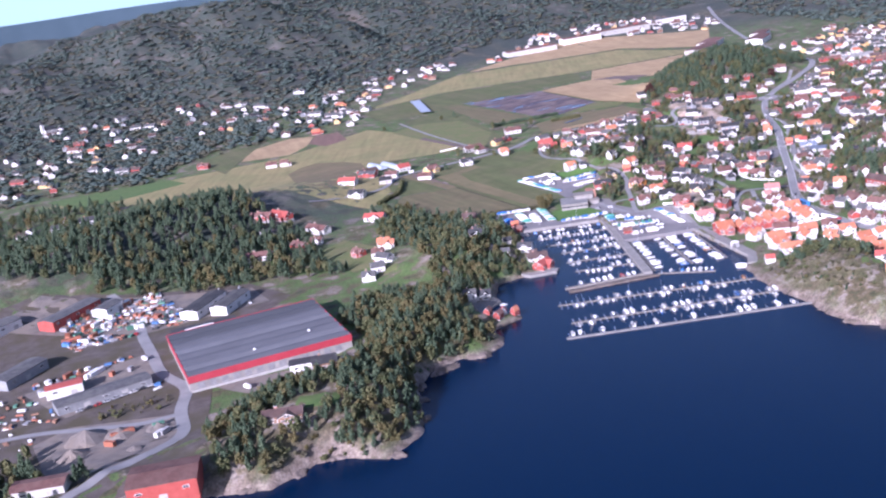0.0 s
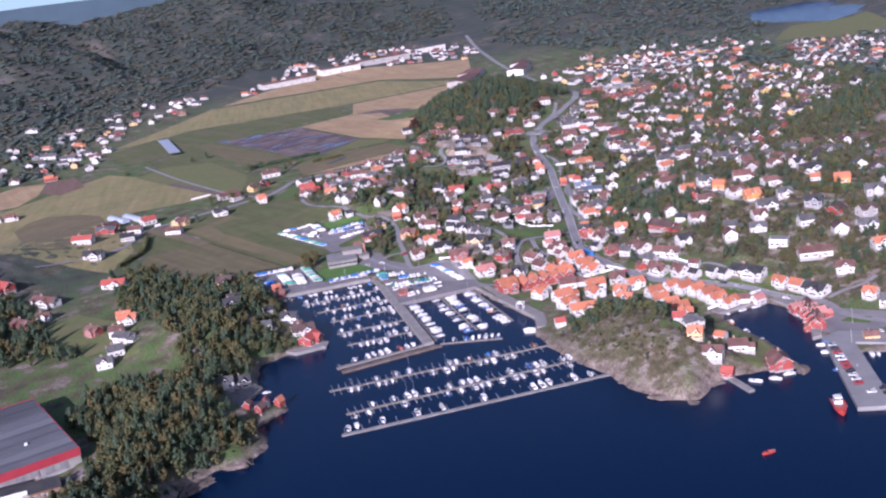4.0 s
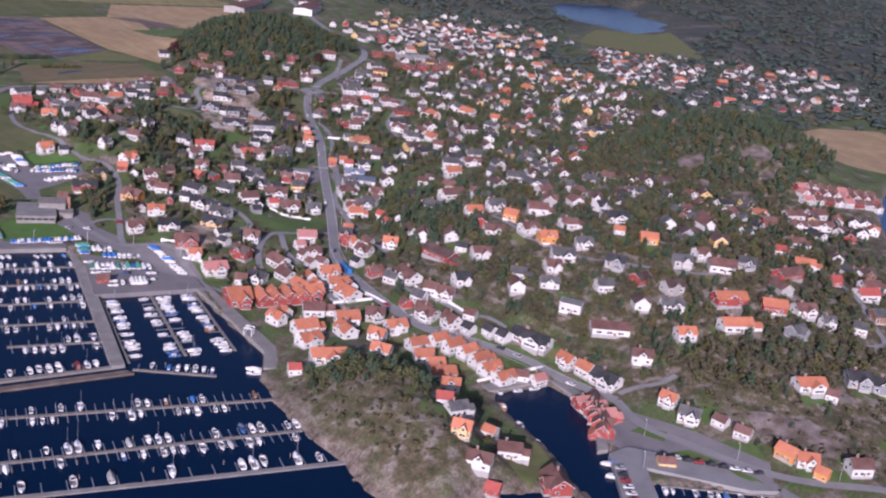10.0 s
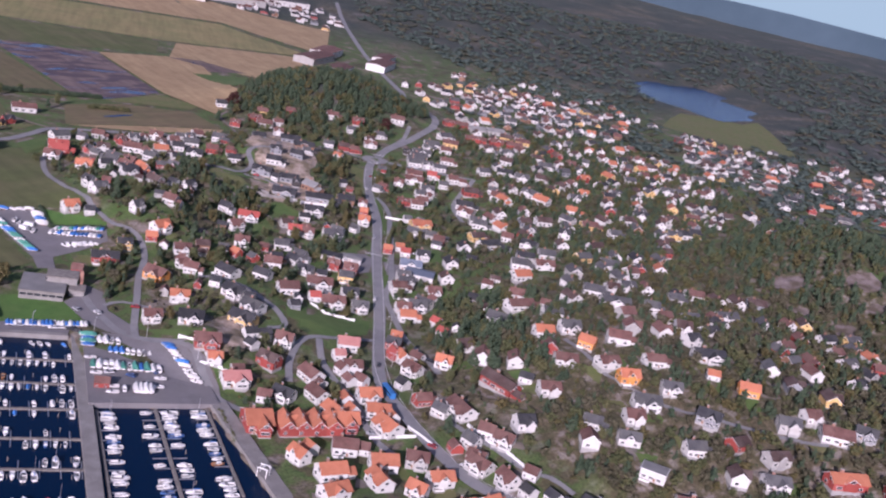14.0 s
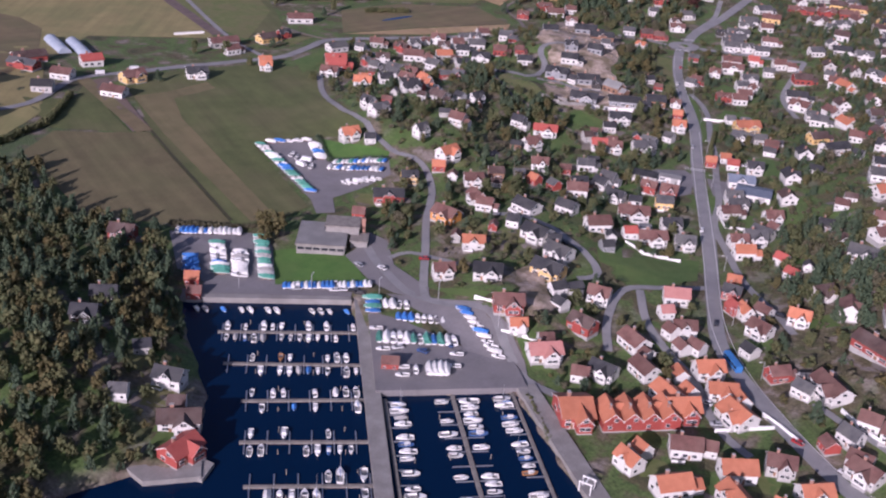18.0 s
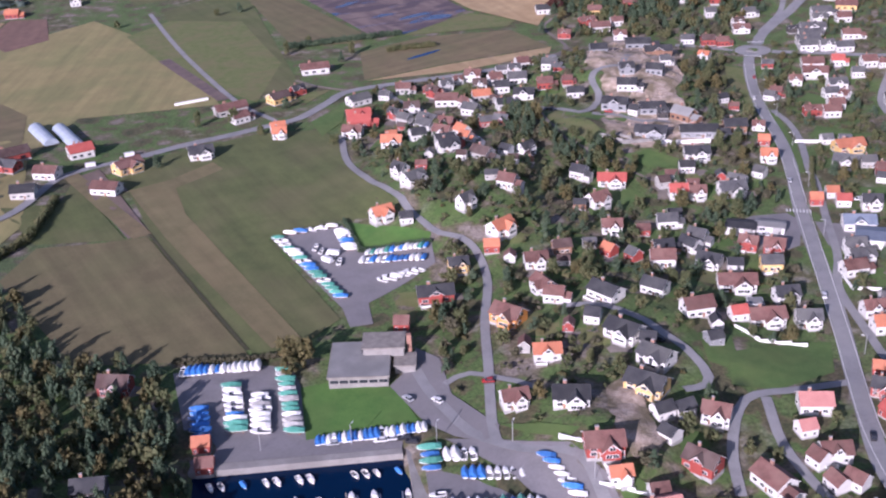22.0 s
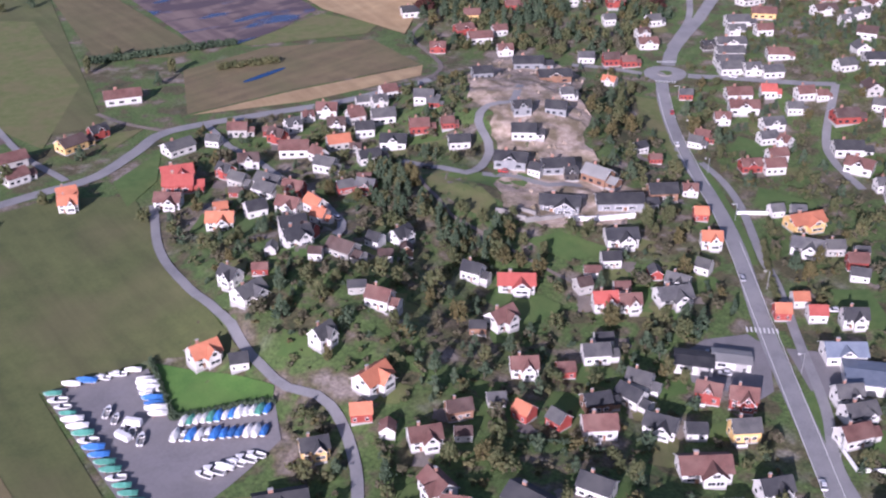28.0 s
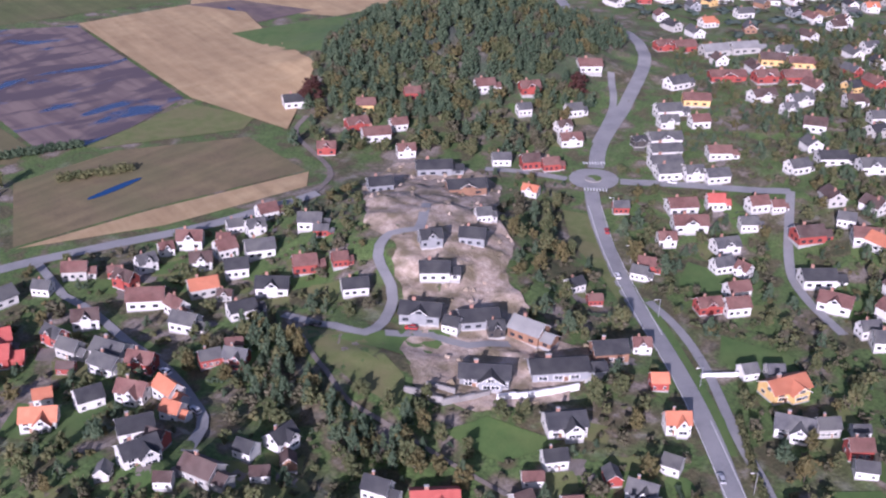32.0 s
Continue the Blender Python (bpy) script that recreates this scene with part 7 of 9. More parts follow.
def afloat(x, y, turn, length, r, sails=0.1):
    length *= 0.84
    u = r.random()
    kind = "sail" if u < sails else "motor" if u < 0.55 else "open" if u < 0.93 else "covered"
    colour = r.choice(("blue", "white", "grey")) if kind == "covered" else r.choices(("white", "blue", "red", "wood"), (0.92, 0.04, 0.02, 0.02))[0]
    return boat(x, y, 0.12 if kind != "covered" else 0.2, turn + r.uniform(-3, 3), length * r.uniform(0.85, 1.15) * (1.2 if kind == "sail" else 1), kind, colour)


def pontoon(a, b, width, label, sides, gap=3.6, size=6.2, fill=0.55, reach=5.5, sails=0.08, seed=1, material="deck", skip=(9, 9)):
    """A floating walkway with mooring fingers and the boats that lie at it. sides: 1 the left hand from a to b, -1 the right."""
    r = random.Random(seed)
    a, b = Vector((*a, 0)), Vector((*b, 0))
    way = (b - a).normalized()
    turn = math.degrees(math.atan2(way.y, way.x))
    span = (b - a).length
    top = tagged(new("pontoon"), label, "pontoon", "pontoons")
    top.matrix_basis = pose(a.x, a.y, 0, 0, 0, turn)
    part("deck", soft_box("deck", 0, span, -width * 0.36, width * 0.36, -0.2, 0.5, M[material], 0.05), top)
    finger = cached(("finger", reach), lambda: soft_box("mooring_finger", -0.17, 0.17, 0, reach, 0.12, 0.42, M["alu"], 0.03))
    pile = cached("pile", lambda: box_mesh("pile", -0.12, 0.12, -0.12, 0.12, -2, 1.9, M["deck"]))
    for s in sides:
        n = int(span / gap)
        for k in range(n):
            x = (k + 0.5) * gap
            m = pose(x, s * width / 2, 0, 0, 0, 0 if s > 0 else 180)
            if k % 2 == 0 or reach == 5.4:
                part("mooring_finger", finger, top, m)
            if k % 6 == 3:
                part("pile", pile, top, pose(x, s * (width / 2 + reach), 0))
            if r.random() < fill and not skip[0] <= k / n <= skip[1]:
                L = size * r.uniform(0.85, 1.12)
                c = a + way * (x + gap * 0.5) + Vector((-way.y, way.x, 0)) * s * (width / 2 + 0.5 + L / 2)
                afloat(c.x, c.y, turn + (0 if s > 0 else 180) + (180 if r.random() < 0.4 else 0), L, r, sails)
    return top


pontoon((387, 668), (436, 645.5), 2.0, "narrow floating wooden pontoon with small boats", (1, -1), 3.3, 5.6, 0.5, 4.8, 0.02, 1)
pontoon((381, 647), (427, 625), 2.0, "narrow floating wooden pontoon with small boats", (1, -1), 3.3, 5.8, 0.48, 4.8, 0.02, 2)
pontoon((378, 623), (419, 605), 2.0, "narrow floating wooden pontoon with small boats", (1, -1), 3.5, 6.0, 0.5, 5.0, 0.03, 3)
pontoon((369, 602), (410, 583), 2.0, "narrow floating wooden pontoon with small boats", (1, -1), 3.5, 6.2, 0.5, 5.0, 0.04, 4)
pontoon((362, 581), (401, 563), 2.0, "narrow floating wooden pontoon with small boats", (1, -1), 3.6, 6.4, 0.62, 5.0, 0.06, 5)
pontoon((339, 558), (384, 542.5), 1.6, "wooden pontoon beside the breakwater with cabin boats", (1,), 3.8, 7.0, 0.72, 4.0, 0.12, 6)
pontoon((422, 604), (395, 541), 1.6, "pontoon along the mole with large cabin boats", (1,), 3.7, 6.6, 0.66, 5.5, 0.08, 7)
pontoon((444, 596), (419, 534), 2.0, "central pontoon with large white cabin boats", (1, -1), 3.7, 6.4, 0.64, 5.5, 0.08, 8)
pontoon((464, 589), (440, 526), 1.6, "pontoon along the promenade with large cabin boats", (-1,), 3.7, 6.6, 0.68, 5.5, 0.05, 9)
pontoon((393, 535), (418, 511), 2.2, "wide wooden pontoon off the mole end", (1,), 3.6, 6.5, 0.5, 4.5, 0.05, 10)
pontoon((318, 534), (424, 481.5), 2.4, "long floating pontoon with rows of small boats", (1, -1), 3.6, 6.2, 0.36, 5.4, 0.08, 11)
pontoon((307, 503), (417, 455.5), 2.4, "long floating pontoon with rows of small boats", (1, -1), 3.6, 6.8, 0.42, 5.4, 0.12, 12)
pontoon((292, 485), (414, 428), 3.4, "long pale concrete pontoon, the outer edge of the marina", (1,), 4.2, 7.6, 0.3, 6.0, 0.45, 13, "concrete")
pontoon((441, 505), (436, 500), 2.2, "short wooden boat landing by the promenade", (-1,), 3.4, 8.0, 0.9, 4.0, 0.0, 14)
pontoon((521, 299), (493, 326), 1.8, "floating pontoon of the east basin", (1, -1), 3.0, 5.8, 0.66, 4.5, 0.02, 15)
pontoon((505, 281), (479, 311), 1.8, "floating pontoon of the east basin", (1, -1), 3.0, 5.8, 0.72, 4.5, 0.02, 16)
pontoon((495, 266), (466, 296), 1.8, "floating pontoon of the east basin", (1, -1), 3.0, 5.8, 0.7, 4.5, 0.02, 17)
pontoon((533, 309), (502, 342), 1.4, "pontoon along the east quay", (1,), 3.0, 5.6, 0.66, 4.5, 0.02, 18)
pontoon((482, 255), (460, 279), 1.8, "floating pontoon of the east basin", (1, -1), 3.0, 5.8, 0.6, 4.5, 0.02, 19)

qr = random.Random(77)
for k in range(19):                                    # bows to the west quay
    u = (k + 0.5) / 19
    if qr.random() < 0.7:
        afloat(383 + 57 * u - 1.7, 692.5 - 27.5 * u - 3.6, 25 + 90 + 64, 5.2, qr, 0.0)
for x, y, t, L in ((500, 420, 150, 7), (510, 430, 160, 6), (518, 426, 70, 6), (526, 423, 70, 6), (493, 405, 145, 7), (488, 392, 150, 6.5), (480, 376, 150, 6), (445, 366, 20, 7), (452, 360, 30, 6), (460, 358, 60, 6),
                   (357, 618, 20, 8), (355, 608, 20, 7), (297, 562, 60, 5), (498, 364, 45, 8), (492, 357, 45, 9), (476, 342, 45, 7), (470, 318, 45, 8), (460, 307, 45, 9), (463, 311, 45, 9), (390, 321, 70, 6), (528, 396, 40, 9), (534.8, 405.5, 60, 8)):
    afloat(x, y, t, L, qr, 0.08)


def laid_up(a, b, count, turn, size, colours, seed, z=None):
    """A row of boats ashore under tarpaulins."""
    r = random.Random(seed)
    for k in range(count):
        u = (k + 0.5) / count
        x, y = a[0] + (b[0] - a[0]) * u, a[1] + (b[1] - a[1]) * u
        c = r.choice(colours)
        L = size * r.uniform(0.85, 1.15)
        ground = (zt(x, y) + 0.25) if z is None else z
        if c == "open":
            boat(x, y, ground + 0.08 * L, turn + r.uniform(-6, 6), L, r.choice(("open", "motor")), "white")
        else:
            boat(x, y, ground + 0.12 * L, turn + r.uniform(-4, 4), L, "covered", c)


laid_up((411, 733), (402, 705), 10, 60, 6.6, ("white", "green", "blue", "open"), 1, 2.35)
laid_up((417, 722), (408, 700), 8, 60, 6.6, ("white", "open", "grey", "white"), 2, 2.35)
laid_up((430, 732), (417, 694), 13, 58, 6.0, ("green", "green", "white", "grey"), 3, 2.35)
laid_up((397, 726), (391, 708), 6, 60, 6.6, ("blue", "blue", "white"), 4, 2.35)
laid_up((399, 750), (424, 738), 14, -30, 5.5, ("blue", "white", "open", "blue"), 5)
laid_up((421, 687), (453, 673), 21, -28, 5.0, ("blue", "blue", "white", "open"), 6)
laid_up((449, 665), (443, 653), 4, 65, 6.5, ("blue", "green", "white"), 7, 2.45)
laid_up((450, 658.5), (459, 653), 4, -28, 6.0, ("open", "white"), 71, 2.45)
laid_up((450, 648), (466, 637), 8, -28, 5.5, ("open", "blue", "white", "open"), 8, 2.45)
laid_up((436, 637), (462, 622.5), 12, -28, 7.0, ("open", "white", "blue", "green", "open"), 9, 2.45)
laid_up((442, 610.5), (449, 607), 4, -28, 8, ("white",), 10, 2.45)
laid_up((473, 638), (470, 606), 11, 45, 5.2, ("open", "white", "white", "blue"), 11)
for x, y, t in ((439, 643, 65), (434.5, 629, 65), (435, 615.5, 65), (432.5, 611, 65), (438.5, 612, -28), (452, 608.5, 65), (457, 615, 60)):
    boat(x, y, 2.9, t, 5.0, "motor" if t < 0 else "open", "white")
laid_up((470, 830), (469, 764), 17, 57, 5.6, ("white", "open", "green", "blue"), 13)
laid_up((474, 830), (496, 823), 5, 50, 5.5, ("white", "open", "blue"), 14)
laid_up((495, 818), (490, 798), 8, 57, 6.0, ("white", "blue", "open"), 15)
laid_up((494, 792), (516, 778), 13, -48, 5.0, ("blue", "green", "white", "grey"), 16)
laid_up((489, 788), (511, 771), 12, -48, 5.2, ("blue", "blue", "open", "white"), 17)
laid_up((487, 768), (505, 765), 6, 30, 6.0, ("open", "white", "open"), 18)
laid_up((479, 812), (482, 790), 5, -40, 5.2, ("open",), 19)
laid_up((520, 272), (536, 291), 6, -45, 7.0, ("blue", "white", "grey"), 20, 2.05)


def workboat(x, y, turn):
    """The red coaster at the pier head."""
    top = tagged(new("fishing_boat"), "red steel fishing boat with a white wheelhouse at the pier", "boat")
    top.matrix_basis = pose(x, y, 0.3, 0, 0, turn)
    part("hull", hull_mesh(M["boat_red"], 0.2), top, Matrix.Diagonal((14, 14, 16, 1)))
    part("deck", box_mesh("deck", -2.1, 2.1, -6.6, 3, 1.4, 1.6, M["deck"]), top)
    house_ = part("wheelhouse", soft_box("wheelhouse", -1.7, 1.7, -5.2, -1.4, 1.5, 4.6, M["gelcoat"], 0.15), top)
    part("window", box_mesh("window", -1.75, 1.75, -4.4, -1.36, 3.3, 4.1, M["glass"]), house_)
    part("mast", box_mesh("mast", -0.09, 0.09, 0.9, 1.1, 1.5, 8, M["alu"]), top)
    part("bulwark", joined("bulwark", [box_mesh("b", s * 2.7 - 0.06, s * 2.7 + 0.06, -6.8, 2.4, 1.5, 2.4, M["boat_red"]) for s in (-1, 1)]), top)


workboat(440.5, 320, 135)


# ---- cars ----
CAR = {c: mat(c + "_car_paint", tuple(0.9 * v for v in p), p, 3, 0.3, spread=0.1) for c, p in
       {"white": (0.75, 0.75, 0.75), "silver": (0.45, 0.46, 0.48), "black": (0.03, 0.03, 0.035), "red": (0.42, 0.03, 0.03), "blue": (0.05, 0.1, 0.25)}.items()}
M["tyre"] = mat("tyre_rubber", (0.02, 0.02, 0.02), (0.035, 0.035, 0.035), 0.5, 0.9)


def wheel_mesh():
    v = [(s, 0.33 * math.cos(k * 0.628), 0.33 * math.sin(k * 0.628)) for s in (-0.11, 0.11) for k in range(10)]
    return mesh_of("wheel", v, [tuple(range(9, -1, -1)), tuple(range(10, 20))] + [(k, (k + 1) % 10, (k + 1) % 10 + 10, k + 10) for k in range(10)], M["tyre"])


def car(x, y, turn, colour="white", z=None, kind="car"):
    key = (kind, colour)
    if key not in PROTO:
        top = new("van" if kind == "van" else "car")
        if kind == "van":
            part("body", soft_box("body", -1.0, 1.0, -2.6, 2.6, 0.35, 2.3, CAR[colour], 0.15), top)
            part("windscreen", box_mesh("windscreen", -0.9, 0.9, 2.2, 2.62, 1.3, 2.0, M["glass"]), top)
        else:
            part("body", soft_box("body", -0.88, 0.88, -2.15, 2.15, 0.3, 0.92, CAR[colour], 0.14), top)
            v = [(sx * w, yy, zz) for zz, w, ys in ((0.9, 0.8, (-1.9, 1.0)), (1.45, 0.62, (-1.45, 0.3))) for sx, yy in ((-1, ys[0]), (1, ys[0]), (1, ys[1]), (-1, ys[1]))]
            part("window", mesh_of("window", v, [(0, 1, 5, 4), (1, 2, 6, 5), (2, 3, 7, 6), (3, 0, 4, 7)], M["glass"]), top)
            part("roof", box_mesh("roof", -0.64, 0.64, -1.47, 0.32, 1.44, 1.5, CAR[colour]), top)
        part("chassis", cached("chassis", lambda: box_mesh("chassis", -0.8, 0.8, -1.9, 1.9, 0.0, 0.4, M["tyre"])), top)
        tagged(top, "parked %s %s on grey asphalt" % (colour, "delivery van" if kind == "van" else "hatchback car"), kind, "parked cars")
        top["fresh"] = 1
        PROTO[key] = top
    proto = PROTO[key]
    m = pose(x, y, (zt(x, y) + 0.35) if z is None else z, 0, 0, turn)
    if "fresh" in proto:
        del proto["fresh"]
        proto.matrix_basis = m
        return proto
    return set_copy(proto, m)


cr = random.Random(5)
for k in range(11):                                    # parked along the pier
    car(494 - 3.2 * k + 2, 358 - 3.3 * k, -45 + cr.uniform(-5, 5) + 90, cr.choice(("white", "white", "silver", "red", "black")), 2.02)
for k in range(9):
    car(519 + 2.6 * k, 352 - 4.0 * k, 40, cr.choice(("white", "black", "silver", "red")), 2.42)
for x, y, t, c, z in ((462, 310, 40, "black", 2.02), (466, 314, 60, "black", 2.02), (459, 316, 50, "white", 2.02), (443, 635, 30, "red", 2.42), (447, 622, 30, "blue", 2.42), (440, 628, 80, "white", 2.42),
                      (458, 622, 20, "blue", 2.42), (454, 626, 20, "silver", 2.42), (446, 670, 50, "black", 2.42), (438, 676, 65, "white", 2.42), (441, 675, 65, "white", 2.42), (445, 673, 65, "black", 2.42), (425, 683, 65, "silver", 2.3)):
    car(x, y, t, c, z)
for x, y, t, c in ((481.8, 681.5, 60, "red"), (533.5, 691.9, 40, "silver"), (541.1, 664.5, 0, "black"), (592, 858, 0, "silver"), (600, 888, 10, "white"), (648.4, 875, 30, "black"), (677.2, 859.7, 50, "white"), (670.2, 852.5, 40, "red"), (520, 552, 30, "white"), (514, 541, 60, "silver"),
                   (640, 712, 40, "white"), (646, 722, 40, "silver"), (692, 716, 50, "blue"), (697, 712, 50, "white"), (790, 866, -45, "red"), (764, 840, -40, "white"), (690, 745, -42, "silver"), (620, 662, -45, "white"),
                   (562.2, 591.9, -45, "black"), (530.1, 500.8, 10, "white"), (537.9, 442.8, 10, "silver"), (540.6, 413.6, 10, "white"), (845, 874, 35, "white"), (456, 690, 10, "silver"), (463, 683, 15, "white"), (588.2, 583.3, 10, "black"), (530, 520, 15, "red"), (527.1, 471.2, 10, "white"), (536, 451.4, 10, "black")):
    car(x, y, t, c)
for x, y, t in ((478, 796, 20), (483, 800, 40), (120, 700, 20), (95, 640, 10), (70, 600, 70), (130, 548, 15), (160, 541, 15), (425, 958, 80), (446, 962, 80)):
    car(x, y, t, "white", None, "van")
bus(545.4, 565.8, -20)


# ---- gardens: a lawn and a drive beside many of the houses ----
def garden_sheets(name, material, lift, chance, sizes, gap, label, seed):
    r = random.Random(seed)
    verts, faces = [], []
    for hx, hy in HOUSE_AT:
        if hx > 900 or hy > 1000 or r.random() > chance:
            continue
        a = radians(r.choice((-38, 52)) + r.uniform(-12, 12))
        w, d, s = r.uniform(*sizes), r.uniform(*sizes), r.choice((-1, 1, 1))
        c, n = math.cos(a), math.sin(a)
        ox, oy = (gap + d / 2) * s * n, -(gap + d / 2) * s * c
        base = len(verts)
        pts = [(hx + ox + u * w * c - v * d * n + r.uniform(-1, 1), hy + oy + u * w * n + v * d * c + r.uniform(-1, 1)) for v in (-0.5, -0.17, 0.17, 0.5) for u in (-0.5, -0.17, 0.17, 0.5)]
        if any(zt(*p) < 1.2 or blocked_road(*p) for p in pts):
            continue
        verts += [(x, y, zt(x, y) + lift) for x, y in pts]
        faces += [(base + 4 * j + i, base + 4 * j + i + 1, base + 4 * j + i + 5, base + 4 * j + i + 4) for j in range(3) for i in range(3)]
    tagged(new(name, mesh_of(name, verts, faces, material, True)), label, "garden", kind="structure")


def blocked_road(x, y):
    i, j = int((x - BX) / BS), int((y - BY) / BS)
    return ROADS[i, j]


garden_sheets("garden_lawns", M["lawn"], 0.19, 0.5, (7, 13), 3.0, "green lawns beside the houses", 61)
garden_sheets("rough_gardens", M["lawn_dry"], 0.17, 0.45, (7, 14), 3.0, "dry olive grass beside the houses", 63)
garden_sheets("gravel_drives", M["gravel"], 0.15, 0.55, (4, 8), 3.5, "grey gravel drives beside the houses", 62)


# ---- trees and woods ----
M["pine"] = leaf_mat("pine_needles", (0.05, 0.086, 0.052), (0.084, 0.13, 0.075), (0.13, 0.174, 0.098))
M["mixed"] = leaf_mat("autumn_mixed_leaves", (0.075, 0.098, 0.04), (0.13, 0.145, 0.062), (0.195, 0.182, 0.082))
M["autumn"] = leaf_mat("ochre_autumn_leaves", (0.1, 0.1, 0.042), (0.145, 0.13, 0.052), (0.195, 0.155, 0.064))
M["shrub"] = leaf_mat("garden_shrub_leaves", (0.075, 0.078, 0.04), (0.13, 0.122, 0.072), (0.2, 0.178, 0.122))
# far leaves: pine and mixed with blue distance haze put into the colour
M["far_pine"] = leaf_mat("hazed_pine_needles", (0.072, 0.11, 0.098), (0.1, 0.142, 0.122), (0.124, 0.165, 0.136))
M["far_mixed"] = leaf_mat("hazed_autumn_leaves", (0.085, 0.1, 0.07), (0.12, 0.122, 0.082), (0.155, 0.14, 0.095))
M["rust"] = leaf_mat("dark_copper_leaves", (0.05, 0.02, 0.018), (0.08, 0.03, 0.024), (0.11, 0.045, 0.03))
M["bark"] = mat("bark", (0.09, 0.065, 0.05), (0.15, 0.11, 0.085), 0.6, 0.95)
OCT_V = np.array([(1, 0, 0), (-1, 0, 0), (0, 1, 0), (0, -1, 0), (0, 0, 1), (0, 0, -1)], float)
OCT_F = np.array([(0, 2, 4), (2, 1, 4), (1, 3, 4), (3, 0, 4), (2, 0, 5), (1, 2, 5), (3, 1, 5), (0, 3, 5)])


def crown_arrays(shape, clumps, seed):
    """A crown 1 m wide and 1 m high: uneven leaf clumps spread over its outline, with loose leaf sprays round each."""
    r = np.random.RandomState(seed)
    verts, faces, base = [], [], 0
    for k in range(clumps):
        h, a = (k + 0.5) / clumps, r.uniform(0, 6.28)
        if shape == "pine":
            h = 0.22 + 0.78 * h
            reach = 0.5 * (1.05 - h) ** 0.75 * r.uniform(0.45, 1.0)
            size = (0.12 + 0.13 * (1 - h)) * r.uniform(0.7, 1.2)
            flat = 0.55
        else:
            h = 0.25 + 0.7 * h
            reach = 0.42 * math.sqrt(max(0.05, 1 - ((h - 0.55) / 0.5) ** 2)) * r.uniform(0.4, 1.0)
            size = 0.17 * r.uniform(0.65, 1.3)
            flat = 0.8
        size *= (24 / clumps) ** 0.42
        mid = np.array([reach * math.cos(a), reach * math.sin(a), h])
        v = OCT_V * r.uniform(0.6, 1.3, (6, 3)) * size * np.array([1, 1, flat])
        q = Matrix.Rotation(r.uniform(0, 6.28), 3, Vector(r.normal(size=3)))
        verts.append(v @ np.array(q) + mid)
        faces.append(OCT_F + base)
        base += 6
        for spray in range(5 if clumps > 10 else 2):
            way = r.normal(size=3)
            way *= size * 1.15 / np.linalg.norm(way)
            verts.append(mid + way * np.array([1, 1, 0.8]) + r.normal(size=(3, 3)) * size * 0.42)
            faces.append(np.array([(base, base + 1, base + 2)]))
            base += 3
    return np.concatenate(verts), np.concatenate(faces)


def trunk_arrays(high):
    v, f = [], []
    for z, w in ((-0.04, 0.028), (high * 0.5, 0.02), (high, 0.008)):
        v += [(w * math.cos(k * 1.2566), w * math.sin(k * 1.2566), z) for k in range(5)]
    for ring in (0, 5):
        for k in range(5):
            a, b = ring + k, ring + (k + 1) % 5
            f += [(a, b, b + 5), (a, b + 5, a + 5)]
    for k in range(4):                                     # limbs
        base, a, z = len(v), k * 1.7, high * (0.4 + 0.12 * k)
        v += [(0.012, 0, z), (-0.012, 0, z), (0.26 * math.cos(a), 0.26 * math.sin(a), z + 0.15)]
        f.append((base, base + 1, base + 2))
    return np.array(v), np.array(f)


CROWNS = {(s, n): [crown_arrays(s, n, 31 * n + k) for k in range(6)] for s, n in (("pine", 40), ("leaf", 40), ("pine", 24), ("leaf", 26), ("pine", 16), ("leaf", 18), ("pine", 14), ("leaf", 15), ("pine", 4), ("leaf", 4), ("leaf", 7))}
TRUNK = trunk_arrays(0.75)


def wood(name, spots, label, trunks=True, category="trees"):
    """Many trees as one body: spots are x, y, z, height, width, crown, clumps, leaf."""
    leaves = sorted({s[7] for s in spots})
    vs, fs, ms, base = [], [], [], 0
    r = np.random.RandomState(len(spots))
    for x, y, z, high, wide, shape, n, leaf in spots:
        v, f = CROWNS[shape, n][r.randint(6)]
        a = r.uniform(0, 6.28)
        c, s = math.cos(a) * wide, math.sin(a) * wide
        lean = r.uniform(-0.06, 0.06, 2)
        out = np.stack([v[:, 0] * c - v[:, 1] * s + x + lean[0] * high * v[:, 2], v[:, 0] * s + v[:, 1] * c + y + lean[1] * high * v[:, 2], v[:, 2] * high + z], -1)
        vs.append(out), fs.append(f + base), ms.append(np.full(len(f), leaves.index(leaf)))
        base += len(v)
        if trunks:
            v, f = TRUNK
            k = 0.5 * (high + wide)
            out = np.stack([v[:, 0] * k + x, v[:, 1] * k + y, v[:, 2] * high + z], -1)
            vs.append(out), fs.append(f + base), ms.append(np.full(len(f), len(leaves)))
            base += len(v)
    if not vs:
        return None
    vs, fs, ms = np.concatenate(vs), np.concatenate(fs), np.concatenate(ms)
    me = bpy.data.meshes.new(name)
    me.vertices.add(len(vs))
    me.vertices.foreach_set("co", vs.astype(np.float32).ravel())
    me.loops.add(fs.size)
    me.loops.foreach_set("vertex_index", fs.astype(np.int32).ravel())
    me.polygons.add(len(fs))
    me.polygons.foreach_set("loop_start", np.arange(0, fs.size, 3, dtype=np.int32))
    me.polygons.foreach_set("material_index", ms.astype(np.int32))
    me.polygons.foreach_set("use_smooth", np.ones(len(fs), bool))
    for leaf in leaves:
        me.materials.append(M[leaf])
    if trunks:
        me.materials.append(M["bark"])
    me.update(calc_edges=True)
    return tagged(new(name, me), label, category, kind="stuff")


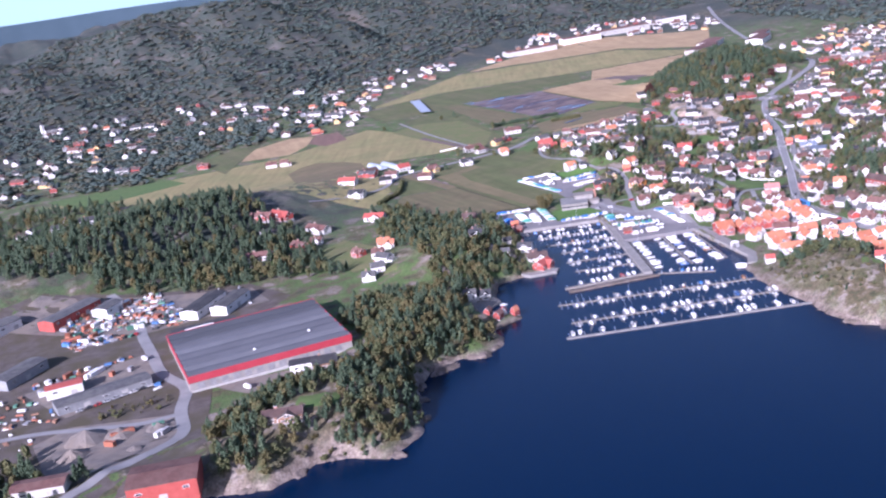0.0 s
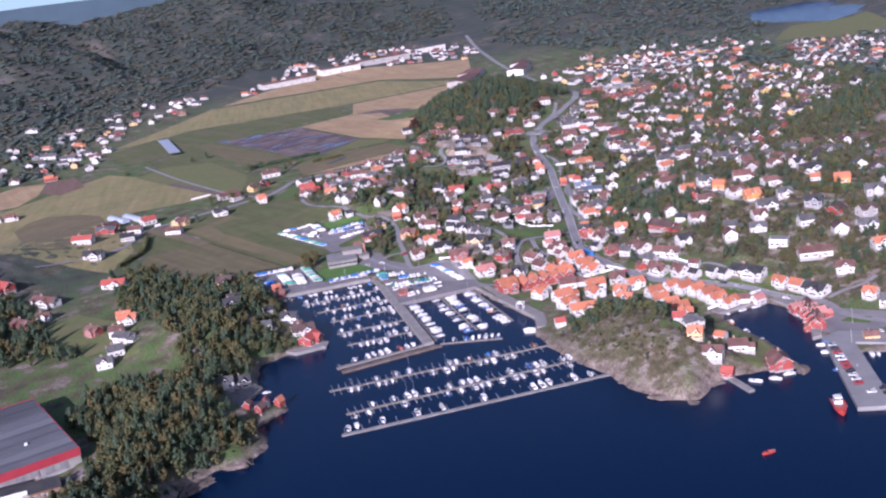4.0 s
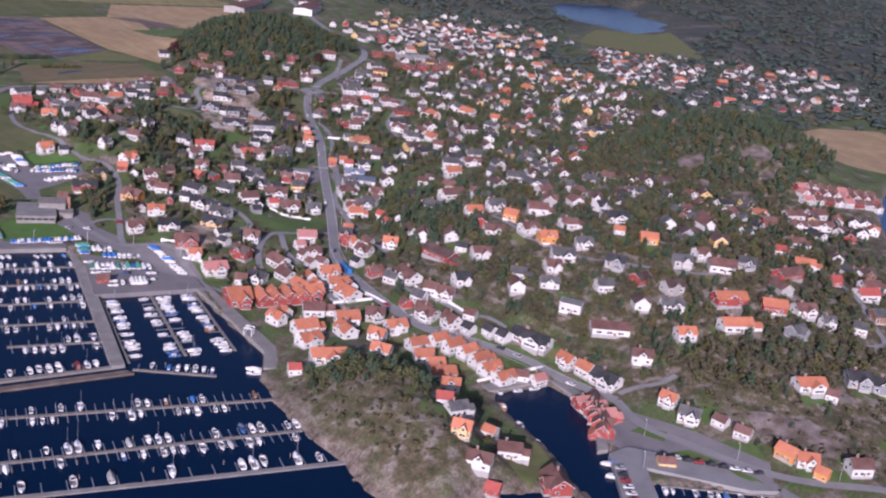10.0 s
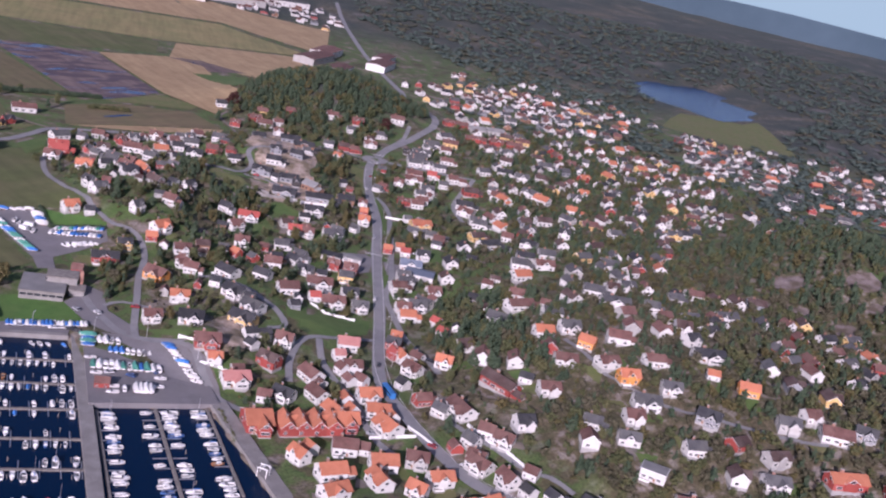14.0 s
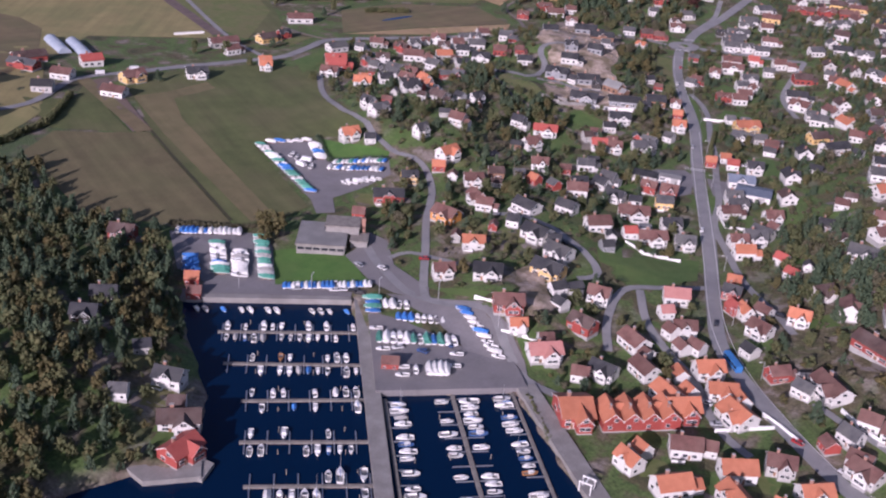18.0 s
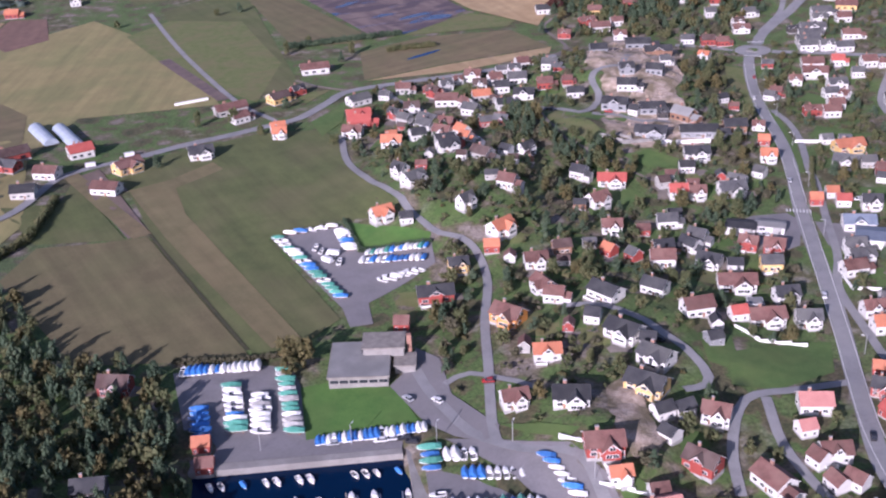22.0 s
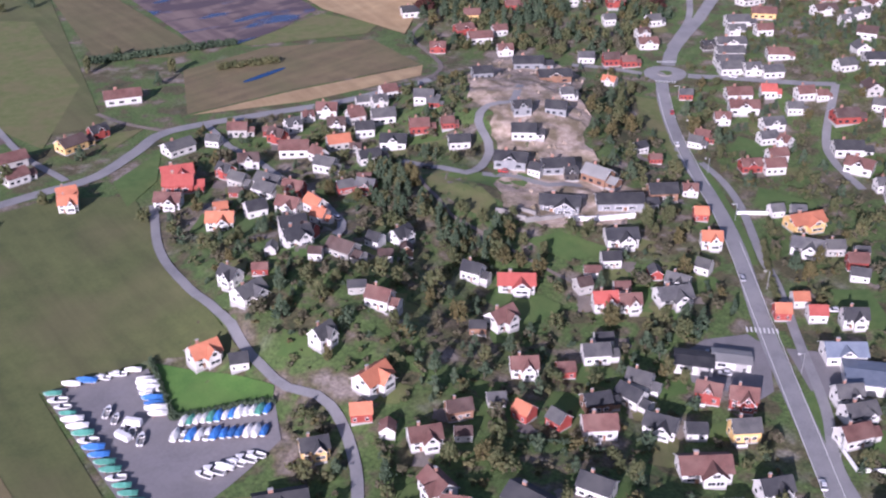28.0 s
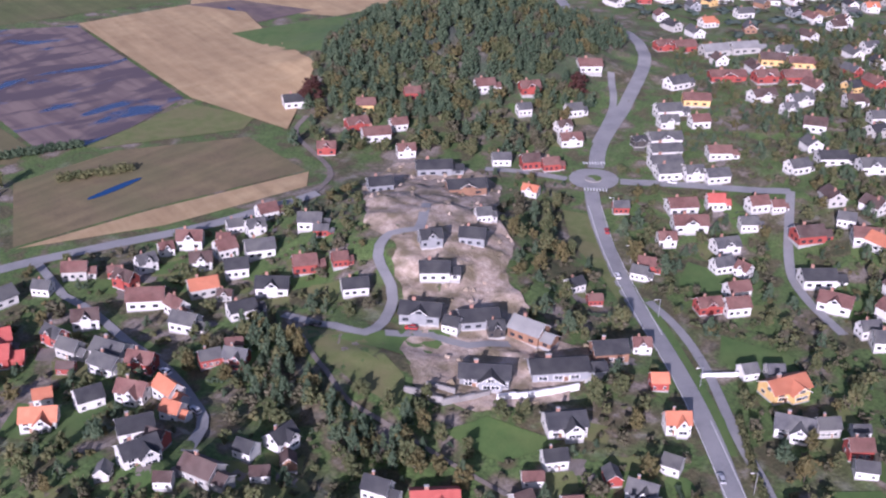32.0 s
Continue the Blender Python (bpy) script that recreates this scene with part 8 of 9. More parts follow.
def scatter(poly, gap, seed, keep=1.0, free=True):
    """Uneven points over an area of the plan, off roads, roofs and water."""
    r = np.random.RandomState(seed)
    xs, ys = [p[0] for p in poly], [p[1] for p in poly]
    gx, gy = np.meshgrid(np.arange(min(xs), max(xs), gap), np.arange(min(ys), max(ys), gap))
    gx, gy = gx.ravel() + r.uniform(-0.5, 0.5, gx.size) * gap, gy.ravel() + r.uniform(-0.5, 0.5, gy.size) * gap
    ok = (r.uniform(0, 1, gx.size) < keep) & (shore_distance(poly, gx, gy) > 0)
    gx, gy = gx[ok], gy[ok]
    return [(x, y, zt(x, y)) for x, y in zip(gx, gy) if not (free and blocked(x, y)) and zt(x, y) > 0.45], r


def grow(name, poly, gap, seed, mix, high, label, keep=1.0, n=1, free=True, trunks=True, wide=(0.5, 0.8), bare=9.0):
    """mix: chances of pine, mixed, autumn, shrub; high: least and most height; n: 0 near, 1 middle, 2 far, 3 shrubs, 4 gardens; bare: above it the slow swell leaves rock uncovered."""
    spots, r = scatter(poly, gap, seed, keep, free)
    if bare < 5:
        xy = np.array(spots)
        swell = wave(xy[:, 0], xy[:, 1], 330, 17) + 0.5 * wave(xy[:, 0], xy[:, 1], 90, 18)
        spots = [p for p, w in zip(spots, swell) if w < bare + r.uniform(-0.3, 0.3)]
    out = []
    at = np.array(spots).reshape(-1, 3)                    # kinds stand in groups
    order = np.argsort(np.argsort(0.8 * wave(at[:, 0], at[:, 1], 38, 19) + r.normal(size=len(at)))) / max(1, len(at))
    for (x, y, z), u in zip(spots, order):
        leaf = "pine" if u < mix[0] else "mixed" if u < mix[0] + mix[1] else "autumn" if u < mix[0] + mix[1] + mix[2] else "shrub"
        shape = "pine" if leaf == "pine" else "leaf"
        h = r.uniform(*high) * (1.0 if leaf == "pine" else 0.8)
        # far crowns: flattened to cast less shade, leaf colours carry the haze
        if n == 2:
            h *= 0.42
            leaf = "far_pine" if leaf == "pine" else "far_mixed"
        out.append((x, y, z, h, h * r.uniform(*wide) * (0.85 if leaf == "pine" else 1.25) * (2.5 if n == 2 else 1.0), shape, ((40, 24, 4, 14, 16) if shape == "pine" else (40, 26, 4, 7, 18))[n], leaf))
    return wood(name, out, label, trunks)


grow("woodland", [(86, 449), (106, 439), (130, 446), (157, 427), (182, 441), (200, 488), (218, 512), (205, 550), (170, 545), (120, 520), (92, 490)], 4.7, 1, (0.42, 0.36, 0.22), (5.5, 9.5), "pine and autumn birch wood on the rocky headland", 0.88, 1)
grow("woodland", [(233, 642), (255, 634), (276, 615), (276, 566), (266, 545), (262, 515), (237, 500), (208, 500), (200, 545), (205, 610)], 5.0, 2, (0.4, 0.3, 0.3), (5.5, 10), "yellow autumn wood with pines behind the shore", 0.85, 1)
grow("woodland", [(40, 850), (120, 800), (190, 770), (262, 790), (265, 880), (250, 990), (152, 1035), (-40, 1060)], 7.4, 3, (0.72, 0.22, 0.06), (8, 12), "dense dark green pine wood on the hill", 0.95, 1)
grow("woodland", [(332, 843), (360, 850), (368, 800), (392, 752), (383, 702), (366, 660), (339, 635), (332, 604), (312, 600), (300, 583), (276, 573), (279, 618), (296, 673), (305, 768)], 5.0, 4, (0.42, 0.36, 0.22), (5, 10), "mixed autumn wood on the knoll by the harbour", 0.82, 1)
grow("woodland", [(783, 1029), (826, 994), (912, 993), (985, 1000), (1010, 1040), (975, 1120), (896, 1125), (814, 1090)], 4.8, 5, (0.66, 0.24, 0.06), (6, 9.5), "dense green pine wood covering the round hill", 0.97, 1, wide=(0.7, 1.0))
grow("woodland", [(606.1, 879), (628.2, 894.3), (645.3, 898.1), (637.5, 864.2), (635.2, 839.7), (635.9, 821.3), (646.1, 797), (635, 788), (612, 808), (612.2, 838.9), (607.1, 856.2)], 5.2, 6, (0.5, 0.3, 0.2), (5.5, 9), "pine and ochre birch strip through the gardens", 0.6, 0)
grow("woodland", [(910, 500), (1030, 500), (1170, 545), (1180, 640), (1060, 670), (915, 640)], 7, 7, (0.7, 0.2, 0.05), (7, 11), "dark pine wood on the bare rocky hill", 0.62, 4)
grow("woodland", [(767, 1069), (801, 1060), (800, 1030), (820, 1012), (854, 1000), (890, 985), (926, 990), (890, 953), (860, 940), (838, 932), (814, 943), (791, 972), (759, 991), (747, 1019)], 6.2, 8, (0.35, 0.45, 0.08), (5, 9), "light mixed wood round the houses below the hill", 0.72, 1, wide=(0.7, 1.0))
grow("birch_grove", [(770, 1335), (812, 1306), (795, 1278), (756, 1306)], 6, 9, (0.0, 0.05, 0.1), (8, 11), "bare purple-brown birch grove in the fields", 0.9, 1)
grow("woodland", [(663, 645), (685.5, 592), (649, 551.6), (614, 535.1), (597.3, 550.2), (593.8, 582), (614.4, 607.6), (632.4, 628), (656.6, 645.6)], 5.4, 10, (0.6, 0.25, 0.1), (6, 11), "dark pines and rusty thicket on the steep slope", 0.85, 1)
grow("woodland", [(98, 575), (112, 600), (118, 640), (108, 645), (96, 612)], 4.5, 11, (0.1, 0.4, 0.4), (4, 8), "narrow strip of autumn trees beside the works road", 0.8, 1)
grow("woodland", [(50, 566), (84, 556), (96, 570), (60, 582)], 4.0, 12, (0.0, 0.3, 0.3), (1.5, 4), "brown thicket on a bank between yards", 0.7, 3, trunks=False)
grow("woodland", [(494.4, 743.9), (516, 752), (515.1, 717.6), (480, 676), (466, 672), (470, 696)], 5.0, 13, (0.25, 0.45, 0.15), (5, 9), "mixed trees on the knoll behind the clubhouse", 0.7, 1)
grow("woodland", [(630.7, 892.5), (636.6, 871.7), (633.2, 841.4), (635.9, 819.5), (647.5, 801.6), (636.2, 789.5), (624.9, 803.8), (616.4, 811.3), (611.8, 828.6), (621.0, 840.1), (608.8, 852.1), (617.6, 873.7)], 5.0, 81, (0.52, 0.26, 0.14), (5.5, 10), "pines and yellow birches on the slope below the new houses", 0.85, 1)
grow("shore_scrub", [(100, 436), (128, 443), (157, 424), (182, 438), (203, 488), (225, 503), (260, 508), (268, 530), (255, 532), (215, 518), (190, 482), (170, 447), (130, 454)], 3.6, 14, (0.2, 0.35, 0.25), (1.2, 5), "scrub and young birch over the shore rocks", 0.6, 4, trunks=False, wide=(0.7, 1.2))
grow("garden_trees", [(330, 600), (338, 640), (372, 695), (384, 690), (366, 648), (358, 615), (350, 604)], 4.2, 15, (0.2, 0.45, 0.2), (2.5, 6.5), "garden trees round the shore cottages", 0.7, 4)


# ---- the town beyond: houses set over the plan off the roads ----
def far_house(x, y, turn, length, wall, roof):
    block_disc(x, y, length * 0.55)
    HOUSE_AT.append((x, y))
    FAR_HOUSES.append((pose(x, y, zt(x, y) + 0.1, 0, 0, turn) @ Matrix.Diagonal((length / 10, 0.95, 0.85, 1)), wall, roof))


def estate(poly, gap, seed, keep=0.8, turn=None, clear=13):
    spots, r = scatter(poly, gap, seed, keep)
    for x, y, z in spots:
        if any((x - a) ** 2 + (y - b) ** 2 < clear * clear for a, b in HOUSE_AT):
            continue
        wall = r.choice(["white"] * 10 + ["red", "yellow", "grey", "slate", "timber"])
        roof = r.choice(["brown", "brown", "dark", "dark", "dark", "black", "black", "black", "grey", "grey", "grey", "grey", "orange"])
        if x < 760 and y < 960 and x + y < 1260:
            house(x, y, r.choice([-38, 52, -20]) + r.uniform(-12, 12), r.uniform(8, 11.5), 7.5, wall, r.choice(["brown", "brown", "brown", "black", "dark", "dark", "grey"]), rich=False)
            continue
        far_house(x, y, (r.choice([-38, 52, -20, 70]) if turn is None else turn) + r.uniform(-12, 12), r.uniform(8, 12.5), wall, roof)


# ---- far estates ----
estate([(720, 700), (830, 780), (960, 900), (1010, 980), (1180, 900), (1150, 760), (1040, 690), (905, 650), (800, 600), (735, 610)], 19, 21, 0.85, clear=14)
estate([(564.6, 422.9), (570, 560), (655.7, 653.2), (720, 700), (735, 610), (800, 590), (900, 560), (905, 480), (808.9, 389), (732.9, 322.2), (675.3, 325.3), (642.4, 361)], 19, 22, 0.72, clear=15)
estate([(1010, 990), (1180, 910), (1330, 1010), (1300, 1200), (1120, 1200)], 21, 23, 0.85)
estate([(1182, 811), (1341, 951), (1416, 975), (1440, 840), (1295, 770)], 17, 30, 0.9)
estate([(1060, 1060), (1200, 1200), (1300, 1290), (1456, 1090), (1400, 1000), (1330, 1010), (1180, 1000)], 27, 71, 0.6)
estate([(1020, 640), (1180, 790), (1300, 770), (1400, 800), (1494, 843), (1440, 930), (1560, 860), (1340, 640), (1160, 620)], 25, 72, 0.5)
estate([(1330, 640), (1500, 640), (1640, 760), (1540, 860), (1380, 760)], 24, 24, 0.85)
estate([(870, 1600), (1100, 1640), (1260, 1500), (1400, 1640), (1300, 1790), (1000, 1760)], 24, 25, 0.85)
estate([(400, 1300), (560, 1330), (600, 1480), (760, 1560), (880, 1690), (760, 1720), (560, 1600), (440, 1500)], 25, 26, 0.6)
estate([(150, 1420), (300, 1440), (480, 1500), (560, 1560), (500, 1760), (200, 1850)], 34, 27, 0.55)
estate([(110, 1300), (240, 1320), (320, 1400), (250, 1460), (100, 1640), (-150, 1400)], 34, 28, 0.38)
estate([(90, 1040), (160, 1080), (130, 1120), (60, 1090)], 18, 31, 0.8)
estate([(960, 430), (905, 470), (880, 420), (935, 425)], 11, 29, 0.95, 20, 9)
for x, y, z in scatter([(560, 865), (575, 930), (605, 958), (690, 962), (695.4, 923.9), (650.3, 901.2), (610.2, 882.1)], 12, 48, 0.75)[0]:
    if all((x - a) ** 2 + (y - b) ** 2 > 115 for a, b in HOUSE_AT):
        house(x, y, -38 + (x * 7) % 30, 7.2 + (y * 3) % 2.5, 6.6, "white" if int(x) % 4 else "red", ("dark", "black", "brown")[int(y) % 3], rich=False)
for k in range(24):                                     # a close of red terraced houses above the lake
    u, v = k % 8, k // 8
    far_house(966 + 8.9 * u - 9 * v, 497 - 4.6 * u - 7 * v, -27 + 90 * (v == 1), 8.0, "white" if k % 3 else "red", "brown" if k % 4 else "pink")


def works_hall(x, y, turn, length, depth, high, wall, roof):
    """A plain industrial hall with a shallow roof, doors and a band of windows."""
    top = tagged(new("industrial_hall"), "%s hall with a shallow %s roof" % (WALL_WORDS[wall], ROOF_WORDS[roof]), "hall", "industrial halls")
    top.matrix_basis = pose(x, y, zt(x, y), 0, 0, turn)
    L, D = length / 2, depth / 2
    r = min(1.6, depth * 0.08)
    v = [(sx, sy, z) for sx in (-L, L) for sy, z in ((-D, -2), (D, -2), (D, high), (0, high + r), (-D, high))]
    part("wall", mesh_of("wall", v, [(4, 3, 2, 1, 0), (5, 6, 7, 8, 9)] + [(i, (i + 1) % 5, (i + 1) % 5 + 5, i + 5) for i in range(5)], WALLS[wall]), top)
    v = [(sx, sy, z + dz) for dz in (0.02, 0.25) for sx in (-L - 0.4, L + 0.4) for sy, z in ((-D - 0.4, high - 0.1), (0, high + r), (D + 0.4, high - 0.1))]
    f = [(6, 7, 10, 9), (7, 8, 11, 10), (3, 4, 1, 0), (4, 5, 2, 1), (0, 1, 7, 6), (1, 2, 8, 7), (10, 4, 3, 9), (11, 5, 4, 10), (0, 6, 9, 3), (8, 2, 5, 11)]
    part("roof", mesh_of("roof", v, f, ROOFS[roof]), top)
    for k in range(max(2, int(length / 9))):
        px = -L + (k + 0.5) * length / max(2, int(length / 9))
        for s, t in ((-1, 0), (1, 180)):
            part("roller_door" if k % 2 else "window", cached("gate", lambda: box_mesh("gate", -1.8, 1.8, -0.1, 0.02, 0, 3.2, M["footing"])) if k % 2 else window_mesh(2.6, 1.1), top, pose(px, s * D, 0.1 if k % 2 else high * 0.62, 0, 0, t))
    block_disc(x, y, max(L, D))
    return top


for x, y, t, L, D, h, w, r in ((63, 599, 4, 52, 13, 5, "slate", "grey"), (46, 622, -8, 20, 9, 6, "white", "red"), (27, 670, 40, 34, 14, 6, "slate", "grey"), (72, 765, 38, 46, 14, 6, "red", "grey"), (96, 757, 45, 20, 12, 6, "white", "grey"),
                               (150, 708, 46, 40, 13, 6, "white", "black"), (166, 699, 46, 34, 12, 6, "white", "grey"), (20, 770, 30, 40, 16, 6, "white", "grey"), (64, 452, -20, 30, 22, 8, "red", "brown"), (16, 488, -22, 24, 12, 5, "grey", "brown")):
    works_hall(x, y, t, L, D, h, w, r)
works_hall(163, 549, -20, 15, 9, 5.4, "white", "black")
works_hall(635.5, 721, -50, 12, 8.5, 3.6, "white", "black")
works_hall(646, 714.5, -50, 12, 7, 3.2, "white", "flat")
works_hall(672, 681, -50, 17, 13, 3.8, "white", "steel")
for x, y, t, L, D in ((980, 1640, -12, 90, 26), (1090, 1650, -12, 70, 24), (1180, 1660, -12, 110, 30), (1310, 1690, -10, 70, 28), (1060, 1290, 30, 70, 26), (1110, 1330, 35, 60, 26), (1150, 1270, 35, 60, 24), (1050, 1230, 35, 50, 22), (1190, 1310, 35, 50, 20)):
    works_hall(x, y, t, L, D, 8, "white" if x % 20 else "grey", "brown" if x < 1200 else "grey")

# ---- garden trees and wooded hills ----
TOWN = [(480, 580), (558.6, 479.3), (550.5, 403.3), (596.1, 328.5), (732.9, 322.2), (930, 430), (1010, 520), (1180, 760), (1180, 900), (1010, 990), (850, 890), (780, 960), (700, 960), (600, 990), (540, 900), (520, 780), (470, 690)]
grow("garden_trees", TOWN, 6.4, 31, (0.25, 0.42, 0.1), (2.5, 7), "garden trees and autumn shrubs between the houses", 0.5, 4, wide=(0.6, 0.95))
grow("garden_shrubs", TOWN, 4.6, 32, (0.1, 0.36, 0.08), (0.8, 2.8), "low garden shrubs and hedges between the houses", 0.6, 3, trunks=False, wide=(0.9, 1.5))
grow("garden_trees", [(830, 780), (960, 900), (1010, 980), (1180, 900), (1170, 760), (1040, 690), (905, 650), (760, 620), (720, 700)], 7, 46, (0.55, 0.25, 0.06), (4, 8.5), "dark pines between the upper houses", 0.62, 4, wide=(0.6, 0.9))
grow("hillside_trees", [(560, 470), (640, 580), (760, 620), (900, 640), (920, 500), (794.9, 387.4), (717.4, 313.6), (596.1, 328.5), (565.5, 403.1)], 6.0, 33, (0.26, 0.22, 0.1), (3, 8), "pines and brown thicket on the rocky slope", 0.85, 4, wide=(0.6, 0.95))
grow("heath_scrub", [(545, 300), (564.6, 387.5), (603.1, 421.7), (672.6, 396.6), (713.3, 322.1), (700, 270), (600, 270)], 4.2, 47, (0.08, 0.2, 0.08), (0.8, 3.2), "brown scrub and juniper on the rocky heath", 0.55, 3, trunks=False, wide=(0.9, 1.5))
grow("knoll_trees", [(436, 472), (446, 492), (462, 488), (474, 460), (468, 436), (456, 428), (446, 446)], 4.4, 49, (0.55, 0.4, 0.05), (4, 6.5), "green trees on the back of the rocky knoll", 0.8, 1, wide=(0.9, 1.3))
grow("knoll_trees", [(424, 455), (420, 410), (432, 390), (462, 395), (489, 432), (475, 475), (445, 490), (432, 480)], 3.8, 34, (0.1, 0.28, 0.16), (0.7, 2.6), "low thicket and heath on the rocky knoll", 0.75, 3, wide=(0.9, 1.5))
grow("woodland", [(10, 470), (60, 500), (50, 540), (15, 545), (-30, 500)], 6, 35, (0.6, 0.3, 0.1), (8, 12), "dark wood beside the quarry road", 0.9, 0)
grow("woodland", [(95, 760), (200, 735), (260, 690), (300, 720), (280, 790), (200, 790), (100, 830)], 7, 37, (0.5, 0.3, 0.2), (7, 12), "mixed wood behind the industrial halls", 0.7, 1)
grow("woodland", [(-150, 1060), (100, 1050), (270, 1010), (330, 1080), (250, 1200), (100, 1200), (-150, 1180)], 10, 38, (0.6, 0.3, 0.1), (8, 13), "broken wood along the fields", 0.6, 1)
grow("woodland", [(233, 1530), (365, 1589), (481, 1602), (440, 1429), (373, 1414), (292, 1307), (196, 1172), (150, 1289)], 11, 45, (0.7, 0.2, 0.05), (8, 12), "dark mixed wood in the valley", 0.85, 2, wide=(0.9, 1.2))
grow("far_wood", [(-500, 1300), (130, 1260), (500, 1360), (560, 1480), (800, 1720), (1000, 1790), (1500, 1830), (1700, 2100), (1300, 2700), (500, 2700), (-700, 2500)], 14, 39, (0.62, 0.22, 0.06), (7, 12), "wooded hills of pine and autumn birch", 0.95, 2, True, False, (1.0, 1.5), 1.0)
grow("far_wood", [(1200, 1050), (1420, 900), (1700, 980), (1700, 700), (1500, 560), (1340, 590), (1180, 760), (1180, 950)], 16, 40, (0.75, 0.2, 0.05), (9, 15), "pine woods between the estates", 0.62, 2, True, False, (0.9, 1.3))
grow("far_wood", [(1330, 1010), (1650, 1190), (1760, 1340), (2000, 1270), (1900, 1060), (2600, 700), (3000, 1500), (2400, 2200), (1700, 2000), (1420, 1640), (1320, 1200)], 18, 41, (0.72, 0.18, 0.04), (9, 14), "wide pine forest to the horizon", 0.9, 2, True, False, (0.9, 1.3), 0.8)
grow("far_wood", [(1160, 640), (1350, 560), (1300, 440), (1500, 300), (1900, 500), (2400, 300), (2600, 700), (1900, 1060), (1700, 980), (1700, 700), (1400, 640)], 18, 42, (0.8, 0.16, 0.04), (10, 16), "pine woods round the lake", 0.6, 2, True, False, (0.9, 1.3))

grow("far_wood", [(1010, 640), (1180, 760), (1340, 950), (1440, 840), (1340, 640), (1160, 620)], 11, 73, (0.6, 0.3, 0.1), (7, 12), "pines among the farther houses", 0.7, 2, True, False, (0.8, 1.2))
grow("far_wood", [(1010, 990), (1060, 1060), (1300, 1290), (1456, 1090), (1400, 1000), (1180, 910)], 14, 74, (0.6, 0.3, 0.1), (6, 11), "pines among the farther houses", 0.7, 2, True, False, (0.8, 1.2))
join_far_houses()


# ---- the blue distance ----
# forest ridge whose blue base colour stands in for distance haze
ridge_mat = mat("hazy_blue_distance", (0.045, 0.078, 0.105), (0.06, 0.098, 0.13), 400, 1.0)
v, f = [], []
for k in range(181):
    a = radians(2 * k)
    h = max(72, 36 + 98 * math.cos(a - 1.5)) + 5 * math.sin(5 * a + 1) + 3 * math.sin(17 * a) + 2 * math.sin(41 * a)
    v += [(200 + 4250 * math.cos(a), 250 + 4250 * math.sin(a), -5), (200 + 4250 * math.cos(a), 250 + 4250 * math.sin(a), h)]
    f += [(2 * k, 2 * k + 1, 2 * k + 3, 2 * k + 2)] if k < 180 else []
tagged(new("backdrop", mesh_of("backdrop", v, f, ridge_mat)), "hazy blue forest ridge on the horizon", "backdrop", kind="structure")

sky_mat = bpy.data.materials.new("low_sky")
sky_mat.use_nodes = True
sb = sky_mat.node_tree.nodes["Principled BSDF"]
sb.inputs["Base Color"].default_value, sb.inputs["Roughness"].default_value = (0, 0, 0, 1), 1.0
sb.inputs["Emission Color"].default_value, sb.inputs["Emission Strength"].default_value = (0.38, 0.56, 0.56, 1), 0.95
v = [(200 + 4330 * math.cos(radians(5 * k)), 250 + 4330 * math.sin(radians(5 * k)), z) for k in range(73) for z in (0, 330)]
tagged(new("backdrop", mesh_of("backdrop", v, [(2 * k, 2 * k + 1, 2 * k + 3, 2 * k + 2) for k in range(72)], sky_mat)), "pale blue band of low sky behind the ridge", "backdrop", kind="structure")


def church(x, y, turn):
    top = tagged(new("church"), "small white timber church with a pointed spire", "church")
    top.matrix_basis = pose(x, y, zt(x, y), 0, 0, turn)
    part("nave", gable_prism(-9, 9, -4.5, 4.5, 6, 11, True, "white"), top)
    part("roof", joined("roof", [gable_roof_plain("black")]), top, Matrix.Diagonal((1.75, 1.15, 1.48, 1)))
    part("tower", soft_box("tower", -13, -8.5, -2.2, 2.2, -2, 15, WALLS["white"], 0.1), top)
    part("spire", mesh_of("spire", [(-13.1, -2.3, 15), (-8.4, -2.3, 15), (-8.4, 2.3, 15), (-13.1, 2.3, 15), (-10.75, 0, 25)], [(0, 1, 4), (1, 2, 4), (2, 3, 4), (3, 0, 4)], ROOFS["black"]), top)
    for s in (-1, 1):
        for k in range(4):
            part("window", window_mesh(1.4, 2.6), top, pose(-6 + 4 * k, s * 4.5, 3.2, 0, 0, 0 if s < 0 else 180))


church(208, 1829, 20)


# ---- industrial clutter ----
BOX = {c: mat(c + "_container_steel", tuple(0.85 * v for v in k), k, 2, 0.6, spread=0.2) for c, k in {"rust": (0.32, 0.12, 0.07), "blue": (0.07, 0.17, 0.36), "white": (0.7, 0.7, 0.68), "green": (0.08, 0.2, 0.14), "grey": (0.3, 0.3, 0.31)}.items()}


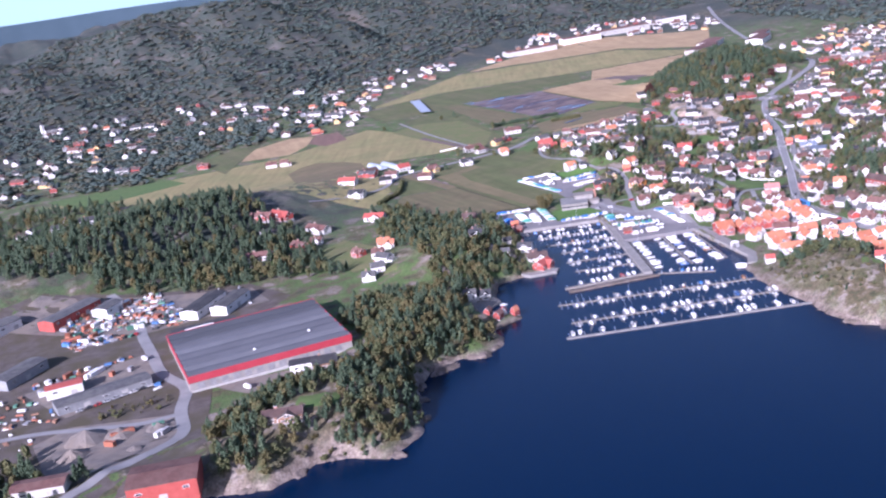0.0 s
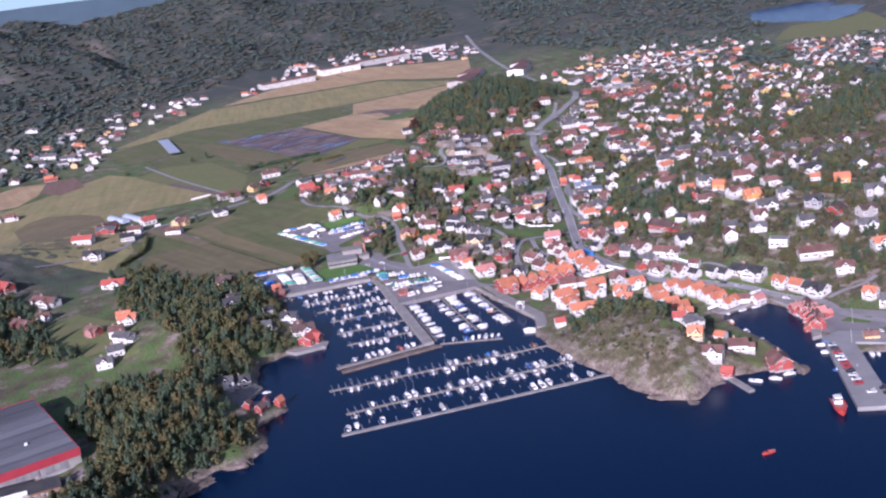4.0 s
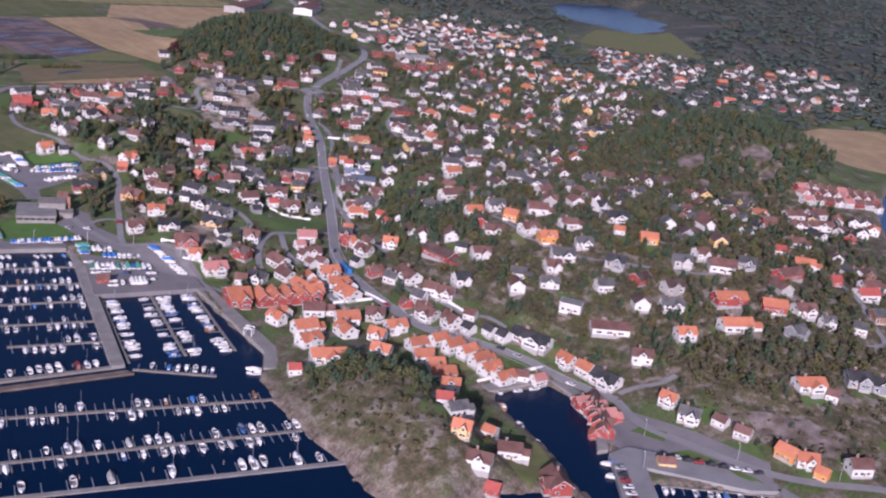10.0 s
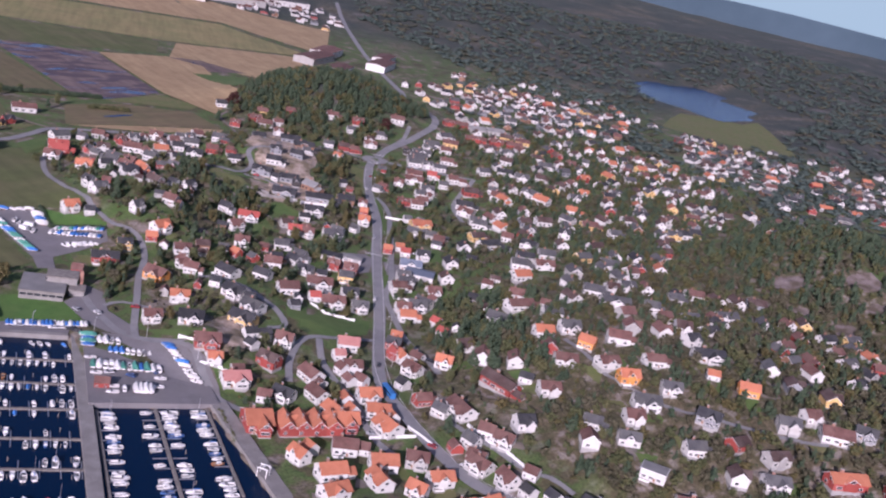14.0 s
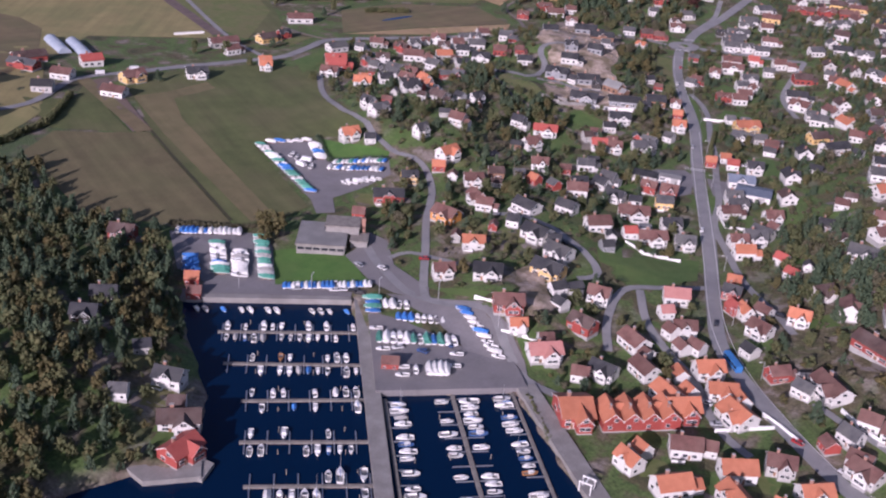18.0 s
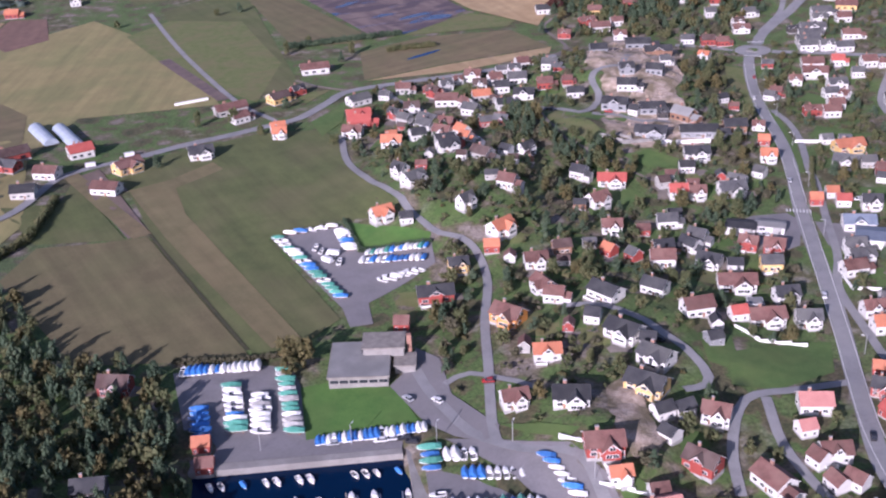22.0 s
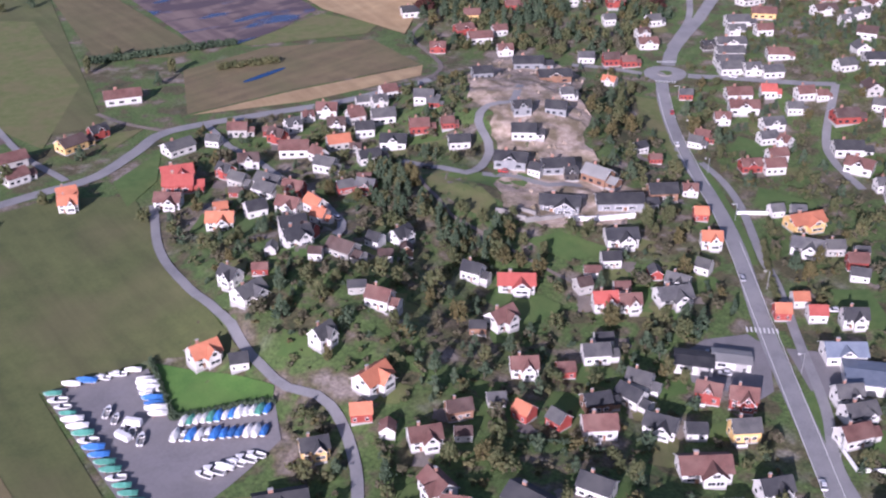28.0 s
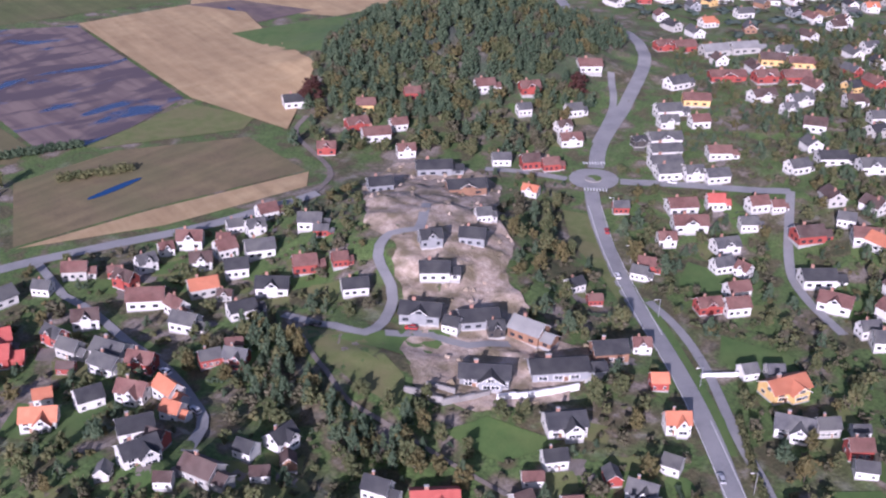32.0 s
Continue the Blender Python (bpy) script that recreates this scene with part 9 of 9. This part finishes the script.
def container(x, y, turn, colour, length=6.0):
    key = ("container", colour)
    if key not in PROTO:
        top = new("storage_container")
        part("body", soft_box("body", -3, 3, -1.22, 1.22, 0, 2.6, BOX[colour], 0.06), top)
        part("side_ribs", cached(("rib", colour), lambda: joined("side_ribs", [box_mesh("rib", -2.69 + 0.65 * k, -2.51 + 0.65 * k, -1.27, 1.27, 0.15, 2.45, BOX[colour]) for k in range(9)])), top)
        part("door", cached("cdoor", lambda: box_mesh("door", 3.0, 3.05, -1.1, 1.1, 0.1, 2.5, M["footing"])), top)
        tagged(top, "%s steel storage container in a gravel yard" % colour, "container", "yard containers")
        top["fresh"] = 1
        PROTO[key] = top
    proto, m = PROTO[key], pose(x, y, zt(x, y) + 0.25, 0, 0, turn) @ Matrix.Diagonal((length / 6, 1, 1, 1))
    if "fresh" in proto:
        del proto["fresh"]
        proto.matrix_basis = m
        return proto
    return set_copy(proto, m)


yr = random.Random(9)
for x0, x1, y0, y1, n in ((60, 128, 700, 775, 26), (30, 92, 628, 650, 12), (50, 80, 520, 545, 5)):
    for k in range(n):
        container(yr.uniform(x0, x1), yr.uniform(y0, y1), yr.choice((40, 130, 35, 0)) + yr.uniform(-6, 6), yr.choice(("rust", "rust", "blue", "white", "white", "grey", "green")), yr.choice((6, 6, 12, 3)))
for k in range(22):
    car(yr.uniform(60, 185), yr.uniform(690, 745), yr.uniform(0, 180), yr.choice(("white", "silver", "red", "black", "white")))
for k in range(10):
    car(48 + 5 * k, 588 + 0.8 * k, 95, yr.choice(("white", "silver", "black", "red")))


def gravel_heap(x, y, r, high):
    v, f = [(0, 0, high)], []
    hr = random.Random(int(x))
    for ring, w in ((1, 0.35), (2, 0.7), (3, 1.0)):
        v += [(r * w * math.cos(k * 0.4488) * hr.uniform(0.85, 1.15), r * w * math.sin(k * 0.4488) * hr.uniform(0.85, 1.15), high * (1 - w) * hr.uniform(0.8, 1.1) - (0.3 if w == 1 else 0)) for k in range(14)]
    f = [(0, 1 + k, 1 + (k + 1) % 14) for k in range(14)]
    for ring in (0, 1):
        f += [(1 + ring * 14 + k, 1 + (ring + 1) * 14 + k, 1 + (ring + 1) * 14 + (k + 1) % 14, 1 + ring * 14 + (k + 1) % 14) for k in range(14)]
    ob = tagged(new("gravel_heap", mesh_of("gravel_heap", v, f, M["gravel"])), "heap of grey crushed stone in the quarry yard", "gravel heap", "gravel heaps")
    ob.matrix_basis = pose(x, y, zt(x, y) + 0.2)


for x, y, r, h in ((45, 548, 12, 5), (60, 540, 9, 4), (35, 530, 9, 4), (78, 534, 7, 3), (62, 512, 5, 2)):
    gravel_heap(x, y, r, h)


def boulder(x, y, r, seed, label="bare brown-grey shore rock"):
    """A low weathered skerry: a dented, flattened lump, mostly below the water line."""
    bm = bmesh.new()
    bmesh.ops.create_icosphere(bm, subdivisions=4, radius=1)
    for v in bm.verts:
        q = v.co * 1.1 + Vector((seed * 3.1, 0, 0))
        v.co *= 1 + 0.55 * noise.noise(q) + 0.28 * noise.noise(q * 2.3) + 0.1 * noise.noise(q * 6)
        v.co.z *= 0.34
    me = bpy.data.meshes.new("boulder")
    bm.to_mesh(me)
    bm.free()
    me.materials.append(M["rock"])
    ob = tagged(new("boulder", me), label, "rock", "shore rocks")
    ob.matrix_basis = pose(x, y, min(0.4, zt(x, y)) * 0.5, 0, 0, seed * 50) @ Matrix.Diagonal((r * 1.25, r * 0.7, r, 1))


for k, (x, y, r) in enumerate(((226, 497, 8), (215, 494, 5), (182, 424, 3), (245, 499, 5), (258, 505, 4), (203, 486, 4), (160, 423, 4), (138, 441, 4), (119, 438, 4), (411, 377, 4), (407, 390, 4),
                               (412, 417, 3.5), (418, 452, 3), (425, 478, 3), (433, 379, 3), (468, 356, 4), (276, 536, 3), (292, 562, 3), (96, 439, 4), (187, 449, 3.5), (196, 471, 3.5))):
    boulder(x, y, r, k)


# loose pallets, crates, scrap and stacked timber in the yards: too many and too small to count
sr = random.Random(12)
bits_v, bits_f, bits_s = [], [], []
kinds = [BOX["rust"], BOX["grey"], BOX["white"], BOX["blue"], WALLS["timber"], M["tyre"], BOX["green"]]
for x0, x1, y0, y1, n in ((62, 135, 692, 772, 420), (32, 96, 624, 654, 160), (45, 92, 575, 596, 50), (-20, 40, 560, 640, 90), (130, 200, 505, 545, 30)):
    for k in range(n):
        x, y, a = sr.uniform(x0, x1), sr.uniform(y0, y1), sr.uniform(0, 3.14)
        if blocked(x, y) and not inside_poly(x, y, [(20, 780), (60, 812), (190, 728), (190, 690), (130, 690), (60, 735)]):
            continue
        w, d, h = sr.uniform(0.5, 2.6), sr.uniform(0.4, 1.4), sr.uniform(0.3, 1.6)
        c, s, z, base = math.cos(a), math.sin(a), zt(x, y) + 0.15, len(bits_v)
        bits_v += [(x + u * c - v * s, y + u * s + v * c, z + t) for t in (0, h) for u, v in ((-w, -d), (w, -d), (w * 0.9, d), (-w, d * 0.9))]
        bits_f += [tuple(base + i for i in q) for q in ((4, 5, 6, 7), (0, 1, 5, 4), (1, 2, 6, 5), (2, 3, 7, 6), (3, 0, 4, 7))]
        bits_s += [sr.choice((0, 0, 1, 1, 2, 2, 3, 4, 4, 5, 6))] * 5
scrap = mesh_of("yard_clutter", bits_v, bits_f, kinds)
scrap.polygons.foreach_set("material_index", bits_s)
tagged(new("yard_clutter", scrap), "rusty scrap, pallets and crates in the gravel yards", "clutter", kind="stuff")


# ---- single trees ----
def tree_mesh(shape, n, seed, leaf):
    v, f = crown_arrays(shape, n, seed)
    return mesh_of("crown", v, f, M[leaf])


def single_tree(x, y, high, wide, leaf, k):
    shape = "pine" if leaf == "pine" else "leaf"
    key = ("tree", leaf, k)
    if key not in PROTO:
        top = new({"pine": "pine_tree", "mixed": "birch_tree", "autumn": "birch_tree", "rust": "copper_beech"}[leaf])
        part("trunk", cached("trunk", lambda: mesh_of("trunk", TRUNK[0], TRUNK[1], M["bark"])), top)
        part("crown", tree_mesh(shape, 44, 500 + k, leaf), top)
        tagged(top, {"pine": "dark green pine among the houses", "mixed": "olive-green birch in early autumn colour", "autumn": "ochre yellow autumn birch", "rust": "broad dark copper beech"}[leaf], "tree", "single trees")
        top["fresh"] = 1
        PROTO[key] = top
    proto, m = PROTO[key], pose(x, y, zt(x, y) - 0.1, 0, 0, (x * 37) % 360) @ Matrix.Diagonal((wide, wide, high, 1))
    if "fresh" in proto:
        del proto["fresh"]
        proto.matrix_basis = m
        return proto
    return set_copy(proto, m)


spots, tr = scatter([(475, 690), (480, 590), (545, 520), (634.9, 556.8), (720, 690), (800, 800), (790, 900), (688.7, 948.1), (600, 975), (545, 900), (530, 780)], 15, 61, 0.85)
for x, y, z in spots[:130]:
    u = tr.uniform()
    leaf = "pine" if u < 0.3 else "mixed" if u < 0.8 else "autumn"
    high = tr.uniform(5, 9.5)
    single_tree(x, y, high, high * tr.uniform(0.55, 0.8), leaf, tr.randint(3))
single_tree(785, 1055, 14, 13, "rust", 0)
single_tree(896, 972, 13, 11, "rust", 1)
for k, (x, y) in enumerate(((589.9, 1215.2), (607.4, 1214.4), (588.9, 1085.4), (611.2, 1099.1), (609.9, 1046.7), (509.5, 978.5), (514.2, 951.6), (543.1, 983.2), (491.2, 985), (540, 914.5), (452.6, 938), (622.6, 1057), (518.1, 1228.6))):
    single_tree(x, y, 6 + 1.7 * (k % 3), 5 + k % 2, ("mixed", "pine", "mixed")[k % 3], k % 3)
for x, y, high in ((433, 735, 11), (437, 729, 12), (430, 727, 9)):
    single_tree(x, y, high, high * 0.75, "autumn", 1)


def hedge(name, pts, high, thick, leaf, label):
    """A clipped hedge of close-set leaf clumps."""
    spots = []
    r = random.Random(int(pts[0][0]))
    for (ax, ay), (bx, by) in zip(pts, pts[1:]):
        n = max(2, int(math.hypot(bx - ax, by - ay) / 1.1))
        for k in range(n):
            x, y = ax + (bx - ax) * k / n + r.uniform(-0.2, 0.2), ay + (by - ay) * k / n + r.uniform(-0.2, 0.2)
            spots.append((x, y, zt(x, y) - 0.3, high * r.uniform(0.9, 1.15), thick * r.uniform(0.9, 1.2), "leaf", 15, leaf))
    return wood(name, spots, label, False, "hedge")


hedge("hedge", [(593, 1099), (630, 1090), (673, 1080)], 4.0, 3.6, "pine", "long dark green hedge across the fields")
hedge("hedge", [(646, 1050), (676, 1041)], 3.5, 4.5, "mixed", "row of young green trees in a field")
hedge("hedge", [(500, 824), (493, 795), (519, 780)], 2.2, 2.0, "pine", "dark green hedge round the garden by the boat yard")
hedge("hedge", [(719, 758), (700, 741), (688, 728)], 2.6, 2.2, "mixed", "tall green hedge beside the service road")
hedge("hedge", [(400, 758), (424, 744), (438, 738)], 2.0, 3.0, "shrub", "rough bushes between field and boatyard")
hedge("hedge", [(459, 560), (467, 584)], 1.6, 1.6, "mixed", "clipped green hedge by the quay lawn")
hedge("hedge", [(350, 868), (380, 890), (400, 925)], 3.5, 4.0, "mixed", "line of bushes along the shore wood")


# ---- clipped hedges round some of the gardens, all of one growth ----
hr = random.Random(8)
lines = []
for hx, hy in HOUSE_AT:
    if hx < 860 and hy < 980 and hx > 470 and hy > 560 and hr.random() < 0.4:
        a, d, w = radians(hr.choice((-38, 52)) + hr.uniform(-10, 10)), hr.uniform(8, 11), hr.uniform(5, 10)
        mx, my = hx + d * math.sin(a), hy - d * math.cos(a)
        lines.append((mx - w * math.cos(a), my - w * math.sin(a), mx + w * math.cos(a), my + w * math.sin(a)))
clumps = []
for ax, ay, bx, by in lines:
    n = max(2, int(math.hypot(bx - ax, by - ay) / 1.2))
    run = [(ax + (bx - ax) * k / n, ay + (by - ay) * k / n) for k in range(n)]
    if not any(blocked(*p) for p in run):
        clumps += [(x, y, zt(x, y) - 0.3, hr.uniform(1.5, 2.1), hr.uniform(1.3, 1.7), "leaf", 7, "pine") for x, y in run]
wood("garden_hedges", clumps, "clipped dark green hedges round the gardens", False, "hedges")
